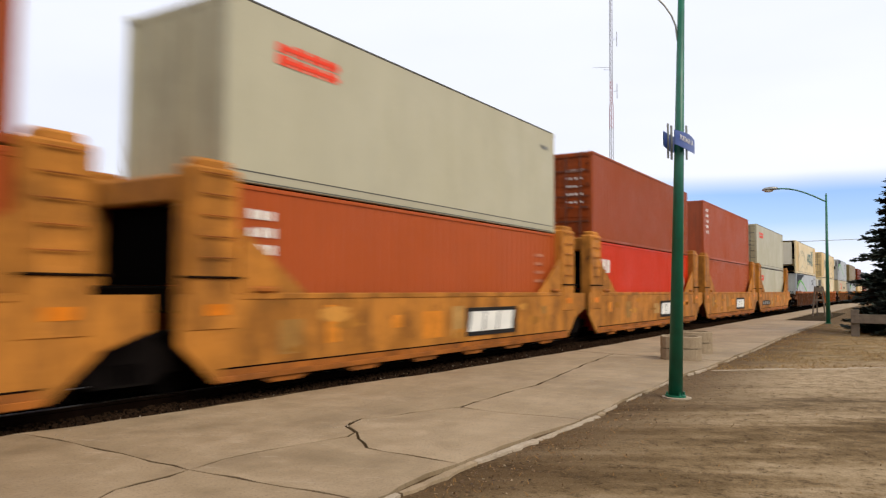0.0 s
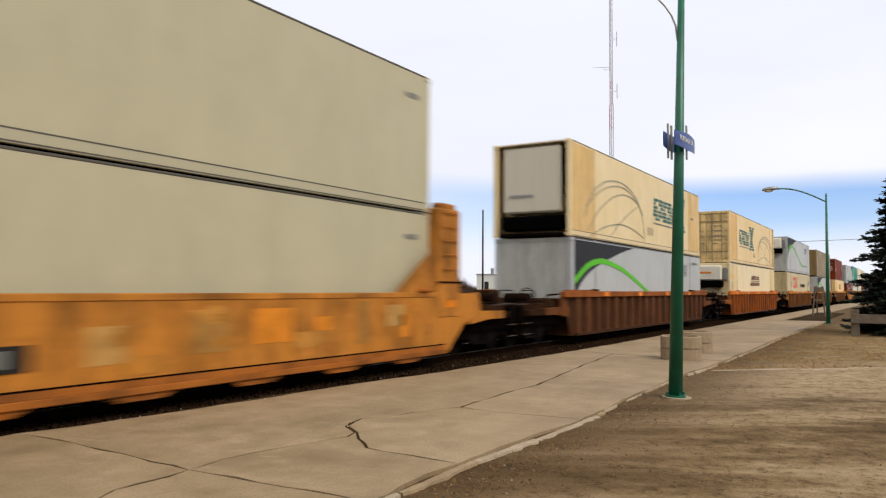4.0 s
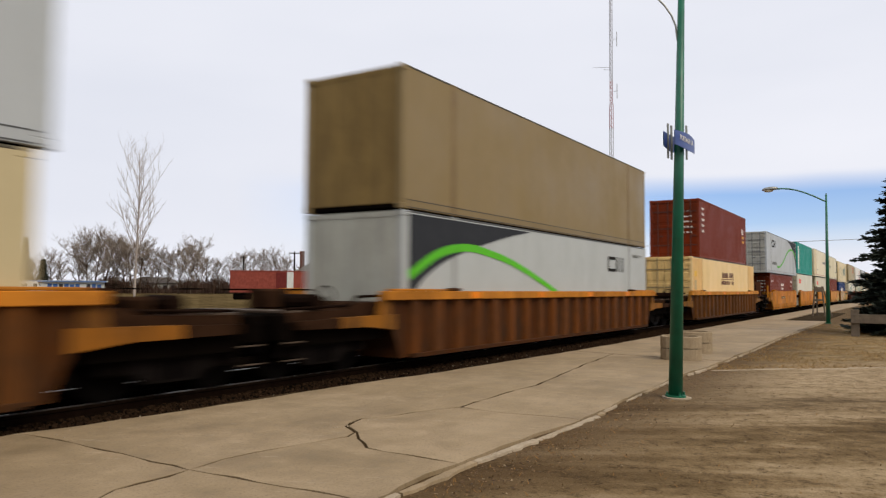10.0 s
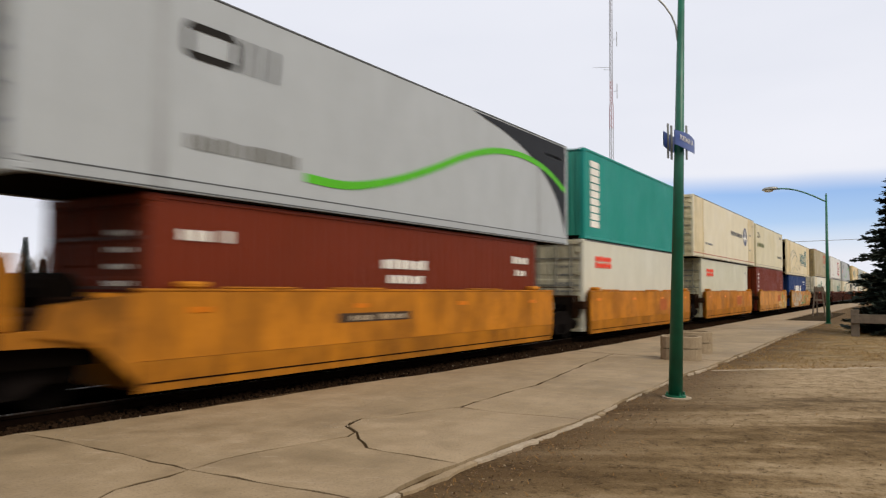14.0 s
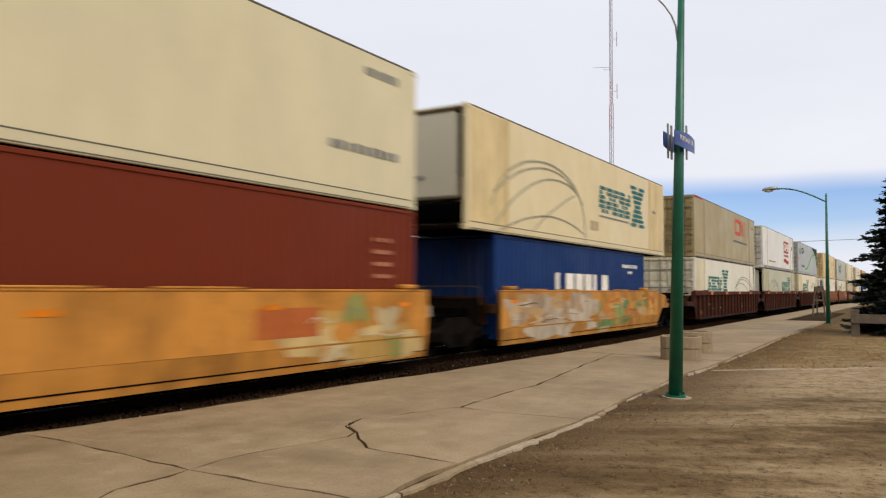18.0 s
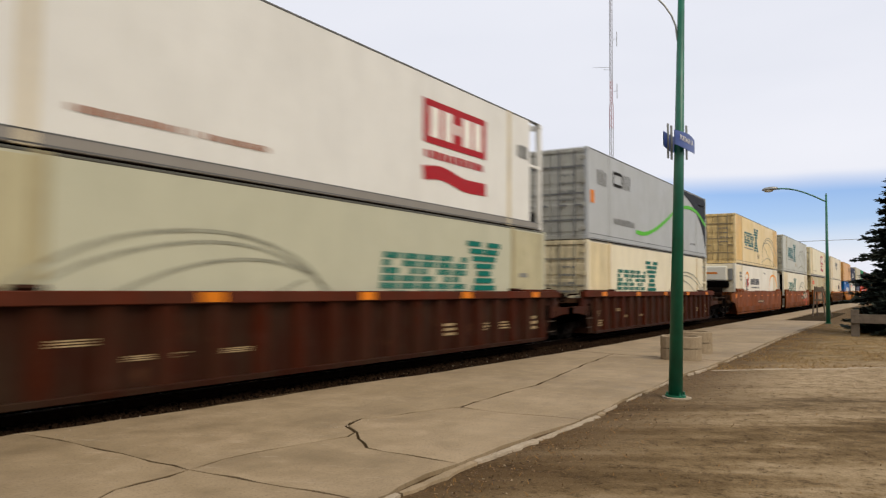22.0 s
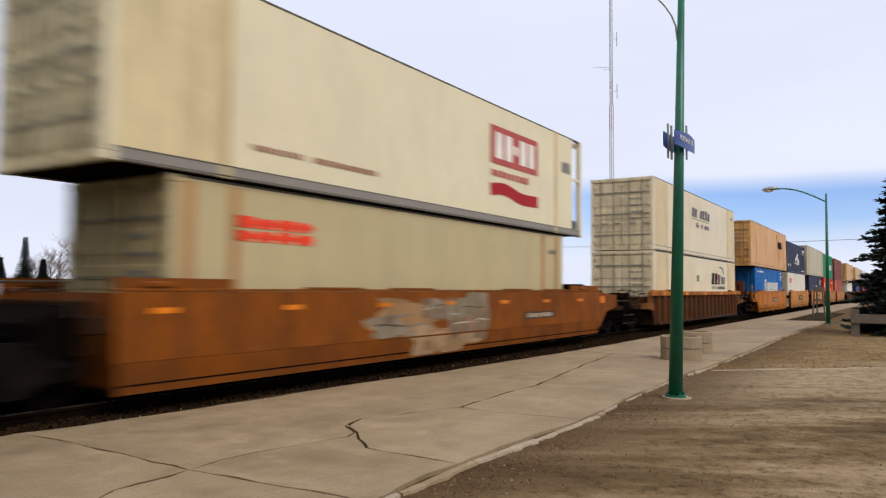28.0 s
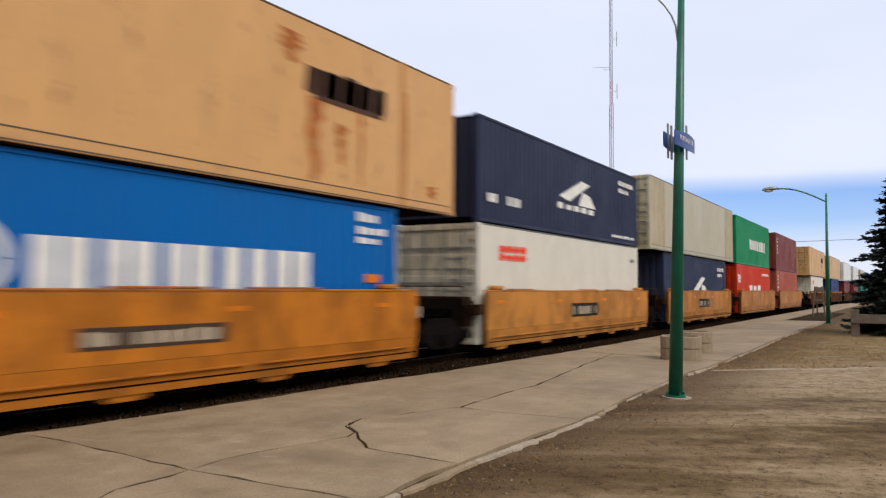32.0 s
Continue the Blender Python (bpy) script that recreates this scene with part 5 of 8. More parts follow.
        def corner(b):
            for (u0, v0), (u1, v1) in zip(edge[:-1], edge[1:]):
                quad(b, x, ((u0 * L, v0 * H), (u1 * L, v1 * H), (u1 * L, 0.975 * H + 0.001), (u0 * L, 0.975 * H + 0.001)))
        mark("dark_corner", dark, corner)
        mark("green_wave", green, lambda b: path(b, wave, (lambda f: 0.20 - 0.09 * f) if kind == "swoosh" else 0.15, 0.003))
    elif kind in ("arcs_name", "name_arcs", "name_arcs_green", "arcs_name_green"):
        teal = plain("teal_vinyl", 20, 102, 104, 0.5, 0, 0.2) if "green" not in kind else plain("green_name", 14, 104, 90, 0.5, 0, 0.2)
        first = kind.startswith("arcs")
        n0, g0, g1 = (0.528, 0.07, 0.455) if first else (0.165, 0.56, 0.975)
        z0, z1 = 0.40 * H, 0.71 * H
        rows = 6

        def row(b, r):
            za = z0 + (z1 - z0) * r / rows
            zb = za + (z1 - z0) / rows * 0.78
            sl = 0.16 * r / rows
            g = random.Random(50 + r)
            a0 = n0 * L + sl
            for k in range(5):
                a = a0 + 0.66 * k
                for h in (0.0, 0.29):
                    if (3 * r + 5 * k + (2 if h else 0)) % 7:
                        quad(b, x, ((a + h, za), (a + h + 0.25, za), (a + h + 0.27, zb), (a + h + 0.02, zb)))
        for r in range(rows):
            mark("name_stripe", teal, lambda b: row(b, r))

        def cross(b, r):
            f = r / 8
            za = z0 - 0.22 + (z1 - z0 + 0.46) * f
            c0 = n0 * L + 4.05
            for s in (-1, 1):
                yc = c0 + s * 0.95 * (f - 0.5) + 0.06
                quad(b, x + 0.003 * (s + 2), ((yc - 0.33, za), (yc + 0.33, za), (yc + 0.36, za + 0.118), (yc - 0.30, za + 0.118)))
        for r in range(9):
            mark("cross_stripe", teal, lambda b: cross(b, r))
        mark("lettering", GREY_DECAL, lambda b: rect(b, n0 + 0.004, n0 + 0.19, 0.345, 0.365))
        p0 = n0 - 0.045 if first else n0 + 0.285
        mark("emblem_patch", plain("faint_patch", 176, 160, 128, 0.6), lambda b: text(b, p0, p0 + 0.05, 0.18, 0.29, 2))
        arcs = plain("thin_arcs", 148, 146, 126, 0.5, 0, 0.3)
        q = lambda u: g0 + (g1 - g0) * u
        for pts, w in ((((0.0, 0.03), (0.02, 0.30), (0.12, 0.56), (0.30, 0.70), (0.50, 0.73), (0.72, 0.66), (0.90, 0.48), (1.0, 0.22)), 0.055),
                       (((0.03, 0.42), (0.16, 0.56), (0.36, 0.60), (0.58, 0.52), (0.80, 0.32), (0.96, 0.08)), 0.05),
                       (((0.10, 0.53), (0.30, 0.66), (0.52, 0.67), (0.76, 0.56), (0.98, 0.34)), 0.05),
                       (((0.14, 0.50), (0.30, 0.38), (0.48, 0.22), (0.62, 0.06)), 0.045),
                       (((0.02, 0.12), (0.20, 0.20), (0.44, 0.23), (0.70, 0.16), (0.92, 0.03)), 0.045)):
            mark("globe_arc", arcs, lambda b: path(b, [(q(1 - u) if first else q(u), v) for u, v in pts], w))
        mark("number_panel", GREY_DECAL, lambda b: (text(b, 0.945, 0.975, 0.83, 0.86, 4) if not first else text(b, 0.90, 0.93, 0.56, 0.60, 4)))
    elif kind == "red_square":
        red = plain("logo_red", 160, 32, 38, 0.5, 0, 0.15) if seed < 370 else plain("faded_logo_red", 178, 84, 78, 0.5, 0, 0.3)
        mark("logo_patch", red, lambda b: rect(b, 0.632, 0.80, 0.50, 0.82))
        mark("logo_wave", red if seed < 370 else plain("logo_red", 160, 32, 38, 0.5, 0, 0.15), lambda b: path(b, ((0.632, 0.275), (0.67, 0.30), (0.70, 0.285), (0.74, 0.25), (0.80, 0.255)), 0.30))
        for a, d, v0, v1 in ((0.648, 0.672, 0.55, 0.77), (0.682, 0.704, 0.55, 0.77), (0.732, 0.756, 0.55, 0.77), (0.764, 0.786, 0.55, 0.77), (0.711, 0.724, 0.62, 0.70)):
            mark("logo_bar", WHITE_DECAL, lambda b: rect(b, a, d, v0, v1, 0.003))
        mark("lettering", red, lambda b: text(b, 0.636, 0.795, 0.395, 0.455, 11))
        mark("slogan", plain("faded_brown", 152, 110, 88, 0.5), lambda b: text(b, 0.155, 0.36, 0.175, 0.21, 26))
        mark("number_panel", GREY_DECAL, lambda b: text(b, 0.905, 0.945, 0.62, 0.74, 4))
    elif kind == "red_block":
        red = plain("mark_red", 228, 70, 44, 0.5, 0, 0.12)
        for r in range(2):
            va = 0.70 + 0.072 * r
            mark("red_mark", red, lambda b: text(b, 0.085, 0.215, va - 0.002, va + 0.062, 4, r, 0.02))
            mark("red_bar", red, lambda b: rect(b, 0.088, 0.212, va + 0.018, va + 0.040, 0.003))
        mark("number_panel", GREY_DECAL, lambda b: text(b, 0.925, 0.965, 0.80, 0.84, 5))
    elif kind == "row_tall":
        for k in range(5):
            mark("code_mark", WHITE_DECAL, lambda b: text(b, 0.038, 0.086, 0.82 - 0.095 * k, 0.875 - 0.095 * k, 3, k))
        for k in range(4):
            mark("code_mark", plain("faint_codes", 184, 122, 92, 0.5), lambda b: text(b, 0.885, 0.935, 0.76 - 0.08 * k, 0.79 - 0.08 * k, 7, 9 + k))
    elif kind == "white_block":
        mark("white_mark", WHITE_DECAL, lambda b: text(b, 0.042, 0.132, 0.65, 0.81, 3))
        mark("code_line", plain("dull_codes", 190, 170, 150, 0.5), lambda b: text(b, 0.87, 0.94, 0.5, 0.68, 4))
    elif kind == "square_codes":
        mark("white_mark", WHITE_DECAL, lambda b: text(b, 0.885, 0.935, 0.62, 0.75, 2))
        for k in range(5):
            mark("code_mark", WHITE_DECAL, lambda b: text(b, 0.04, 0.08, 0.82 - 0.095 * k, 0.865 - 0.095 * k, 3, k))
        for v in (0.53, 0.44):
            mark("yellow_patch", plain("yellow_codes", 222, 160, 50, 0.5), lambda b: rect(b, 0.895, 0.94, v, v + 0.05))
    elif kind == "right_codes":
        for k in range(3):
            mark("code_mark", plain("dull_codes", 190, 170, 150, 0.5), lambda b: text(b, 0.90, 0.94, 0.74 - 0.10 * k, 0.79 - 0.10 * k, 3, k))
        for v in (0.42, 0.18):
            mark("yellow_patch", plain("yellow_codes", 222, 160, 50, 0.5), lambda b: rect(b, 0.89, 0.935, v, v + 0.05))
    elif kind == "two_white":
        for k, (u0, u1, v0, v1, n) in enumerate(((0.026, 0.121, 0.76, 0.83, 6), (0.43, 0.561, 0.655, 0.73, 6), (0.445, 0.548, 0.545, 0.61, 6), (0.43, 0.56, 0.455, 0.475, 1), (0.885, 0.962, 0.76, 0.83, 4), (0.90, 0.95, 0.64, 0.70, 3))):
            mark("code_line", WHITE_DECAL, lambda b: text(b, u0, u1, v0, v1, n, k))
    elif kind == "two_rows":
        br = plain("brown_name", 104, 64, 46, 0.5, 0, 0.2)
        mark("lettering", br, lambda b: text(b, 0.405, 0.59, 0.69, 0.79, 8, 0, 0.02))
        mark("lettering", br, lambda b: text(b, 0.39, 0.60, 0.56, 0.64, 10, 1))
        mark("underline", br, lambda b: rect(b, 0.39, 0.60, 0.655, 0.668))
        mark("warning_patch", plain("yellow_patch", 228, 180, 56, 0.5), lambda b: rect(b, 0.026, 0.054, 0.68, 0.77))
        mark("stain", plain("grey_stain", 186, 166, 128, 0.7), lambda b: rect(b, 0.024, 0.05, 0.46, 0.62))
    elif kind == "grey_name_disc":
        mark("lettering", plain("dark_grey_name", 92, 92, 94, 0.5), lambda b: text(b, 0.538, 0.745, 0.53, 0.615, 10))
        mark("slogan", GREY_DECAL, lambda b: text(b, 0.149, 0.255, 0.235, 0.27, 14, 1))

        def disc(b):
            f = b.faces.new([b.verts.new((x, 0.805 * L + 0.62 * math.cos(a), 0.575 * H + 0.55 * math.sin(a))) for a in [k * math.pi / 12 for k in range(24)]])
            f.normal_update()
            if f.normal.x < 0:
                f.normal_flip()
        mark("disc", plain("blue_grey_disc", 92, 96, 118, 0.5), disc)
        for a in (90, 210, 330):
            # three pale spokes
            ca, sa = math.cos(radians(a)), math.sin(radians(a))
            yc, zc = 0.805 * L, 0.575 * H
            mark("disc_spoke", WHITE_DECAL, lambda b: quad(b, x + 0.003, ((yc - 0.09 * sa, zc + 0.09 * ca), (yc + 0.46 * ca - 0.13 * sa, zc + 0.42 * sa + 0.13 * ca), (yc + 0.46 * ca + 0.13 * sa, zc + 0.42 * sa - 0.13 * ca), (yc + 0.09 * sa, zc - 0.09 * ca))))
        mark("stripe", plain("red_stripe", 176, 92, 66, 0.5), lambda b: rect(b, 0.0, 1.0, 0.062, 0.074))
        mark("number_panel", GREY_DECAL, lambda b: (text(b, 0.895, 0.925, 0.62, 0.66, 3), text(b, 0.89, 0.92, 0.30, 0.34, 3), text(b, 0.955, 0.985, 0.84, 0.87, 4)))
    elif kind == "small_emblem":
        emblem(BLACK_DECAL, 0.047, 0.137, 0.69, 0.81, 0.05)
        mark("lettering", plain("olive_letters", 120, 122, 78, 0.5), lambda b: text(b, 0.04, 0.268, 0.48, 0.58, 9, 0, 0.03))
        mark("number_panel", GREY_DECAL, lambda b: (text(b, 0.86, 0.95, 0.84, 0.9, 6), text(b, 0.78, 0.95, 0.31, 0.37, 9)))
    elif kind == "big_low_white":
        for k in range(6):
            a = 0.305 + 0.062 * k
            mark("letter_block", WHITE_DECAL, lambda b: rect(b, a, a + (0.022 if k in (0, 4) else 0.050), 0.44, 0.665))
        mark("code_line", WHITE_DECAL, lambda b: (text(b, 0.79, 0.93, 0.78, 0.83, 6), text(b, 0.84, 0.88, 0.70, 0.74, 3)))
    elif kind == "low_white_ring":
        mark("ring", WHITE_DECAL, lambda b: strip(b, x, curve_pts(lambda f: ((0.335 + 0.044 * math.cos(6.2832 * f)) * L, (0.56 + 0.155 * math.sin(6.2832 * f)) * H), 28), 0.14))
        mark("ring_core", WHITE_DECAL, lambda b: (rect(b, 0.318, 0.332, 0.48, 0.64), rect(b, 0.338, 0.352, 0.48, 0.64)))
        for k, (a, w) in enumerate(((0.405, 0.062), (0.482, 0.062), (0.560, 0.062), (0.640, 0.030), (0.684, 0.030), (0.728, 0.066))):
            mark("letter_block", WHITE_DECAL, lambda b: (rect(b, a, a + 0.4 * w, 0.44, 0.66), rect(b, a + 0.52 * w, a + w, 0.44, 0.66)) if w > 0.04 else rect(b, a, a + w, 0.44, 0.66))
        mark("slogan", WHITE_DECAL, lambda b: text(b, 0.07, 0.27, 0.885, 0.925, 14))
        mark("code_line", WHITE_DECAL, lambda b: (text(b, 0.90, 0.95, 0.88, 0.94, 3), text(b, 0.90, 0.975, 0.80, 0.85, 4), text(b, 0.90, 0.955, 0.74, 0.78, 3)))
        mark("warning_patch", REFLECT, lambda b: rect(b, 0.92, 0.955, 0.49, 0.545))
    elif kind == "peak":
        mark("peak_emblem", WHITE_DECAL, lambda b: (quad(b, x, ((0.40 * L, 0.44 * H), (0.46 * L, 0.40 * H), (0.60 * L, 0.66 * H), (0.54 * L, 0.68 * H))), quad(b, x + 0.003, ((0.52 * L, 0.38 * H), (0.64 * L, 0.38 * H), (0.60 * L, 0.52 * H), (0.55 * L, 0.55 * H)))))
        mark("lettering", WHITE_DECAL, lambda b: text(b, 0.39, 0.64, 0.30, 0.37, 5))
        mark("lettering", WHITE_DECAL, lambda b: text(b, 0.04, 0.19, 0.20, 0.29, 7, 1))
        mark("code_line", WHITE_DECAL, lambda b: (text(b, 0.83, 0.96, 0.80, 0.87, 4, 2), text(b, 0.83, 0.92, 0.70, 0.76, 3, 3)))
        mark("slogan", WHITE_DECAL, lambda b: text(b, 0.77, 0.97, 0.08, 0.12, 9, 4))
    elif kind == "round_k":
        ora = plain("orange_arc", 238, 150, 36, 0.5, 0, 0.1)
        mark("ring", ora, lambda b: strip(b, x, curve_pts(lambda f: ((0.226 + 0.040 * math.cos(0.4 + 4.6 * f)) * L, (0.64 + 0.20 * math.sin(0.4 + 4.6 * f)) * H), 26), lambda f: 0.13 - 0.09 * f))
        mark("ring_core", plain("logo_red2", 178, 46, 48, 0.5), lambda b: (quad(b, x, ((0.222 * L, 0.53 * H), (0.236 * L, 0.53 * H), (0.236 * L, 0.72 * H), (0.222 * L, 0.72 * H))), quad(b, x + .003, ((0.234 * L, 0.62 * H), (0.255 * L, 0.53 * H), (0.257 * L, 0.58 * H), (0.240 * L, 0.66 * H))), quad(b, x + .003, ((0.234 * L, 0.62 * H), (0.255 * L, 0.70 * H), (0.252 * L, 0.74 * H), (0.234 * L, 0.67 * H)))))
        mark("shadow_mark", GREY_DECAL, lambda b: (rect(b, 0.200, 0.216, 0.50, 0.70), rect(b, 0.195, 0.245, 0.46, 0.495)))
        mark("lettering", plain("dark_grey_name", 92, 92, 94, 0.5), lambda b: text(b, 0.297, 0.50, 0.585, 0.73, 7, 0, 0.02))
        mark("slogan", GREY_DECAL, lambda b: text(b, 0.30, 0.50, 0.505, 0.545, 16, 1))
        mark("code_line", GREY_DECAL, lambda b: (text(b, 0.60, 0.66, 0.85, 0.88, 7, 2), text(b, 0.075, 0.115, 0.66, 0.70, 4, 3), text(b, 0.07, 0.125, 0.73, 0.77, 4, 4), text(b, 0.075, 0.115, 0.80, 0.84, 4, 5)))
        mark("orange_arc", ora, lambda b: strip(b, x + .003, curve_pts(lambda f: ((0.862 - 0.115 * math.cos(math.pi * f)) * L, (0.44 + 0.40 * math.sin(math.pi * min(f, 0.93)) ** 0.8) * H), 30), lambda f: 0.05 + 0.17 * f))
    elif kind == "block_name":
        dk = plain("dark_grey_name", 92, 92, 94, 0.5)
        mark("lettering", dk, lambda b: text(b, 0.385, 0.61, 0.63, 0.79, 7, 0, 0.06))
        mark("underline", GREY_DECAL, lambda b: rect(b, 0.385, 0.61, 0.595, 0.605))
        mark("lettering", dk, lambda b: text(b, 0.41, 0.60, 0.47, 0.55, 9, 1, 0.03))
        mark("number_panel", GREY_DECAL, lambda b: text(b, 0.93, 0.965, 0.80, 0.86, 4))
        mark("yellow_tag", plain("yellow_tag", 228, 188, 84, 0.5), lambda b: rect(b, 0.925, 0.945, 0.36, 0.44))
    elif kind == "black_name":
        k_ = plain("deep_black", 40, 34, 32, 0.5)
        mark("name_block", k_, lambda b: rect(b, 0.628, 0.660, 0.56, 0.76, 0, 0.14))
        mark("name_block", k_, lambda b: rect(b, 0.669, 0.704, 0.56, 0.76, 0, 0.14))
        mark("name_centre", plain("brown_centre", 112, 66, 60, 0.5), lambda b: rect(b, 0.712, 0.748, 0.56, 0.74, 0, 0.12))
        mark("lettering", plain("dark_grey_name", 92, 92, 94, 0.5), lambda b: text(b, 0.765, 0.83, 0.57, 0.72, 2, 3, 0.08))
        mark("slogan", plain("dark_grey_name", 92, 92, 94, 0.5), lambda b: text(b, 0.62, 0.83, 0.475, 0.53, 14, 1, 0.03))
        mark("curl", GREY_DECAL, lambda b: path(b, ((0.735, 0.865), (0.765, 0.875), (0.79, 0.85), (0.802, 0.80), (0.80, 0.75)), lambda f: 0.03 + 0.18 * f))
        mark("round_patch", plain("green_patch", 92, 118, 84, 0.5), lambda b: rect(b, 0.436, 0.462, 0.60, 0.70))
    elif kind == "white_name":
        mark("lettering", WHITE_DECAL, lambda b: text(b, 0.36, 0.86, 0.36, 0.60, 9))
    elif kind == "white_figures":
        mark("figures", WHITE_DECAL, lambda b: text(b, 0.33, 0.70, 0.45, 0.58, 3))
        mark("white_mark", WHITE_DECAL, lambda b: text(b, 0.03, 0.10, 0.62, 0.80, 2))
        mark("lettering", WHITE_DECAL, lambda b: text(b, 0.72, 0.95, 0.80, 0.86, 6))
    elif kind == "upright_name":
        for k in range(9):
            mark("letter_block", WHITE_DECAL, lambda b: rect(b, 0.042, 0.106, 0.14 + 0.084 * k, 0.14 + 0.084 * k + 0.07))
    elif kind == "dark_box_mark":
        dp = plain("dark_patch", 84, 62, 50, 0.7, 0, 0.4, 6.0)
        mark("faded_patch", dp, lambda b: rect(b, 0.715, 0.835, 0.55, 0.73))
        mark("faded_letters", dp, lambda b: text(b, 0.70, 0.85, 0.58, 0.76, 5, 0, 0.05))
        rs = plain("rust_streaks", 176, 106, 56, 0.8, 0, 0.4, 5.0)
        gr_ = random.Random(seed + 5)

        def ragged(b, u0, u1, v0, v1):
            # a run of rust with uneven edges, widest at its top
            n = 9
            lo, hi = [], []
            for i in range(n + 1):
                f = i / n
                w = (u1 - u0) * (0.25 + 0.75 * f) * gr_.uniform(0.5, 1.15) / 2
                m_ = (u0 + u1) / 2 + gr_.uniform(-0.15, 0.15) * (u1 - u0)
                lo.append(b.verts.new((x - 0.001, (m_ - w) * L, (v0 + (v1 - v0) * f) * H)))
                hi.append(b.verts.new((x - 0.001, (m_ + w) * L, (v0 + (v1 - v0) * f + gr_.uniform(-0.01, 0.01)) * H)))
            for i in range(n):
                f_ = b.faces.new((lo[i], hi[i], hi[i + 1], lo[i + 1]))
                f_.normal_update()
                if f_.normal.x < 0:
                    f_.normal_flip()

        for u0, u1, v0, v1 in ((0.70, 0.735, 0.08, 0.56), (0.79, 0.80, 0.10, 0.55), (0.88, 0.887, 0.05, 0.80), (0.66, 0.70, 0.72, 0.90), (0.93, 0.96, 0.10, 0.18), (0.75, 0.77, 0.20, 0.45)):
            mark("rust_streak", rs, lambda b: ragged(b, u0, u1, v0, v1))


def smooth_line(pts, n=6):
    """More points along a line, rounded off."""
    out = []
    for i in range(len(pts) - 1):
        p0, p1, p2, p3 = pts[max(0, i - 1)], pts[i], pts[i + 1], pts[min(len(pts) - 1, i + 2)]
        for j in range(n):
            t = j / n
            out.append(tuple(0.5 * (2 * b + (c - a) * t + (2 * a - 5 * b + 4 * c - d) * t * t + (3 * b - a - 3 * c + d) * t ** 3) for a, b, c, d in zip(p0, p1, p2, p3)))
    out.append(tuple(pts[-1]))
    return out


def container(F, L, level, colour, end="doors", marks="", ribs="flat", H=H_HC, z0=None, label="", dirt=0.3, rust=0.0, end_dark=0.0, under=H_HC, lift=0.0, tail=False):
    """A freight container; its leading end lies at F along the line."""
    W = W53 if L > 14 else W40
    if L > 14 and level == 1 and H == H_HC:
        H = 2.94
    z = z0 if z0 is not None else (0.27 + lift if level == 0 else 0.27 + lift + under + 0.022)
    c = thing("container", label, "container", pose(TRACK_X, F, z), "containers on the train")
    mat = paint(*colour, round(0.7 * dirt, 2), rust, 0.45, 0.0, 0.09, 0.14 if ribs == "folded" else 0.32)
    rmat = mat if ribs == "folded" else paint(*[int(0.96 * v) for v in colour], 0.35, rust)
    if marks == "red_square":
        rmat = paint(140, 134, 124, 0.5, 0.1)
    # dark top rail: own colour on some boxes, painted roof-edge shadow on others
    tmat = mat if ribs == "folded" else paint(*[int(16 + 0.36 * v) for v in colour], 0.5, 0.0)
    X = W / 2
    rail = 0.10 if ribs == "folded" else 0.20
    top = 0.075 if ribs == "folded" else 0.045
    key = (L, round(H, 2))
    # frame
    for n, s in (("near", 1), ("far", -1)):
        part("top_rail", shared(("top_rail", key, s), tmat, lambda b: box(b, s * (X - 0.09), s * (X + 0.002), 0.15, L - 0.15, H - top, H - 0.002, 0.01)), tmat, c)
        if ribs != "folded" and n == "near":
            for zg in (0.03, 0.178):
                part("rail_groove", shared(("rail_groove", key), tmat, lambda b: box(b, X - 0.02, X + 0.004, 0.16, L - 0.16, 0, 0.022)), tmat, c, at=pose(0, 0, zg))
        part("bottom_rail", shared(("bottom_rail", key, s), rmat, lambda b: box(b, s * (X - 0.09), s * (X + 0.002), 0.15, L - 0.15, 0.012, rail, 0.01)), rmat, c)
    for y in (0, L - 0.15):
        for s in (1, -1):
            p = part("corner_post", shared(("corner_post", key, s), mat, lambda b: box(b, s * (X - 0.13), s * X, 0.0, 0.15, 0.12, H - 0.12, 0.012)), mat, c, at=pose(0, y, 0))
            for zc in (0, H - 0.118):
                part("corner_casting", shared(("corner_casting", s, W), mat, lambda b: box(b, s * (X - 0.16), s * (X + 0.004), -0.006, 0.176, 0.0, 0.118, 0.012)), mat, p, at=pose(0, -0.01 if y == 0 else -0.01, zc))
    # walls, roof, floor
    if ribs == "folded":
        for s in (1, -1):
            part("side_wall", shared(("side_wall", key, s, ribs), mat, lambda b: corrugated(b, s * (X - 0.012), 0.15, L - 0.15, rail, H - 0.075, 0.020, 0.278, s)), mat, c)
    else:
        for s in (1, -1):
            part("side_wall", shared(("side_wall", key, s, ribs, tail), mat, lambda b: corrugated(b, s * (X - 0.004), 0.15, L - (0.75 if tail else 0.15), rail, H - 0.045, 0.0025, 1.22, s)), mat, c)
        if L > 14:
            sf = (0.94, 0.88, 0.76) if colour[0] - colour[2] > 12 else (0.95, 0.95, 0.94)
            stained = paint(*[int(v * k) for v, k in zip(colour, sf)], 0.6, 0.15, 0.5, 0.0, 0.28)
            for y in (1.98, L - 1.98):
                for s in (1, -1):
                    part("lifting_post", shared(("lifting_post", key, s), stained, lambda b: box(b, s * (X - 0.03), s * (X + 0.004), -0.09, 0.09, 0.0, H, 0.008)), stained, c, at=pose(0, y, 0))
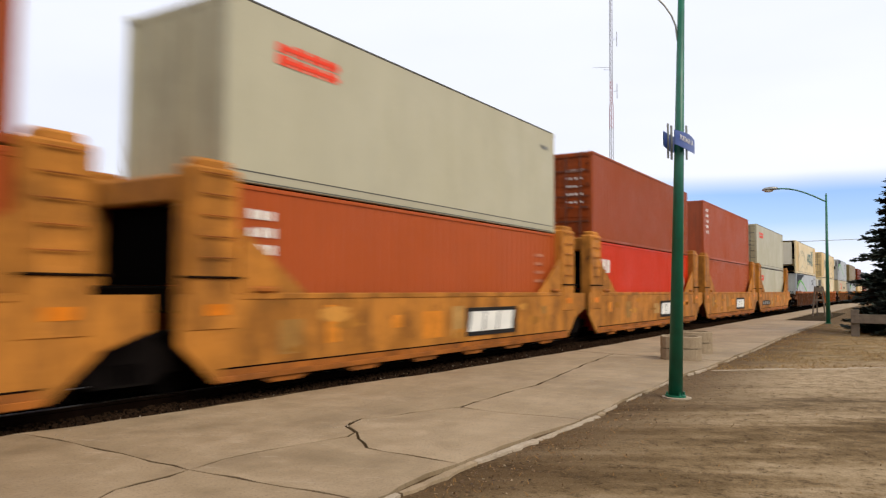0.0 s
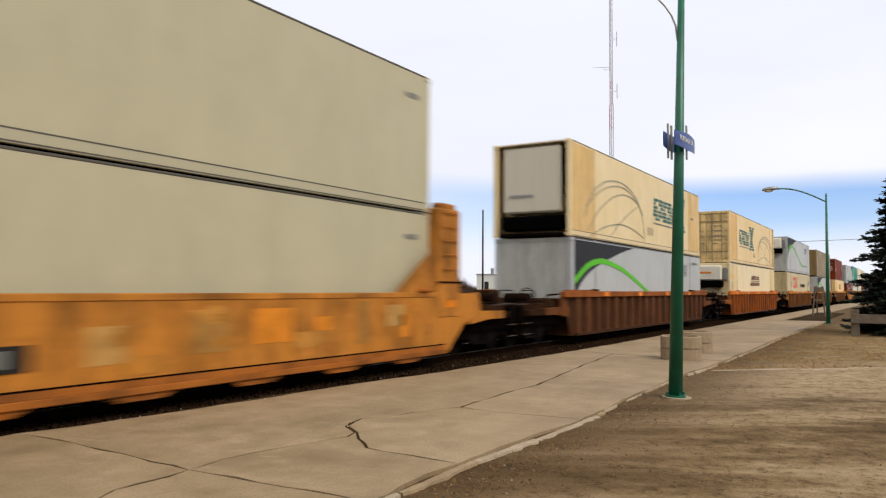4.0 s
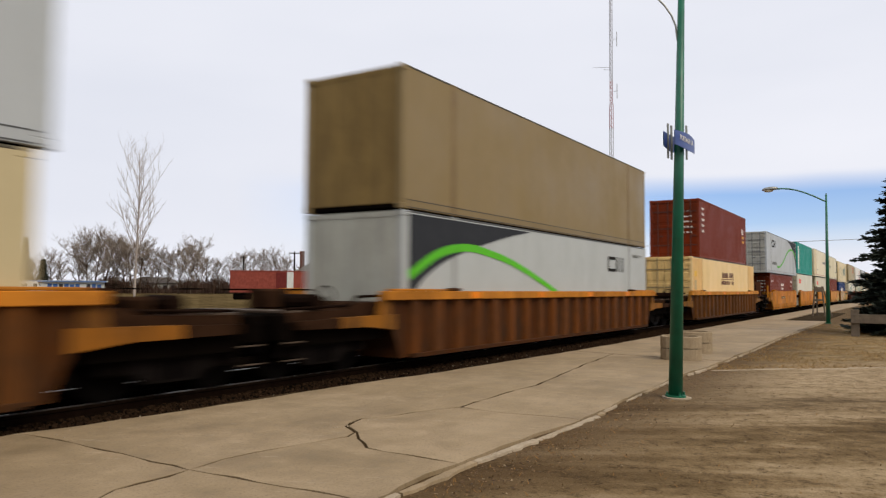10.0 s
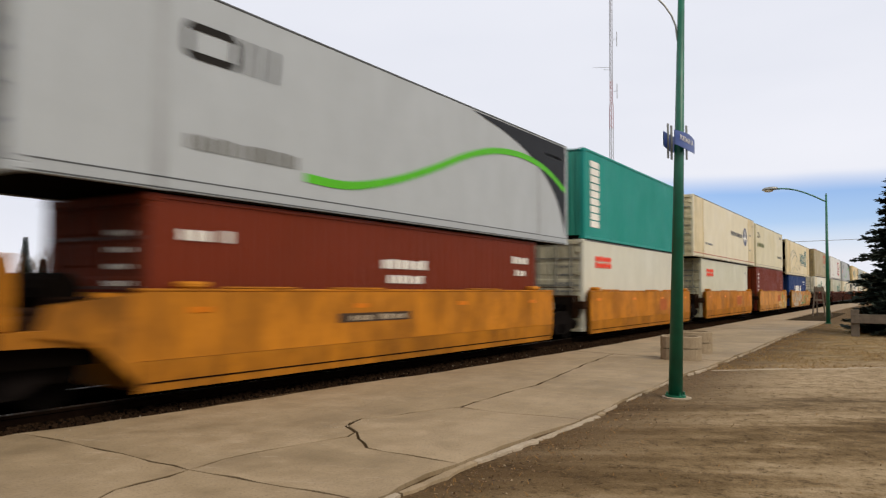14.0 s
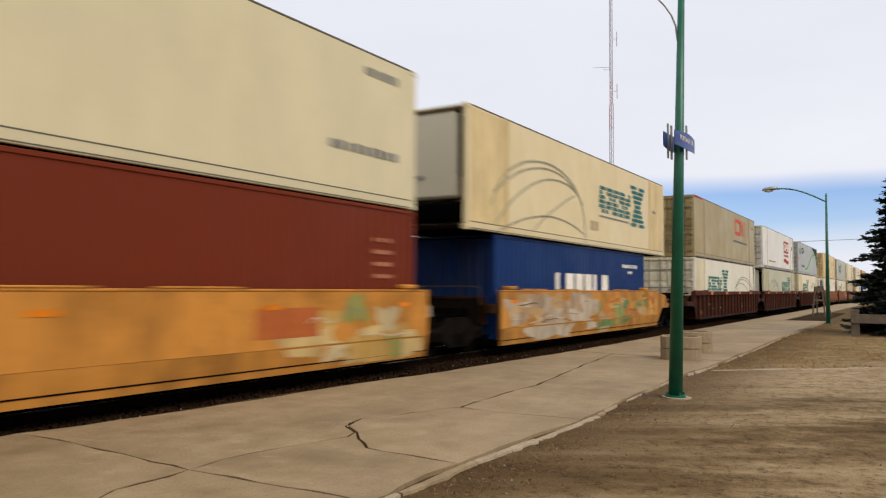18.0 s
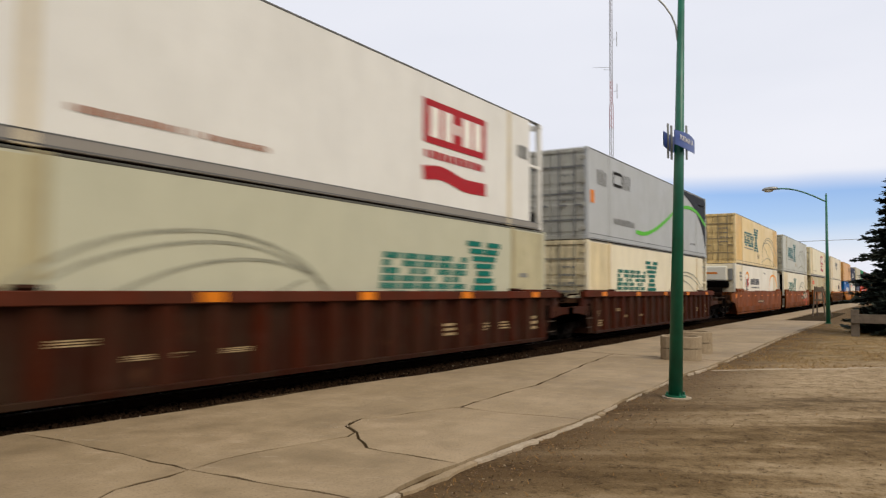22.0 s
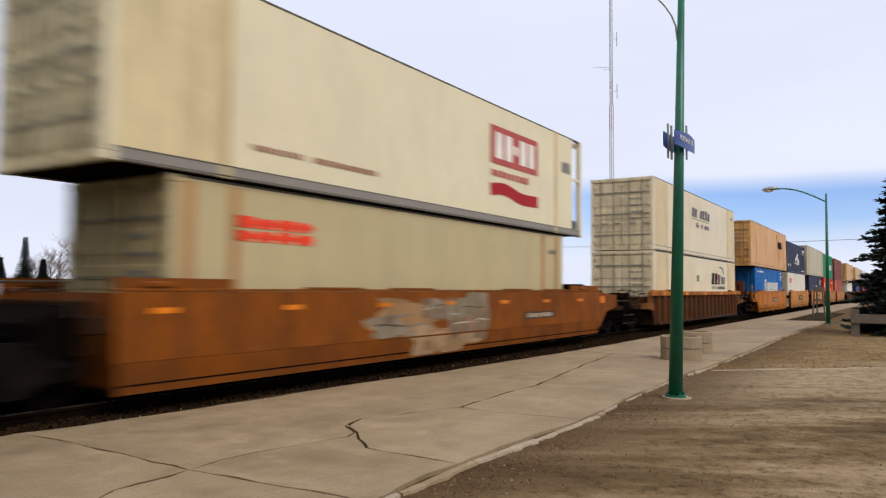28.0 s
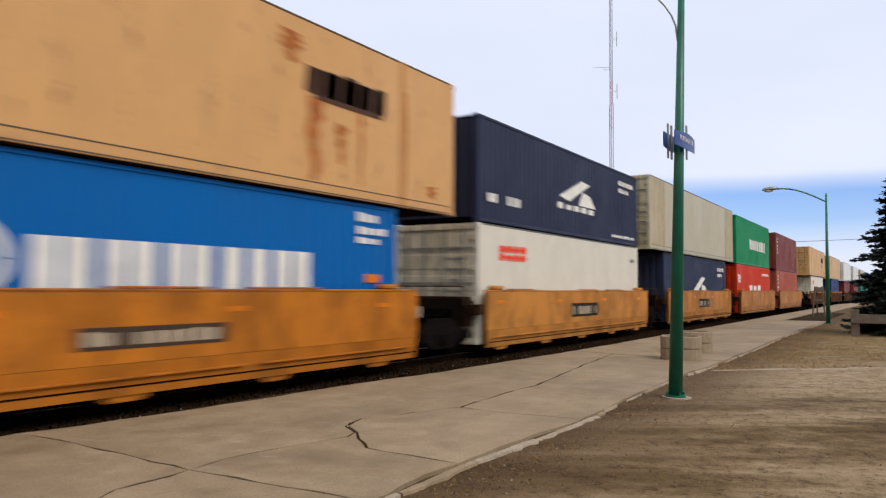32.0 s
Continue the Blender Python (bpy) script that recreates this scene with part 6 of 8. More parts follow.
            part("skid_rail", shared(("skid_rail", key), TRUCK_IRON, lambda b: box(b, X - 0.11, X - 0.012, 2.1, L - 2.1, -0.016, 0.010)), TRUCK_IRON, c)
    if L > 14 and sum(colour) > 520 and ribs == "flat" and colour[0] - colour[2] > 15:
        # the short panels outside the lifting posts have yellowed more
        yf = (0.985, 0.91, 0.76) if colour[0] - colour[2] > 65 else (0.99, 0.955, 0.88)
        ym = paint(*[int(v * k) for v, k in zip(colour, yf)], 0.45, 0.0, 0.5, 0.0, 0.22)
        for y in (0.155, L - 1.885):
            if not (tail and y > 5):
                part("end_panel", shared(("end_panel", key), ym, lambda b: box(b, X - 0.02, X - 0.001, 0, 1.73, rail + 0.005, H - 0.08)), ym, c, at=pose(0, y, 0))
    part("roof", shared(("roof", key, tail), mat, lambda b: box(b, -X + 0.04, X - 0.04, 0.05, L - (0.75 if tail else 0.05), H - 0.045, H - 0.012)), mat, c)
    part("floor", shared(("floor", key), TRUCK_IRON, lambda b: box(b, -X + 0.03, X - 0.03, 0.05, L - 0.05, 0.03, 0.12)), TRUCK_IRON, c)
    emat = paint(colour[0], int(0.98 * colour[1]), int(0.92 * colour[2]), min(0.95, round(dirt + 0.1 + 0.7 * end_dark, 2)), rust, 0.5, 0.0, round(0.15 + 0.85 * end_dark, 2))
    # trailing end
    part("end_wall", shared(("end_wall", key), mat, lambda b: end_sheet(b, 0, -X + 0.1, X - 0.1, 0.1, H - 0.08, 0.04, 8)), mat, c, at=Matrix.Translation((0, L - (0.72 if tail else 0.03), 0)) @ Matrix.Rotation(math.pi, 4, "Z"))
    if tail:
        part("tail_beam", box(bmesh.new(), -X + 0.14, X - 0.14, L - 0.12, L - 0.02, H - 0.16, H - 0.01, 0.01), mat, c)
        part("tail_tank", box(bmesh.new(), -X + 0.2, X - 0.1, L - 0.7, L - 0.2, 0.13, 0.5, 0.05), NEAR_BLACK, c)
        for s in (1, -1):
            part("tail_strut", box(bmesh.new(), *sorted((s * (X - 0.06), s * (X - 0.01))), L - 0.75, L - 0.15, H * 0.57, H * 0.57 + 0.07), mat, c)
    # leading end
    if end == "doors":
        rodm = paint(*[int(10 + 0.62 * v) for v in colour], 0.5, 0.2, 0.5, 0.0, 0.25)
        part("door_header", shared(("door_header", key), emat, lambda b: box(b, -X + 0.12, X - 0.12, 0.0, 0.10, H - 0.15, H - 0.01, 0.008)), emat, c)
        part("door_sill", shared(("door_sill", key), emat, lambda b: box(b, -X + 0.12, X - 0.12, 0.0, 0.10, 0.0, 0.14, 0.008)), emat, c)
        for s in (-1, 1):
            def leaf(b):
                a, d = (0.012, X - 0.14) if s > 0 else (-X + 0.14, -0.012)
                rows, h = [(0.15, 0)], (H - 0.31) / 5
                for k in range(5):
                    z = 0.15 + k * h
                    rows += [(z + 0.06, 0), (z + 0.10, 1), (z + h - 0.10, 1), (z + h - 0.06, 0)]
                rows.append((H - 0.16, 0))
                p = [(b.verts.new((a, 0.05 - 0.015 * f, z)), b.verts.new((d, 0.05 - 0.015 * f, z))) for z, f in rows]
                for q0, q1 in zip(p[:-1], p[1:]):
                    b.faces.new((q0[0], q0[1], q1[1], q1[0]))
                return b
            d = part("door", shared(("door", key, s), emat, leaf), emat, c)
            for k in (0.28, 0.74):
                xr = s * (k * (X - 0.14))
                part("lock_rod", shared(("lock_rod", key), rodm, lambda b: box(rod(b, (0, -0.012, 0.06), (0, -0.012, H - 0.07), 0.026, 0.026, 6), -0.02, 0.26, -0.03, -0.012, 1.05, 1.11)), rodm, d, at=pose(xr, 0, 0))
            for zb in (0.62, H * 0.5, H - 0.60):
                part("door_bar", shared(("door_bar", key, s), rodm, lambda b: box(b, *sorted((s * 0.03, s * (X - 0.15))), 0.006, 0.03, -0.022, 0.022)), rodm, d, at=pose(0, 0, zb))
            for k in range(4):
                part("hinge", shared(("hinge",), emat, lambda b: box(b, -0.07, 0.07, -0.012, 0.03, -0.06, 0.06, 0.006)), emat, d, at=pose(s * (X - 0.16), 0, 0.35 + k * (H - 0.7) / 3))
        g = random.Random(int(F * 7))
        b = bmesh.new()
        for k in range(5):
            zz = H * (0.42 + 0.09 * k)
            for j in range(4):
                box(b, 0.28 + 0.16 * j, 0.28 + 0.16 * j + g.uniform(0.06, 0.13), 0.010, 0.016, zz, zz + 0.07)
        tagged(part("door_code", b, GREY_DECAL if sum(colour) > 380 else WHITE_DECAL, c), kind="stuff")
    elif end == "plain":
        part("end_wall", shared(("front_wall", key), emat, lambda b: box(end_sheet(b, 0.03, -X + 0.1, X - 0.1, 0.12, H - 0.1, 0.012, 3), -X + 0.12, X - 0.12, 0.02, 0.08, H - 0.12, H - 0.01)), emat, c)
    elif end == "folded":
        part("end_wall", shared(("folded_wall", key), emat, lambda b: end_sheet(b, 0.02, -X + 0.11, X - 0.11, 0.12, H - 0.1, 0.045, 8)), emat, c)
    elif end == "cooler":
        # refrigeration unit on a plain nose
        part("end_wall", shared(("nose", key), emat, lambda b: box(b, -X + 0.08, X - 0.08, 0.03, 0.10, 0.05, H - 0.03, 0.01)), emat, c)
        u = part("cooling_unit", shared(("cooling_unit", key), paint(214, 208, 190, 0.3), lambda b: box(b, -X + 0.45, X - 0.42, -0.36, 0.03, H - 1.02, H - 0.16, 0.07)), None, c, "pale refrigeration unit")
        part("grille", shared(("grille", key), NEAR_BLACK, lambda b: box(b, -X + 0.38, X - 0.36, -0.42, 0.03, H - 1.42, H - 1.02, 0.06)), NEAR_BLACK, u, "black condenser grille")
        part("amber_strip", shared(("amber_strip", key), REFLECT, lambda b: box(b, -X + 0.62, X - 0.95, -0.372, -0.36, H - 0.62, H - 0.52)), REFLECT, u)
        part("side_box", shared(("side_box", key), GREY_DECAL, lambda b: box(b, X - 0.40, X - 0.16, -0.12, 0.03, H - 0.98, H - 0.30, 0.02)), GREY_DECAL, u)
    elif end == "frame":
        # open frame with the cooling machinery set back inside it
        part("end_wall", shared(("recess_wall", key), emat, lambda b: box(b, -X + 0.08, X - 0.08, 0.62, 0.68, 0.05, H - 0.03)), emat, c)
        u = part("cooling_unit", shared(("inner_unit", key), paint(206, 198, 176, 0.3), lambda b: box(b, -X + 0.30, X - 0.34, 0.08, 0.62, 0.75, H - 0.14, 0.06)), None, c, "pale machinery housing")
        part("grille", shared(("inner_grille", key), NEAR_BLACK, lambda b: box(b, -X + 0.26, X - 0.28, 0.06, 0.62, 0.22, 0.66, 0.05)), NEAR_BLACK, u)
        part("dark_duct", shared(("dark_duct", key), NEAR_BLACK, lambda b: box(b, X - 0.33, X - 0.15, 0.12, 0.62, 1.25, H - 0.25, 0.03)), NEAR_BLACK, u)
        part("hatch", shared(("hatch", key), GALV, lambda b: box(b, -0.75, 0.05, 0.05, 0.075, 1.25, 1.32)), GALV, u)
    decals(c, L, H, W, marks, int(F))
    MOVERS.append((c, F))
    return c


# ---- well cars ----
WHEEL_R = 0.457


def truck(parent, y, F):
    """A two-axle freight truck centred at y."""
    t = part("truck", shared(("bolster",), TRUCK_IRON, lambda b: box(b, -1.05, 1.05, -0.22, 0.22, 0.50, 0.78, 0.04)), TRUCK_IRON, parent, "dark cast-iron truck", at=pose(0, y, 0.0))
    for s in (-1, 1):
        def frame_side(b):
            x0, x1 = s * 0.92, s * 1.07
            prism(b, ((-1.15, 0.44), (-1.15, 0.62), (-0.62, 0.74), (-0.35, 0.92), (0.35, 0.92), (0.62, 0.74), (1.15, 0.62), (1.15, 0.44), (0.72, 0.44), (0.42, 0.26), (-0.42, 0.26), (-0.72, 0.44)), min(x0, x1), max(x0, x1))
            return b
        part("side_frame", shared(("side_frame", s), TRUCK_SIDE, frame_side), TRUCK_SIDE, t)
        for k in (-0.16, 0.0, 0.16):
            part("spring", shared(("spring",), NEAR_BLACK, lambda b: rod(b, (0, 0, 0.30), (0, 0, 0.56), 0.07, 0.07, 8)), NEAR_BLACK, t, at=pose(s * 1.02, k, 0))
    for k in (-0.89, 0.89):
        def wheelset(b):
            for s in (-1, 1):
                bmesh.ops.create_cone(b, cap_ends=True, segments=28, radius1=WHEEL_R, radius2=WHEEL_R * 0.985, depth=0.12, matrix=Matrix.Translation((s * 0.76, 0, 0)) @ Matrix.Rotation(math.pi / 2, 4, "Y"))
                bmesh.ops.create_cone(b, cap_ends=True, segments=20, radius1=0.16, radius2=0.13, depth=0.10, matrix=Matrix.Translation((s * 0.86, 0, 0)) @ Matrix.Rotation(math.pi / 2, 4, "Y"))
                for q in range(3):
                    a = q * 2.094
                    box(b, s * 0.823 - 0.004, s * 0.823 + 0.004, 0.22 * math.cos(a) - 0.045, 0.22 * math.cos(a) + 0.045, 0.22 * math.sin(a) - 0.045, 0.22 * math.sin(a) + 0.045)
            rod(b, (-0.95, 0, 0), (0.95, 0, 0), 0.085, 0.085, 12)
            return b
        w = part("wheelset", shared(("wheelset",), WHEEL_STEEL, wheelset), WHEEL_STEEL, t, at=pose(0, k, WHEEL_R + 0.06))
        WHEELS.append((w, F + y + k, k))
        for s in (-1, 1):
            part("journal_box", shared(("journal_box",), TRUCK_IRON, lambda b: box(b, -0.08, 0.08, -0.16, 0.16, 0.38, 0.62, 0.03)), TRUCK_IRON, t, at=pose(s * 1.0, k, 0))
    return t


def end_platform(c, mat, y, sgn, F, dark=TRUCK_IRON, truck_at=1.85, reach=3.35, beam=None):
    """The open end of a car: draft sill, decked end with its brake gear, steps, walkway, coupler. y: where the well ends; sgn: which way it points."""
    Y = lambda d: y + sgn * d
    span = lambda a, d: (min(Y(a), Y(d)), max(Y(a), Y(d)))
    beam = beam or mat
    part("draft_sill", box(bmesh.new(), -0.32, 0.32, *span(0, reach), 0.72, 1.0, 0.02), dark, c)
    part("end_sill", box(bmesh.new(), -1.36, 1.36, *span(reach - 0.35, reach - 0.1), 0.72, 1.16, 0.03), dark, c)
    part("uncoupling_gear", box(box(bmesh.new(), -1.1, 1.1, *span(reach - 0.09, reach + 0.10), 0.50, 1.05, 0.05), -0.5, 0.5, *span(reach - 0.09, reach + 0.22), 0.46, 1.22, 0.05), NEAR_BLACK, c)
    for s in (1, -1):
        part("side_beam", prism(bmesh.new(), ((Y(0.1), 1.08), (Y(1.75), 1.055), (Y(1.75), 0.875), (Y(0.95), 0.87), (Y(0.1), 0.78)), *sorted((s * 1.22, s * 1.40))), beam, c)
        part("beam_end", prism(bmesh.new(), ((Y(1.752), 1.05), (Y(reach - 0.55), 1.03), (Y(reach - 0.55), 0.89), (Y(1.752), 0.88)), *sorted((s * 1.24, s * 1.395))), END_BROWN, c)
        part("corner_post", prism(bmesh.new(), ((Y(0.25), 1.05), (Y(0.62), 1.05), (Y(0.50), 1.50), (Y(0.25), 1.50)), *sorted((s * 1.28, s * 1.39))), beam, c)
        # a dark plate put in as the shade behind the side beam
        part("shadow_plate", box(bmesh.new(), *sorted((s * 1.15, s * 1.21)), *span(0.35, reach - 0.4), 0.62, 1.0), dark, c, "dark plate standing in for the shade behind the side beam")
        b = bmesh.new()
        for k in range(2):
            rod(b, (s * 1.41, Y(reach - 0.62), 0.42 + 0.28 * k), (s * 1.41, Y(reach - 0.14), 0.42 + 0.28 * k), 0.013, 0.013, 6)
        part("step_rung", b, IRON_BAR, c)
        b = bmesh.new()
        for d in (reach - 0.62, reach - 0.14):
            rod(b, (s * 1.405, Y(d), 0.38), (s * 1.405, Y(d), 0.96), 0.014, 0.014, 6)
        part("step_hanger", b, dark, c)
        b = tube(bmesh.new(), [(s * 1.34, Y(reach - 0.2), 1.14), (s * 1.34, Y(reach - 0.2), 1.50), (s * 1.34, Y(reach - 0.25), 1.55), (s * 1.34, Y(reach - 0.90), 1.55), (s * 1.34, Y(reach - 0.95), 1.50), (s * 1.34, Y(reach - 0.95), 1.14)], 0.015, 6)
        part("grab_iron", b, dark, c)
    part("walkway", box(bmesh.new(), -1.14, 1.14, *span(reach - 0.95, reach - 0.36), 1.17, 1.20), IRON_BAR, c)
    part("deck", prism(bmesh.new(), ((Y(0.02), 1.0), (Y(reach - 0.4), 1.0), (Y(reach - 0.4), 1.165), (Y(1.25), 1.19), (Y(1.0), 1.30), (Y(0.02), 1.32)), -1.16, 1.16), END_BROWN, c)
    valve = part("brake_box", box(bmesh.new(), -0.85, -0.25, *span(1.30, 1.85), 1.18, 1.56, 0.04), END_BROWN, c)
    part("valve_box", box(bmesh.new(), 0.1, 0.75, *span(1.45, 1.75), 1.18, 1.44, 0.05), END_BROWN, c)
    part("brake_cylinder", rod(bmesh.new(), (0.25, Y(1.95), 1.33), (1.0, Y(1.95), 1.33), 0.14, 0.14, 12), SOOT, valve)
    b = bmesh.new()
    tube(b, [(0.55 + 0.20 * math.cos(k * math.pi / 8), Y(1.2), 1.42 + 0.20 * math.sin(k * math.pi / 8)) for k in range(17)], 0.016, 5)
    rod(b, (0.55, Y(1.2), 1.26), (0.55, Y(1.2), 1.42), 0.03, 0.03, 6)
    part("brake_wheel", b, dark, c)
    b = tube(bmesh.new(), [(1.05, Y(0.1), 1.44), (1.06, Y(0.9), 1.42), (1.05, Y(1.1), 1.26), (1.04, Y(reach - 0.5), 1.22)], 0.03, 6)
    part("brake_pipe", b, SOOT, c)
    part("air_hose", tube(bmesh.new(), [(0.4, Y(reach), 0.75), (0.38, Y(reach + 0.12), 0.55), (0.34, Y(reach + 0.24), 0.44), (0.28, Y(reach + 0.36), 0.46)], 0.025, 6), NEAR_BLACK, c)
    b = bmesh.new()
    box(b, -0.09, 0.09, *span(reach - 0.1, reach + 0.30), 0.80, 0.98, 0.03)
    box(b, -0.17, 0.14, *span(reach + 0.22, reach + 0.42), 0.74, 1.04, 0.05)
    part("coupler", b, NEAR_BLACK, c)
    truck(c, Y(truck_at), F)


def hat_rib(b, x0, x1, w, z0, z1):
    """A pressed stiffener with sloping cheeks."""
    lo = [b.verts.new((x, y, z0)) for x, y in ((x0, -w / 2), (x1, -w / 2 + 0.045), (x1, w / 2 - 0.045), (x0, w / 2))]
    hi = [b.verts.new((v.co.x, v.co.y, z1)) for v in lo]
    for i in range(4):
        j = (i + 1) % 4
        b.faces.new((lo[i], lo[j], hi[j], hi[i]))
    b.faces.new(lo[::-1]), b.faces.new(hi)
    bmesh.ops.recalc_face_normals(b, faces=b.faces[:])
    return b


def ribbed_car(F, L, side, flange, label, tags=(), lift=0.0):
    """Stand-alone well car with ribbed sides and a bright top flange."""
    c = thing("well_car", label, "well car", pose(TRACK_X, F, 0), "well cars of the train")
    # panel paint is darkened below the ribs' tone to hold their recess shade
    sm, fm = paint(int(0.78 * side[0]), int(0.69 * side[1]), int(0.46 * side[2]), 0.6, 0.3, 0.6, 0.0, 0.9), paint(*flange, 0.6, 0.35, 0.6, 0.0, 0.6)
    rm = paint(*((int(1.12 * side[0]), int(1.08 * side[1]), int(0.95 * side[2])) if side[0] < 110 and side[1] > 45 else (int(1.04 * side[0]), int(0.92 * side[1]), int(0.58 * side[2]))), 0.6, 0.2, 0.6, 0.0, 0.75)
    HW = 1.44
    for s in (1, -1):
        def panel(b):
            x0, x1 = s * (HW - 0.125), s * (HW - 0.095)
            return prism(b, ((-0.72, 1.35), (-0.72, 0.93), (-0.44, 0.87), (-0.28, 0.64), (-0.12, 0.32), (-0.04, 0.22), (L + 0.04, 0.22), (L + 0.12, 0.32), (L + 0.28, 0.64), (L + 0.44, 0.87), (L + 0.72, 0.93), (L + 0.72, 1.35)), min(x0, x1), max(x0, x1))
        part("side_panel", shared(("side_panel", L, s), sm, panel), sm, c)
        part("top_flange", shared(("top_flange", L, s), fm, lambda b: box(b, s * (HW - 0.128), s * (HW + 0.04), -0.74, L + 0.74, 1.352, 1.53, 0.012)), fm, c, "lighter painted top flange")
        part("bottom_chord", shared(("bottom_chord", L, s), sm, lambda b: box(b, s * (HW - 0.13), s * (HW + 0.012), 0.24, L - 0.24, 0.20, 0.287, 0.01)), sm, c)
        n = 19
        for k in range(n):
            y = 0.35 + k * (L - 0.7) / (n - 1)
            wide = 0.38 if k in (1, 4, 9, 14, 17) else 0.30
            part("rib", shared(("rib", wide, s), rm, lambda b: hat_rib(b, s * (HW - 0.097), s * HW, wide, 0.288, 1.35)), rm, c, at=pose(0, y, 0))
        for k in range(9):
            y = 0.9 + k * (L - 1.8) / 8
            part("reflector", shared(("reflector", s), REFLECT, lambda b: box(b, s * (HW + 0.038), s * (HW + 0.046), -0.22, 0.22, 1.372, 1.510)), REFLECT, c, at=pose(0, y, 0)) if k % 2 == (int(F) % 2) else None
        for y in (1.9, L - 1.9):
            part("lock_bracket", shared(("lock_bracket", s), sm, lambda b: box(b, s * (HW - 0.2), s * (HW + 0.02), -0.2, 0.2, 1.53, 1.60, 0.03)), sm, c, at=pose(0, y, 0))
            part("end_flange", shared(("end_flange", s), fm, lambda b: box(b, s * (HW - 0.15), s * (HW + 0.035), -1.0, 1.0, 1.532, 1.575, 0.01)), fm, c, at=pose(0, y + (-1.4 if y < 5 else 1.4), 0))
        for u0, u1, z0, z1, n_, mm in tags:
            b = bmesh.new()
            gs = random.Random(int(F) + int(1000 * u0))
            for q in range(3):
                za = z0 + (z1 - z0) * (0.08 + 0.34 * q)
                quad(b, HW - 0.088, ((u0 * L, za), ((u1 - gs.uniform(0, 0.012)) * L, za), ((u1 - gs.uniform(0, 0.012)) * L, za + 0.18 * (z1 - z0)), (u0 * L, za + 0.18 * (z1 - z0))))
            if s == 1:
                part("stencil", b, mm, c)
            else:
                b.free()
    part("well_floor", shared(("well_floor", L), TRUCK_IRON, lambda b: box(b, -HW + 0.1, HW - 0.1, 0.2, L - 0.2, 0.205, 0.262)), TRUCK_IRON, c)
    for y, sgn in ((0.0, -1), (L, 1)):
        part("end_wall", box(bmesh.new(), -HW + 0.1, HW - 0.1, min(y + sgn * 0.05, y + sgn * 0.12), max(y + sgn * 0.05, y + sgn * 0.12), 0.22, 1.25), sm, c)
        end_platform(c, fm, y + sgn * 0.2, sgn, F, beam=paint(*[int(0.72 * v) for v in flange], 0.7, 0.4, 0.6, 0.0, 0.8))
    MOVERS.append((c, F))
    return c


def sprayed(c, HW, y0, y1, n, colours, seed):
    """Faded spray paint over a car's side: overlapping ragged patches and strokes."""
    g = random.Random(seed)

    def out(z, lift):
        return HW + lift + (0.002 if z > 0.63 else 0.006 - (0.615 - z) * 0.0815)

    def sheet(b, pts, lift):
        # split at the fold of the side, so that the paint lies on both faces
        for lo, hi in ((0.24, 0.60), (0.635, 1.50)):
            clip = [(y, min(hi, max(lo, z))) for y, z in pts]
            if max(z for _, z in clip) - min(z for _, z in clip) > 0.02:
                f = b.faces.new([b.verts.new((out(z, lift), y, z)) for y, z in clip])
                f.normal_update()
                if f.normal.x < 0:
                    f.normal_flip()

    for k in range(n):
        b = bmesh.new()
        yc, zc = y0 + (y1 - y0) * (k + g.uniform(0.1, 0.9)) / n, g.choice((0.5, 0.85, 1.05, 1.2))
        ry, rz = g.uniform(0.25, 0.85), g.uniform(0.10, 0.36)
        pts = []
        for i in range(18):
            t = 6.2832 * i / 18
            r = 1 + 0.25 * math.sin(3 * t + k) + g.uniform(-0.2, 0.2)
            pts.append((yc + ry * r * math.copysign(abs(math.cos(t)) ** 0.6, math.cos(t)), zc + rz * r * math.copysign(abs(math.sin(t)) ** 0.6, math.sin(t))))
        sheet(b, pts, 0.0004 * k)
        if not b.faces:
            b.free()
            continue
        bmesh.ops.triangulate(b, faces=b.faces[:])
        col = colours[k % len(colours)]
        part("graffiti_patch", b, paint(*col, 0.6, 0.0, 0.6, 0.0, 0.45), c)
        if k % 2:
            b = bmesh.new()
            zz = min(1.42, max(0.72, zc))
            strip(b, out(zz, 0.0004 * n + 0.002), smooth_line([(yc - ry * 0.7, zz + g.uniform(-0.06, 0.06)), (yc - ry * 0.3, zz + g.uniform(-0.06, 0.06)), (yc + ry * 0.4, zz + g.uniform(-0.06, 0.06)), (yc + ry * 0.7, zz)]), 0.022)
            part("spray_stroke", b, g.choice((plain("faded_black", 84, 70, 58, 0.7), plain("faded_white", 198, 182, 160, 0.7), GREY_DECAL)), c)


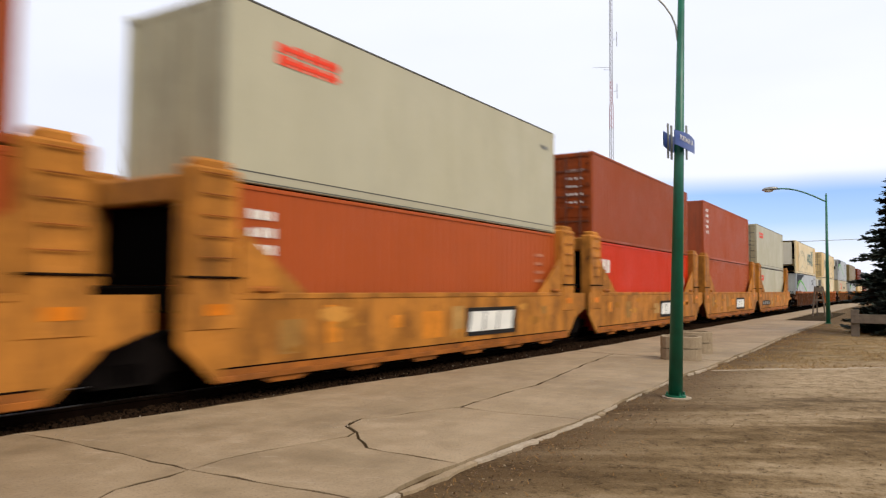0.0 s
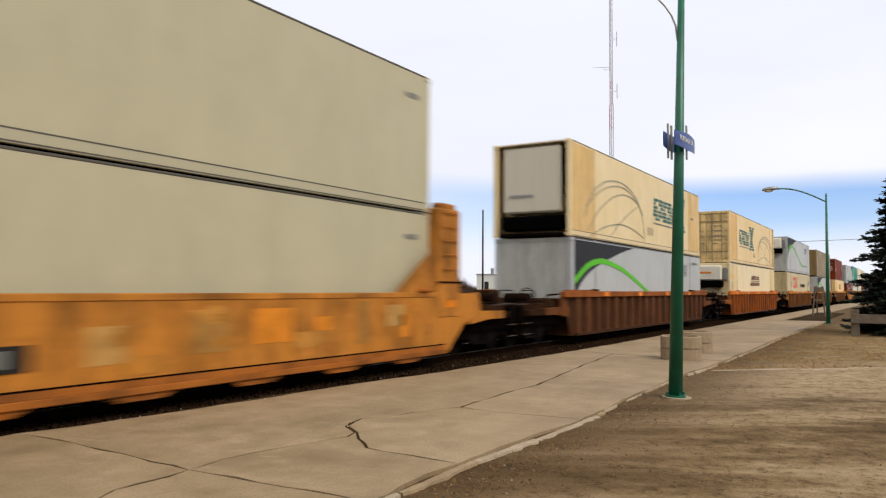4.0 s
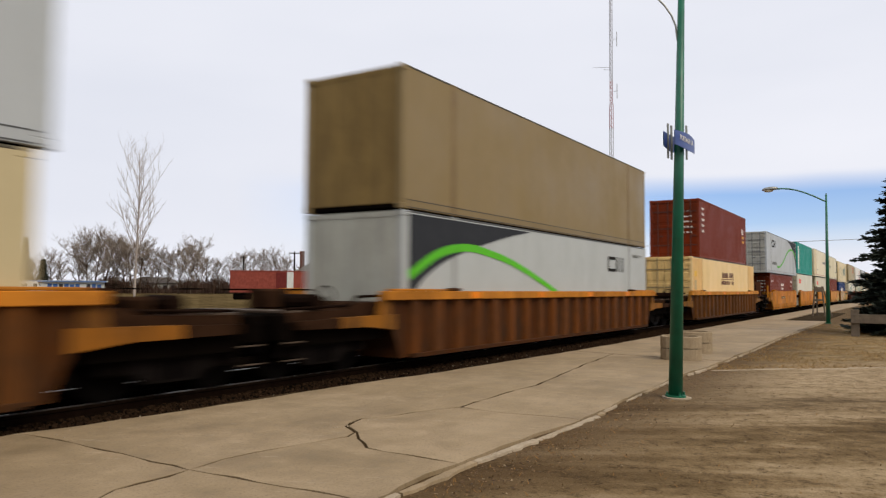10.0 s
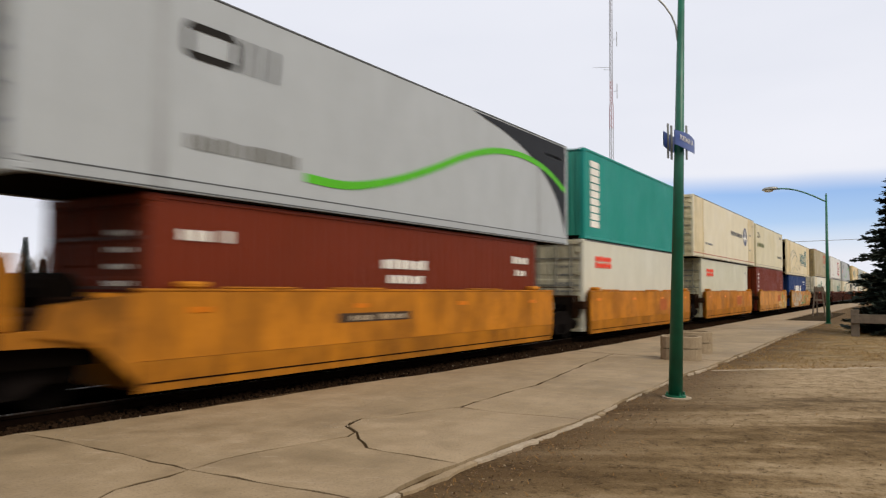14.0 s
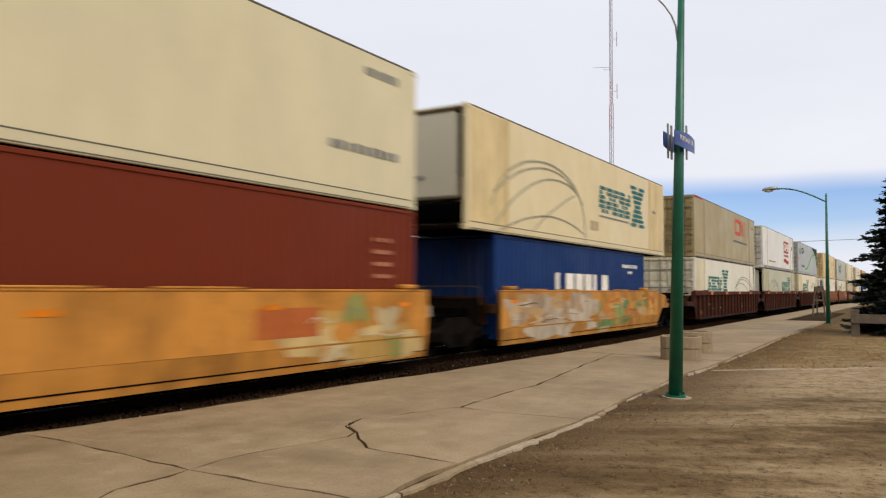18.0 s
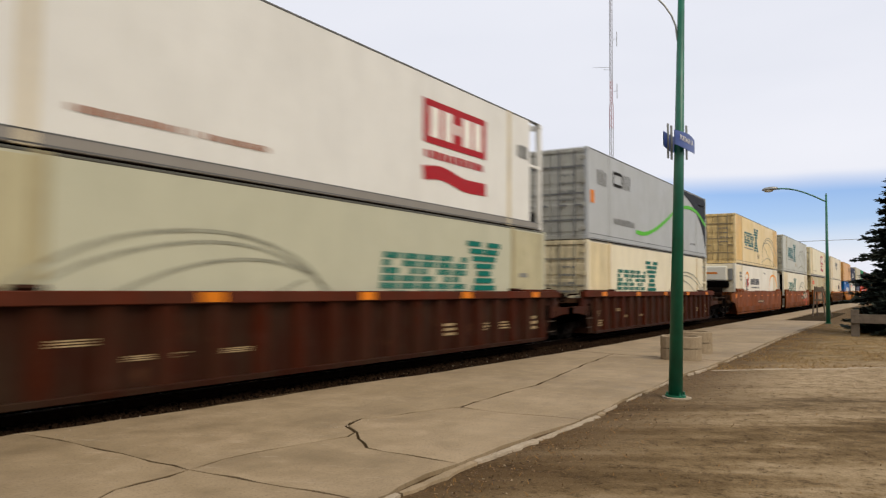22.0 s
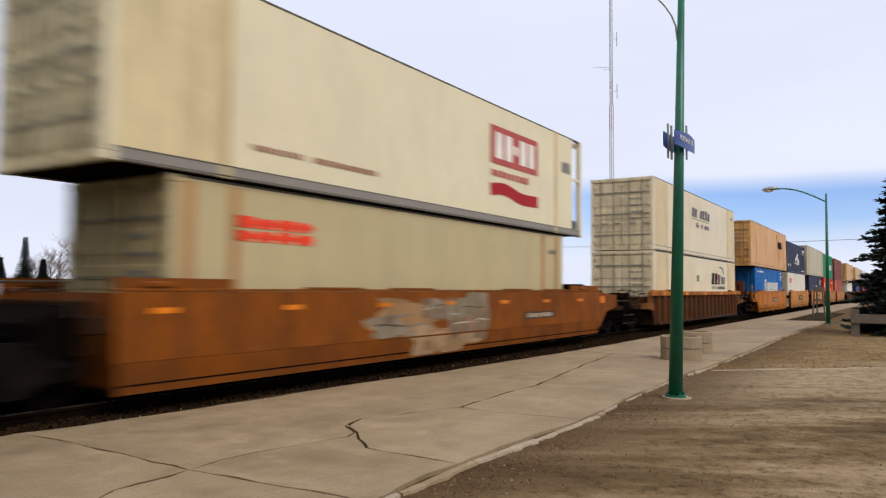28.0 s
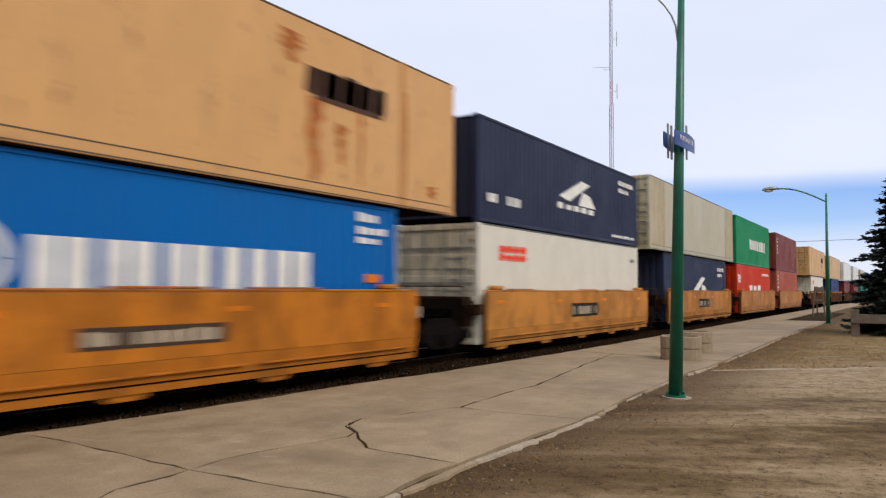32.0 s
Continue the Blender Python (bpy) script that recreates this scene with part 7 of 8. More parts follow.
def smooth_car(F, L, colour, label, front=None, rear=None, tags=(), graffiti=(), pre=0.0, post=0.9, floor=0.262, riser=False, lip=False):
    """One unit of an articulated well car with smooth sides. front / rear: True where the car ends in an open platform."""
    c = thing("well_car", label, "well car", pose(TRACK_X, F, 0), "well cars of the train")
    m = paint(*[int(0.95 * v) for v in colour], 0.5, 0.18, 0.5, 0.0, 0.6)
    lm = paint(*[int(v * 0.90) for v in colour], 0.55, 0.22, 0.55, 0.0, 0.6)
    HW = 1.46
    a, z = -pre, L + post
    for s in (1, -1):
        def panel(b):
            x0, x1 = s * (HW - 0.05), s * HW
            return prism(b, ((a, 1.52), (a - 0.0, 0.62), (z, 0.62), (z, 1.52)), min(x0, x1), max(x0, x1))
        part("side_panel", shared(("smooth_panel", L, pre, post, s), m, panel), m, c)

        def low(b):
            v = [b.verts.new(p) for p in ((s * (HW + 0.003), a + 0.02, 0.615), (s * (HW + 0.003), z - 0.02, 0.615), (s * (HW - 0.03), z - 0.06, 0.21), (s * (HW - 0.03), a + 0.06, 0.21), (s * (HW - 0.06), a + 0.02, 0.615), (s * (HW - 0.06), z - 0.02, 0.615), (s * (HW - 0.09), z - 0.06, 0.21), (s * (HW - 0.09), a + 0.06, 0.21))]
            for f in ((0, 1, 2, 3), (7, 6, 5, 4), (0, 4, 5, 1), (1, 5, 6, 2), (2, 6, 7, 3), (3, 7, 4, 0)):
                b.faces.new([v[i] for i in f])
            bmesh.ops.recalc_face_normals(b, faces=b.faces[:])
            return b
        part("lower_sill", shared(("lower_sill", L, pre, post, s), lm, low), lm, c)
        part("seam", shared(("seam", L, pre, post, s), SOOT, lambda b: box(b, s * (HW - 0.035), s * (HW - 0.016), a + 0.1, z - 0.1, 0.315, 0.338)), SOOT, c, "dark lap seam along the sill")
        for k in range(int(L / 2.4)):
            if (k + int(F)) % 3:
                part("top_lip", shared(("top_lip", s), m, lambda b: box(b, s * (HW - 0.05), s * (HW + 0.02), 0, 1.5, 1.561, 1.592, 0.008)), m, c, at=pose(0, 1.1 + 2.35 * k, 0)) if 1.1 + 2.35 * k + 1.5 < L - 1.3 else None
        part("top_chord", shared(("top_chord", L, pre, post, s), m, lambda b: box(b, s * (HW - 0.12), s * (HW + 0.012), a, z, 1.522, 1.56, 0.01)), m, c)
        for k in range(7):
            y = 0.7 + k * (L - 1.4) / 6
            if k % 2 == 0 or L > 14:
                part("reflector", shared(("reflector_s", s), REFLECT, lambda b: box(b, s * (HW + 0.001), s * (HW + 0.008), -0.2, 0.2, 1.23, 1.31)), REFLECT, c, at=pose(0, y, 0))
        if lip:
            for ya, yb in ((a + 0.3, 0.34 * L), (0.36 * L, 0.66 * L), (0.68 * L, z - 0.35)):
                part("sill_lip", shared(("sill_lip", round(yb - ya, 2), s), lm, lambda b: box(b, s * (HW - 0.04), s * (HW + 0.035), 0, yb - ya, 0.42, 0.455, 0.008)), lm, c, at=pose(0, ya, 0))
            for k in range(5):
                part("skirt_lug", shared(("sill_lug", s), lm, lambda b: prism(b, ((-0.35, 0.215), (0.35, 0.215), (0.2, 0.13), (-0.2, 0.13)), *sorted((s * 1.37, s * 1.41)))), lm, c, at=pose(0, 0.8 + (L - 1.6) * k / 4, 0))
        if riser:
            for ya, yb in ((a, 1.9), (L - 1.35, z)):
                part("raised_end", shared(("raised_end", round(yb - ya, 2), ya > 0, s), m, lambda b: prism(b, ((ya, 1.561), (yb, 1.561), (yb - (0.12 if ya < 0 else 0), 1.70), (ya + (0.12 if ya > 0 else 0), 1.70)), *sorted((s * (HW - 0.10), s * (HW - 0.02))))), m, c)
        for y in (0.6, L - 0.5):
            part("lock_bracket", shared(("lock_bracket2", s), m, lambda b: box(b, s * (HW - 0.2), s * (HW + 0.03), -0.22, 0.22, 1.56, 1.66, 0.03)), m, c, at=pose(0, y, 0))
    part("well_floor", shared(("well_floor", L, floor), TRUCK_IRON, lambda b: box(b, -HW + 0.1, HW - 0.1, 0.1, L - 0.1, 0.205, floor)), TRUCK_IRON, c)
    for k, (u0, u1, z0, z1, mat) in enumerate(tags):
        b = bmesh.new()
        quad(b, HW + 0.004, ((u0 * L, z0), (u1 * L, z0), (u1 * L, z1), (u0 * L, z1)))
        p = part("placard", b, plain("dirty_plate", 70, 56, 44, 0.7, 0, 0.3, 6.0) if mat is GREY_DECAL else mat, c)
        if mat is BLACK_DECAL or mat is GREY_DECAL:
            b = bmesh.new()
            words(b, HW + 0.008, (u0 + 0.01) * L, (u1 - 0.01) * L, z0 + 0.18 * (z1 - z0), z1 - 0.18 * (z1 - z0), 9, int(F))
            tagged(part("lettering", b, plain("dirty_white", 178, 160, 134, 0.7, 0, 0.4, 5.0), p), kind="stuff")
    for k, (y0, y1, n, colours) in enumerate(graffiti):
        sprayed(c, HW, y0, y1, n, colours, int(F) + k)
    for is_end, y, sgn in ((front, a, -1), (rear, z, 1)):
        part("end_wall", box(bmesh.new(), -HW + 0.06, HW - 0.06, min(y - sgn * 0.25, y - sgn * 0.33), max(y - sgn * 0.25, y - sgn * 0.33), 0.22, 1.5), lm, c)
        if is_end:
            bm_ = paint(*[int(0.9 * v) for v in colour], 0.7, 0.35, 0.6, 0.0, 0.8)
            part("corner_plate", prism(bmesh.new(), ((y, 1.51), (y + sgn * 1.7, 1.40), (y + sgn * 1.7, 1.0), (y + sgn * 0.75, 0.88), (y + sgn * 0.3, 0.55), (y, 0.36)) if riser else ((y, 1.50), (y + sgn * 1.15, 1.36), (y + sgn * 1.3, 1.0), (y + sgn * 0.6, 0.88), (y + sgn * 0.2, 0.55), (y, 0.36)), HW - 0.06, HW - 0.012), lm if riser else bm_, c)
            if riser:
                part("end_placard", box(bmesh.new(), HW - 0.011, HW - 0.006, *sorted((y + sgn * 0.15, y + sgn * 0.55)), 1.16, 1.38), REFLECT, c)
            end_platform(c, m, y, sgn, F, truck_at=1.7, reach=3.1, beam=SOOT if riser else paint(*[int(0.9 * v) for v in colour], 0.7, 0.35, 0.6, 0.0, 0.8))
            if sgn < 0 and not riser:
                stand_ = part("brake_stand", prism(bmesh.new(), ((y - 2.05, 1.1), (y - 2.45, 1.1), (y - 2.38, 2.2), (y - 2.12, 2.2)), 0.35, 0.95), plain("rusty_brown", 84, 50, 34, 0.85, 0.0, 0.5, 3.0), c, "rusty upright brake housing")
                part("brake_chain", rod(bmesh.new(), (0.65, y - 2.5, 1.2), (0.65, y - 2.5, 2.0), 0.03, 0.03, 6), NEAR_BLACK, stand_)
                part("ladder_post", box(bmesh.new(), 1.28, 1.36, y - 1.75, y - 1.55, 1.06, 1.95, 0.015), bm_, c)
            part("air_tank", rod(bmesh.new(), (-0.9, y + sgn * 0.55, 1.5), (0.7, y + sgn * 0.55, 1.5), 0.26, 0.26, 14), TRUCK_IRON, c, "black air reservoir")
        else:
            span = lambda d0, d1: sorted((y + sgn * d0, y + sgn * d1))
            part("end_frame", box(bmesh.new(), -1.12, 1.12, *span(0.12, 0.24), 0.70, 1.40, 0.02), END_BROWN, c)
            part("end_step", prism(bmesh.new(), ((y + sgn * 0.25, 0.66), (y + sgn * 0.72, 0.74), (y + sgn * 0.72, 1.12), (y + sgn * 0.25, 1.34)), -0.95, 0.95), TRUCK_IRON, c)
            b = tube(bmesh.new(), [(-1.0, y + sgn * 0.34, 1.2), (-1.0, y + sgn * 0.34, 1.60), (-0.9, y + sgn * 0.34, 1.64), (0.95, y + sgn * 0.34, 1.64), (1.05, y + sgn * 0.34, 1.60), (1.05, y + sgn * 0.34, 1.2)], 0.018, 6)
            part("cross_bar", b, IRON_BAR, c)
            part("junction_box", box(bmesh.new(), 1.14, 1.36, *span(0.02, 0.30), 0.98, 1.22, 0.02), plain("pale_grey_box", 150, 140, 122, 0.7, 0.0, 0.45, 4.0) if sgn > 0 else END_BROWN, c)
            b = tube(bmesh.new(), [(0.7, y + sgn * 0.2, 1.28), (0.76, y + sgn * 0.6, 1.18), (0.78, y + sgn * 0.95, 0.98), (0.76, y + sgn * 1.3, 0.95)], 0.03, 6)
            part("brake_hose", b, NEAR_BLACK, c)
    if front is False:
        part("articulation", box(bmesh.new(), -0.45, 0.45, -pre - 2.5, -pre + 0.1, 0.62, 0.98, 0.05), NEAR_BLACK, c)
        truck(c, -pre - 1.35, F)
    MOVERS.append((c, F))
    return c


def tall_end_car(F, label, first=False, last=False, tag=1, L=12.19):
    """Unit with tall yellow end bulkheads that hold the upper box."""
    c = thing("well_car", label, "well car", pose(TRACK_X, F, 0), "well cars of the train")
    m = paint(190, 123, 49, 0.6, 0.34, 0.5, 0.0, 0.75)
    m2 = paint(170, 100, 40, 0.6, 0.35, 0.55, 0.0, 0.75)
    HW = 1.45
    for s in (1, -1):
        x0, x1 = sorted((s * (HW - 0.05), s * HW))
        part("side_panel", shared(("tall_panel", s), m, lambda b: prism(b, ((-1.0, 1.48), (-1.0, 0.78), (-0.35, 0.22), (12.55, 0.22), (13.2, 0.78), (13.9, 1.0), (13.9, 1.48)), x0, x1)), m, c)
        part("bottom_chord", shared(("tall_chord", s), m2, lambda b: box(b, s * (HW - 0.12), s * (HW + 0.012), -0.3, 12.5, 0.20, 0.30, 0.012)), m2, c)
        part("top_chord", shared(("tall_top", s), m, lambda b: box(b, s * (HW - 0.10), s * (HW + 0.015), 0.1, 12.1, 1.40, 1.50, 0.012)), m, c)
        part("seam", shared(("tall_seam", s), SOOT, lambda b: box(b, s * (HW - 0.01), s * (HW + 0.008), -0.25, 12.45, 0.395, 0.42)), SOOT, c, "dark lap seam near the bottom edge")
        part("sill_band", shared(("sill_band", s), m2, lambda b: box(b, s * (HW - 0.01), s * (HW + 0.006), -0.25, 12.45, 0.302, 0.393)), m2, c)
        for k in range(6):
            part("skirt_lug", shared(("skirt_lug", s), m2, lambda b: prism(b, ((-0.5, 0.21), (0.5, 0.21), (0.3, 0.12), (-0.3, 0.12)), min(s * 1.40, s * 1.43), max(s * 1.40, s * 1.43))), m2, c, at=pose(0, 1.1 + 2.0 * k, 0))
        for y, sgn in ((0.06, 1), (12.13, -1)):
            # gusset and column
            g0 = [(y, 1.44), (y + sgn * 1.55, 1.44), (y + sgn * 0.05, 2.45)]
            part("gusset", prism(bmesh.new(), g0, *sorted((s * (HW - 0.06), s * (HW - 0.01)))), m, c)
            b = bmesh.new()
            ya, yb = sorted((y - sgn * 0.02, y - sgn * 0.92))
            box(b, *sorted((s * (HW - 0.34), s * (HW + 0.015))), ya, yb, 0.95, 3.30, 0.04)
            box(b, *sorted((s * (HW - 0.30), s * (HW - 0.02))), ya + 0.14, yb - 0.14, 3.26, 3.42, 0.04)
            col = part("bulkhead_column", b, m, c)
            part("placard", box(bmesh.new(), *sorted((s * (HW + 0.017), s * (HW + 0.022))), ya + 0.30, yb - 0.2, 1.18, 1.34), REFLECT, col)
            for k in range(5):
                part("rung", shared(("rung", s), m2, lambda b: rod(b, (s * (HW + 0.05), 0.15, 0), (s * (HW + 0.05), 0.75, 0), 0.013, 0.013, 5)), m2, col, at=pose(0, ya, 2.0 + 0.3 * k))
            part("tie_bracket", box(bmesh.new(), *sorted((s * (HW - 0.1), s * (HW + 0.05))), *sorted((y + sgn * 0.25, y + sgn * 0.75)), 1.50, 1.60, 0.03), m2, c)
    for y, sgn in ((0.06, 1), (12.13, -1)):
        ya, yb = sorted((y - sgn * 0.2, y - sgn * 0.7))
        part("bulkhead_beam", box(bmesh.new(), -1.12, 1.12, ya, yb, 2.82, 3.24, 0.04), m, c)
        part("bulkhead_beam", box(bmesh.new(), -1.12, 1.12, ya, yb, 1.2, 1.6, 0.04), TRUCK_IRON, c)
        part("bulkhead_web", box(bmesh.new(), -1.11, 1.11, (ya + yb) / 2 - 0.03, (ya + yb) / 2 + 0.03, 1.61, 2.81), NEAR_BLACK, c)
    part("well_floor", shared(("well_floor", L), TRUCK_IRON, lambda b: box(b, -HW + 0.1, HW - 0.1, 0.1, L - 0.1, 0.205, 0.262)), TRUCK_IRON, c)
    b = bmesh.new()
    if tag == 1:
        quad(b, HW + 0.017, ((6.7, 0.52), (9.2, 0.52), (9.2, 1.16), (6.7, 1.16)))
        p = part("reporting_panel", b, BLACK_DECAL, c, "black panel with white marks")
        for ya, yb in ((6.82, 7.46), (7.52, 8.14), (8.20, 8.94)):
            b = bmesh.new()
            quad(b, HW + 0.02, ((ya, 0.62), (yb, 0.62), (yb + 0.10, 1.07), (ya + 0.10, 1.07)))
            part("white_mark", b, WHITE_DECAL, p)
    else:
        quad(b, HW + 0.017, ((0.3, 0.62), (3.6, 0.62), (3.6, 0.92), (0.3, 0.92)))
        p = part("reporting_panel", b, BLACK_DECAL, c, "black panel with grey marks")
        for k in range(4):
            b = bmesh.new()
            quad(b, HW + 0.02, ((0.5 + 0.75 * k, 0.67), (1.05 + 0.75 * k, 0.67), (1.05 + 0.75 * k, 0.87), (0.5 + 0.75 * k, 0.87)))
            part("white_mark", b, GREY_DECAL, p)
    g = random.Random(int(F))
    for k in range(7):
        b = bmesh.new()
        y0 = g.uniform(0.5, 11)
        box(b, HW + 0.001, HW + 0.005, y0, y0 + g.uniform(0.25, 0.9), 0.5 + g.uniform(0, 0.5), 1.05 + g.uniform(0, 0.3), 0.0)
        part("faded_patch", b, plain("ochre_patch%d" % (k % 3), *((214, 132, 40), (184, 140, 78), (160, 116, 58))[k % 3], 0.6, 0, 0.4, 4.0), c)
    sprayed_dirt = ((190, 126, 50), (182, 122, 50), (206, 144, 66), (174, 118, 50))
    for k in range(8):
        b = bmesh.new()
        yc, zc, ry, rz = g.uniform(0.6, 11.6), g.uniform(0.55, 1.25), g.uniform(0.15, 0.6), g.uniform(0.05, 0.16)
        f = b.faces.new([b.verts.new((HW + 0.0055 + 0.0006 * k, yc + ry * math.cos(q * 0.449) * g.uniform(0.45, 1.25), zc + rz * math.sin(q * 0.449) * g.uniform(0.7, 1.2))) for q in range(14)])
        f.normal_update()
        if f.normal.x < 0:
            f.normal_flip()
        bmesh.ops.triangulate(b, faces=b.faces[:])
        part("grime_patch", b, paint(*sprayed_dirt[k % 4], 0.7, 0.0, 0.7, 0.0, 0.5), c)
    for s in (1, -1):
        for y in (-0.45, 12.65):
            part("tie_rod", shared(("tie_rod", s), SOOT, lambda b: rod(b, (s * (HW + 0.03), -0.55, 1.72), (s * (HW + 0.03), 0.55, 1.72), 0.018, 0.018, 6)), SOOT, c, at=pose(0, y, 0))
    part("articulation", box(bmesh.new(), -0.45, 0.45, -2.3, -0.6, 0.62, 1.0, 0.05), NEAR_BLACK, c)
    truck(c, -1.55, F)
    if last:
        end_platform(c, m, 13.5, 1, F, truck_at=1.3, reach=2.6)
    MOVERS.append((c, F))
    return c


CREAM, GREYW, GGREEN = (228, 206, 158), (177, 181, 182), (184, 177, 148)
WHITE_C, IVORY = (228, 222, 202), (230, 212, 170)
BROWN_W, FLANGE_W = (92, 58, 36), (190, 118, 50)
BRICK, OXIDE, MAROON, BRIGHT = (172, 80, 32), (150, 70, 30), (112, 43, 18), (200, 52, 10)
YEL = (206, 130, 36)

# five-unit yellow car with tall ends
lab = "yellow double-stack well car unit with tall end bulkheads"
tall_end_car(-7.62, lab)
tall_end_car(7.72, lab)
tall_end_car(23.0, lab)
tall_end_car(38.32, lab)
tall_end_car(53.68, lab, last=True, tag=2)
container(-7.62, 12.19, 0, BRICK, "folded", "row_tall", "folded", label="brick-red steel container low in the well")
container(-7.62, 12.19, 1, OXIDE, "doors", "row_tall", "folded", label="oxide-red steel container stacked on top")
container(7.70, 12.19, 0, BRICK, "folded", "row_tall", "folded", label="brick-red steel container low in the well", end_dark=0.35)
container(7.66, 12.19, 1, GGREEN, "plain", "red_block", label="grey-green container with a red mark, stacked on top", end_dark=0.12)
container(22.95, 12.19, 0, BRIGHT, "folded", "white_block", "folded", label="bright red container with a white mark", end_dark=0.3)
container(22.93, 12.19, 1, OXIDE, "doors", "right_codes", "folded", label="oxide-red container with door marks, stacked on top", end_dark=0.5)
container(38.34, 12.19, 0, (168, 80, 42), "folded", "row_tall", "folded", label="faded brick-red container low in the well", end_dark=0.35)
container(38.36, 12.19, 1, (166, 80, 44), "plain", "row_tall", "folded", label="faded brick-red container stacked on top", end_dark=0.15)
container(53.63, 12.19, 0, GGREEN, "doors", "red_block", label="grey-green container with a red mark, low in the well", end_dark=0.3)
container(53.63, 12.19, 1, GGREEN, "doors", "red_block", label="grey-green container with a red mark, stacked on top", end_dark=0.12)

# stand-alone ribbed cars
rb = "brown ribbed well car with an orange top flange"
ribbed_car(73.4, 16.15, (84, 52, 34), (150, 84, 36), rb)
container(73.55, 16.15, 0, GREYW, "plain", "swoosh", label="grey container with a green wave and dark corner", end_dark=0.12)
container(73.43, 16.15, 1, CREAM, "frame", "arcs_name", label="cream refrigerated container with a striped teal name")
ribbed_car(96.9, 16.15, (140, 80, 32), (200, 110, 32), "orange-brown ribbed well car", ((0.055, 0.105, 0.55, 0.75, 3, GREY_DECAL),))
container(96.88, 16.15, 0, IVORY, "cooler", "two_rows", label="ivory refrigerated container with a dark two-row name", end_dark=0.1)
container(96.92, 16.15, 1, (232, 204, 148), "doors", "name_arcs", label="cream container with a striped teal name and globe arcs", end_dark=0.42, tail=True)
ribbed_car(120.3, 16.15, (98, 60, 26), (194, 122, 40), rb, ((0.56, 0.60, 0.5, 1.1, 2, GREY_DECAL), (0.63, 0.66, 0.6, 1.1, 2, GREY_DECAL), (0.69, 0.72, 0.6, 1.1, 2, GREY_DECAL)))
container(120.2, 16.15, 0, (194, 178, 138), "plain", "ring_orange", label="cream container with a large orange emblem", end_dark=0.25)
container(120.38, 16.15, 1, GREYW, "cooler", "swoosh", label="grey refrigerated container with a green wave", end_dark=0.12)
ribbed_car(143.7, 16.15, (92, 54, 24), (194, 124, 42), rb)
container(143.75, 16.15, 0, (178, 182, 180), "plain", "swoosh", label="pale grey container with a green wave", end_dark=0.1)
container(143.7, 16.15, 1, (134, 114, 74), "plain", "", label="dull khaki container without any marks", end_dark=0.25, dirt=0.25)
ribbed_car(167.1, 16.15, (92, 58, 28), (198, 132, 48), rb)
container(167.15, 16.15, 0, (232, 200, 140), "doors", "two_rows", label="pale yellow container with a dark two-row name", end_dark=0.2)
container(169.0, 12.19, 1, MAROON, "doors", "square_codes", "folded", label="maroon steel container with white marks on its doors", end_dark=0.2)

# five-unit smooth yellow car
sy = "smooth-sided yellow well car unit"
smooth_car(190.66, 12.19, YEL, sy, True, False, ((0.30, 0.48, 0.98, 1.14, GREY_DECAL),), pre=0.3, post=0.62)
smooth_car(206.40, 12.19, YEL, sy, False, False, ((0.62, 0.70, 0.78, 1.22, plain("rust_placard", 176, 96, 50, 0.7)),), post=0.12)
smooth_car(222.05, 12.19, YEL, sy, False, False, ((0.62, 0.73, 0.78, 1.26, plain("rust_placard", 176, 96, 50, 0.7)),), pre=0.1, post=0.08)
smooth_car(237.60, 12.19, (214, 146, 66), sy, False, False, ((0.62, 0.74, 0.78, 1.26, plain("rust_placard", 176, 96, 50, 0.7)),), ((8.4, 12.1, 9, ((206, 176, 120), (200, 160, 90), (206, 184, 140), (150, 148, 84))),), pre=0.12, post=0.14)
smooth_car(253.20, 12.19, (212, 148, 72), "smooth yellow well car unit covered in faded graffiti", False, True, (), ((0.5, 6.2, 22, ((190, 172, 150), (202, 184, 160), (176, 150, 122), (196, 160, 112))), (6.0, 12.6, 16, ((206, 160, 84), (150, 150, 92), (196, 166, 120), (110, 138, 88), (186, 120, 60)))), post=1.1, floor=0.335)
container(190.66, 12.19, 0, MAROON, "doors", "two_white", "folded", H_STD, label="maroon steel container with white codes", end_dark=0.35)
container(188.75, 16.15, 1, GREYW, "doors", "swoosh_back", label="grey container with a green wave and dark corner", under=H_STD, end_dark=0.12)
container(206.38, 12.19, 0, (212, 208, 188), "doors", "red_block", label="off-white container with a red mark", end_dark=0.4)
container(206.50, 12.19, 1, (36, 142, 130), "folded", "upright_name", "folded", label="teal steel container with an upright white name", end_dark=0.1)
container(222.05, 12.19, 0, (206, 202, 176), "doors", "red_block", label="pale green-grey container with a red mark", end_dark=0.4)
container(220.2, 16.15, 1, (228, 216, 184), "doors", "grey_name_disc", label="cream container with a grey disc emblem", end_dark=0.2)
container(237.6, 12.19, 0, MAROON, "folded", "row_tall", "folded", label="maroon steel container low in the well", end_dark=0.35)
container(237.6, 12.19, 1, (218, 206, 168), "doors", "small_emblem", label="cream container with a small dark emblem", end_dark=0.35)
container(253.3, 12.19, 0, (12, 48, 102), "folded", "big_low_white", "folded", H_STD, label="dark blue container with tall white letters", end_dark=0.4, lift=0.07)
container(251.8, 16.15, 1, (226, 208, 164), "frame", "arcs_name", label="cream refrigerated container with globe arcs and teal name", under=H_STD, lift=0.07)

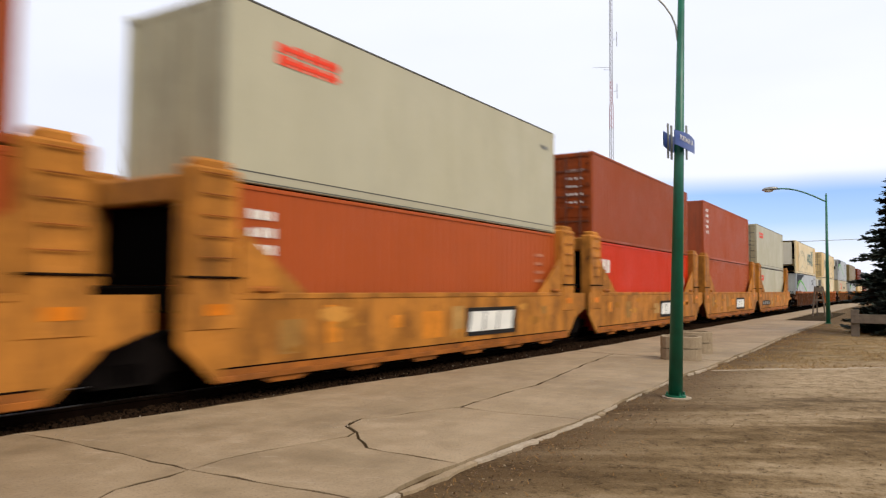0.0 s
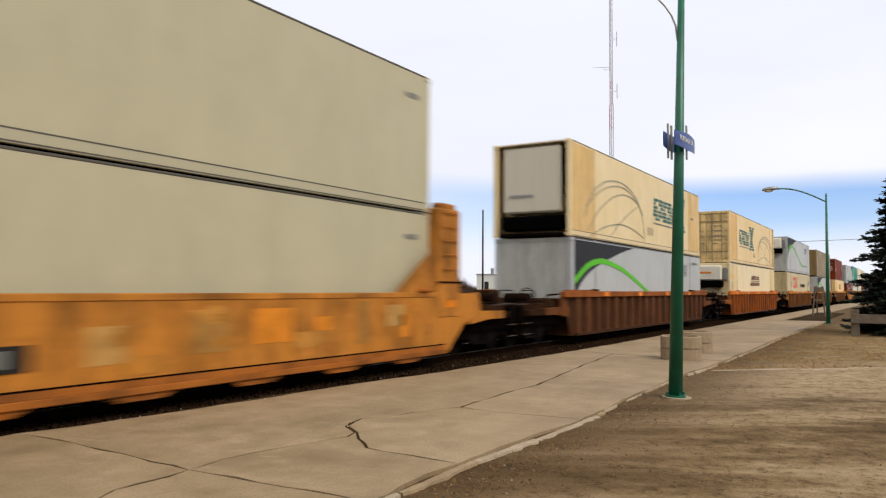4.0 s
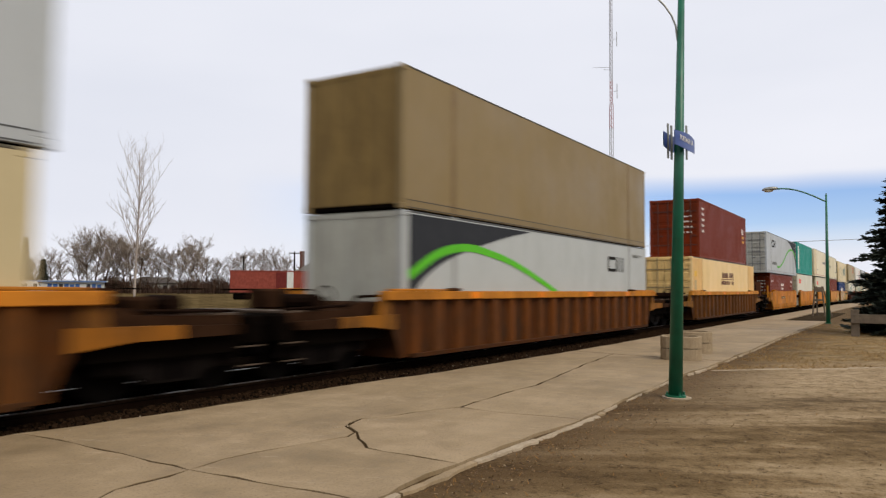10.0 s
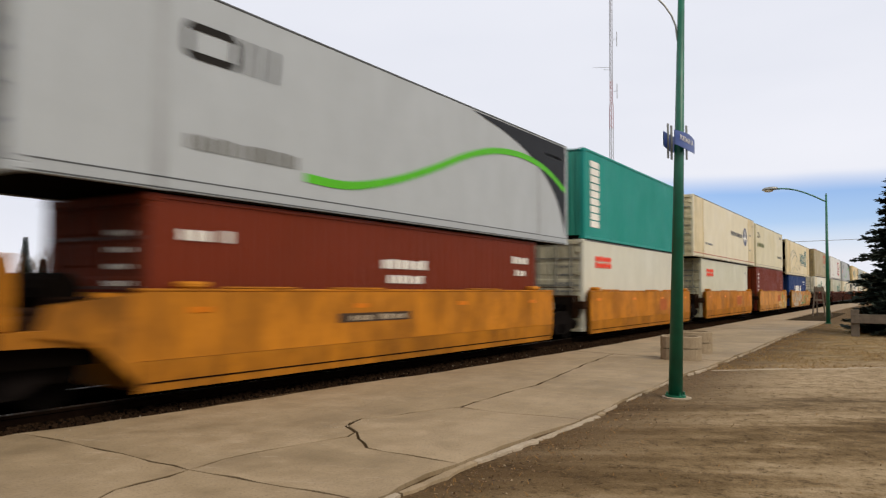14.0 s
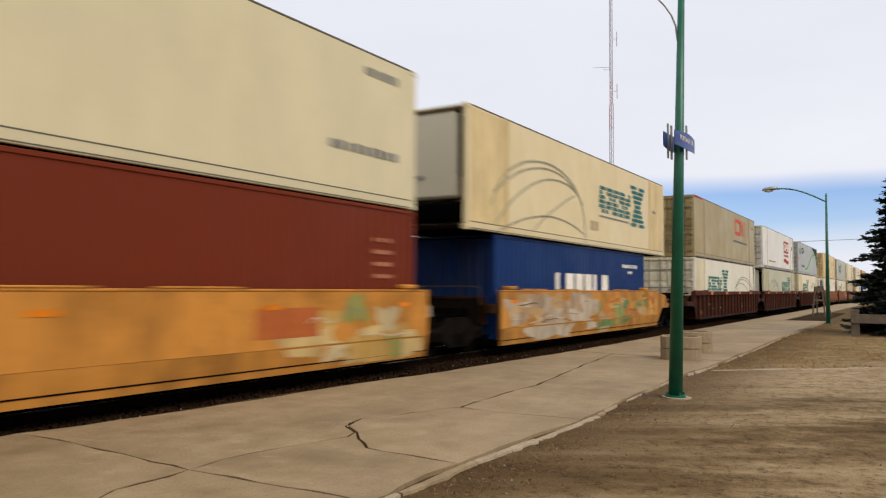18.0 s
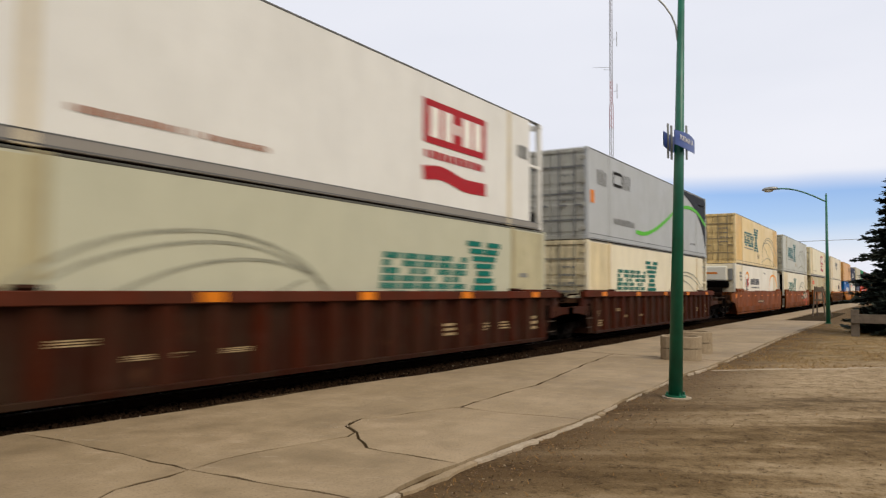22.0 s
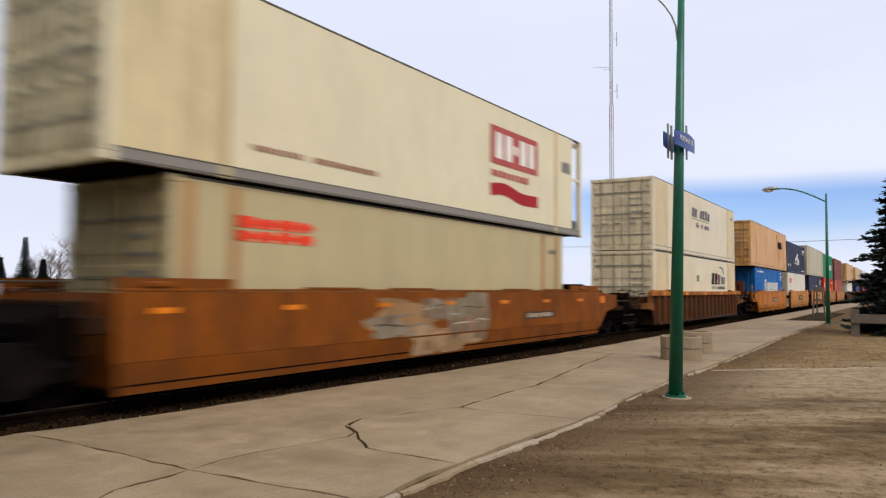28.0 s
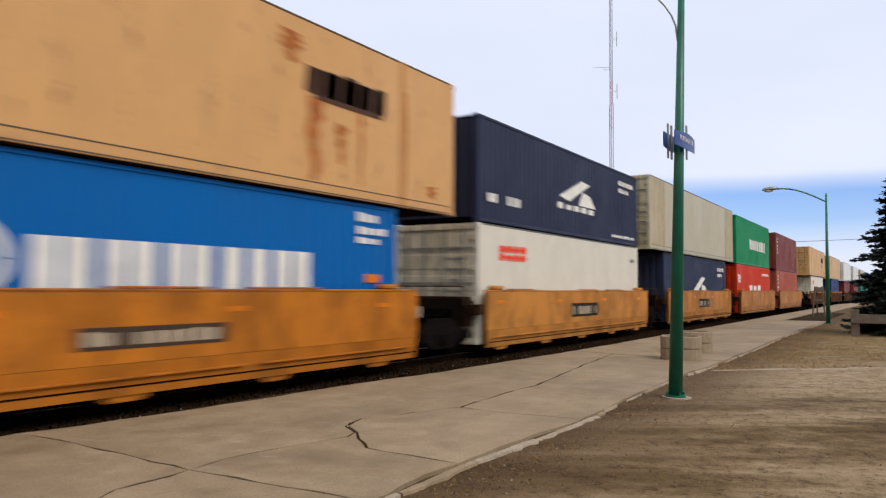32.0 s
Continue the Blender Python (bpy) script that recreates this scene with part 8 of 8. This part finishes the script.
# stand-alone dark red ribbed cars
dr_ = "dark red ribbed well car with stencilled panels"
st_ = ((0.02, 0.07, 0.40, 0.62, 2, IVORY_D := plain("ivory_stencil", 176, 152, 112, 0.6, 0, 0.5, 6.0)), (0.015, 0.055, 0.72, 0.92, 2, IVORY_D), (0.13, 0.18, 0.85, 0.95, 2, IVORY_D), (0.20, 0.26, 0.62, 0.70, 3, IVORY_D), (0.28, 0.34, 0.62, 0.70, 3, IVORY_D), (0.66, 0.71, 0.55, 0.85, 2, IVORY_D), (0.76, 0.80, 0.6, 0.8, 2, IVORY_D), (0.83, 0.87, 0.6, 0.8, 2, IVORY_D), (0.93, 0.97, 0.5, 0.9, 2, IVORY_D))
for F in (273.2, 292.7, 312.3):
    ribbed_car(F, 16.15, (60, 24, 11), (86, 37, 21), dr_, st_)
container(273.15, 16.15, 0, WHITE_C, "doors", "name_arcs_green", label="white container with a striped green name and arcs", end_dark=0.35, tail=True)
container(273.18, 16.15, 1, (170, 153, 112), "doors", "ring_red", label="grey-tan container with a red emblem", end_dark=0.42)
container(292.8, 16.15, 0, (190, 187, 160), "frame", "arcs_name_green", label="pale green-white refrigerated container with arcs", end_dark=0.2)
container(292.6, 16.15, 1, (228, 225, 215), "doors", "red_square", label="white container with a red square logo", end_dark=0.42, tail=True)
container(312.25, 16.15, 0, (230, 218, 186), "doors", "name_arcs_green", label="white container with a striped green name and arcs", end_dark=0.45, tail=True)
container(312.25, 16.15, 1, (176, 178, 176), "doors", "swoosh_back", label="grey container with a green wave and dark corner", end_dark=0.15)

# three-unit smooth brown car
sb = "smooth rust-brown well car unit"
RB = (134, 68, 20)
smooth_car(335.7, 16.15, RB, sb, True, False, ((0.40, 0.55, 0.80, 0.98, GREY_DECAL),), pre=0.3, post=0.6, riser=True)
smooth_car(355.3, 16.15, RB, sb, False, False, ((0.60, 0.70, 0.85, 1.10, GREY_DECAL),), ((11.0, 14.0, 10, ((196, 180, 160), (190, 84, 60), (206, 196, 180), (48, 84, 58))),), post=0.3, riser=True)
smooth_car(375.1, 16.15, (140, 76, 18), "smooth rust-brown well car unit with a grey graffiti patch", False, True, ((0.72, 0.84, 0.82, 1.0, GREY_DECAL),), ((5.6, 9.4, 20, ((170, 142, 106), (144, 130, 108), (158, 122, 84), (128, 108, 86))),), pre=0.0, post=0.9, riser=True)
container(335.75, 16.15, 0, (234, 226, 206), "cooler", "round_k", label="white refrigerated container with orange arcs", end_dark=0.15)
container(335.9, 16.15, 1, (232, 206, 150), "doors", "name_arcs", label="cream container with a striped teal name and globe", end_dark=0.42)
container(355.45, 16.15, 0, (230, 220, 194), "frame", "name_arcs_green", label="white refrigerated container with a striped name", end_dark=0.15)
container(355.42, 16.15, 1, (190, 190, 176), "doors", "name_arcs", label="grey container with a striped teal name", end_dark=0.42)
low_box = container(376.05, 13.72, 0, (190, 174, 130), "doors", "red_block", label="grey-green container with rust-stained end posts, low in the well", end_dark=0.35)
for y_ in (0.30, 1.15, 12.35, 13.25):
    part("stained_post", box(bmesh.new(), 1.20, 1.226, y_ - 0.10, y_ + 0.10, 0.1, 2.82, 0.006), paint(186, 138, 82, 0.6, 0.2, 0.5, 0.0, 0.28), low_box, "rust-stained post")
container(374.95, 16.15, 1, (230, 218, 182), "doors", "red_square", label="cream container with a red square logo", end_dark=0.45, tail=True)

ribbed_car(398.7, 16.15, (80, 49, 25), (176, 108, 44), rb)
container(398.75, 16.15, 0, (230, 215, 182), "doors", "black_name", label="cream container with a black italic name", end_dark=0.22)
container(398.75, 16.15, 1, (230, 216, 184), "doors", "block_name", label="cream container with a grey block name", end_dark=0.22)

# five-unit smooth ochre car
so = "smooth-sided ochre well car unit"
OC = (200, 120, 34)
smooth_car(422.2, 12.19, OC, so, True, False, ((0.44, 0.63, 0.80, 1.08, GREY_DECAL),), pre=0.3, post=0.42, lip=True)
smooth_car(437.75, 12.19, (208, 138, 62), so, False, False, ((0.42, 0.60, 0.78, 1.18, BLACK_DECAL),), post=0.42, lip=True)
smooth_car(453.35, 12.19, (202, 134, 64), so, False, False, ((0.42, 0.60, 0.78, 1.18, BLACK_DECAL),), post=0.42, lip=True)
smooth_car(468.95, 12.19, (196, 132, 70), so, False, False, (), post=0.8)
smooth_car(484.55, 12.19, (190, 128, 70), so, False, True, (), post=0.8)
container(422.2, 12.19, 0, (6, 98, 172), "folded", "low_white_ring", "folded", label="bright blue container with low white letters", end_dark=0.85)
container(420.3, 16.15, 1, (216, 164, 100), "doors", "dark_box_mark", label="orange-tan container with long rust streaks", dirt=0.5, rust=0.34, end_dark=0.5)
container(437.75, 12.19, 0, (222, 214, 194), "doors", "red_block", label="off-white container with a red mark", end_dark=0.42)
container(437.7, 12.19, 1, (42, 48, 70), "folded", "peak", "folded", label="navy steel container with a white peak emblem", H=H_STD, end_dark=0.2)
container(453.5, 12.19, 0, (42, 50, 74), "folded", "peak", "folded", label="navy steel container with a white peak emblem", end_dark=0.3)
container(451.3, 16.15, 1, (190, 180, 152), "doors", "", label="grey-tan container without marks", end_dark=0.25)
container(469.0, 12.19, 0, BRIGHT, "folded", "white_figures", "folded", label="bright red container with white figures", end_dark=0.3)
container(468.9, 12.19, 1, (20, 132, 78), "folded", "white_name", "folded", label="green steel container with a long white name", end_dark=0.3)
container(484.6, 12.19, 0, (166, 82, 62), "folded", "row_tall", "folded", label="brick-red steel container low in the well", end_dark=0.3)
container(484.5, 12.19, 1, (122, 58, 50), "folded", "row_tall", "folded", label="maroon steel container stacked on top", end_dark=0.25)

# the tail, far down the line
FAR = [
    (506.5, (210, 166, 106), "dark_box_mark", (226, 220, 204), "red_block", "ochre", "white"),
    (529.8, (206, 170, 118), "", (40, 62, 110), "", "tan", "navy blue"),
    (553.2, (228, 226, 222), "", (118, 52, 56), "row_tall", "white", "maroon"),
    (576.6, (224, 222, 216), "", (128, 56, 52), "row_tall", "white", "maroon"),
    (600.0, (196, 186, 160), "", (60, 132, 120), "", "grey-tan", "teal"),
    (623.4, (120, 168, 196), "", (70, 140, 128), "", "pale blue", "teal"),
    (646.8, (222, 216, 200), "", (196, 190, 170), "", "white", "grey"),
]
for F, cu, mu, cl, ml, nu, nl in FAR:
    ribbed_car(F, 16.15, (88, 56, 34), (156, 96, 44), rb)
    container(F, 16.15, 1, cu, "doors", mu, label=nu + " freight container stacked on top", end_dark=0.25)
    container(F + 1.98, 12.19, 0, cl, "folded", ml, "folded", label=nl + " freight container low in the well", end_dark=0.3)


# ---- everything that moves ----
def run(t):
    """How far the train has rolled towards the camera at t seconds."""
    return 13.198 * t + 0.00195 * ((t - 16.0) ** 2 - 256.0)


def motions():
    for ob, s in MOVERS:
        x, _, z = ob.location
        walk(ob, [(t, pose(x, s - run(t), z)) for t in (0.0, 4.0, 8.0, 12.0, 16.0, 20.0, 24.0, 28.0, 32.0)])
    # the wheels roll while they pass the platform
    for w, s, k in WHEELS:
        near = [t / 30 for t in range(0, 961) if -9 < s - run(t / 30) < 20]
        if not near:
            continue
        rows = []
        for t in [0.0] + near + [32.0]:
            tt = min(max(t, near[0]), near[-1])
            rows.append((t, pose(0, k, WHEEL_R + 0.06, -math.degrees((run(tt) - run(near[0])) / WHEEL_R) % 360)))
        walk(w, [r for i, r in enumerate(rows) if i == 0 or r[0] > rows[i - 1][0]])


motions()
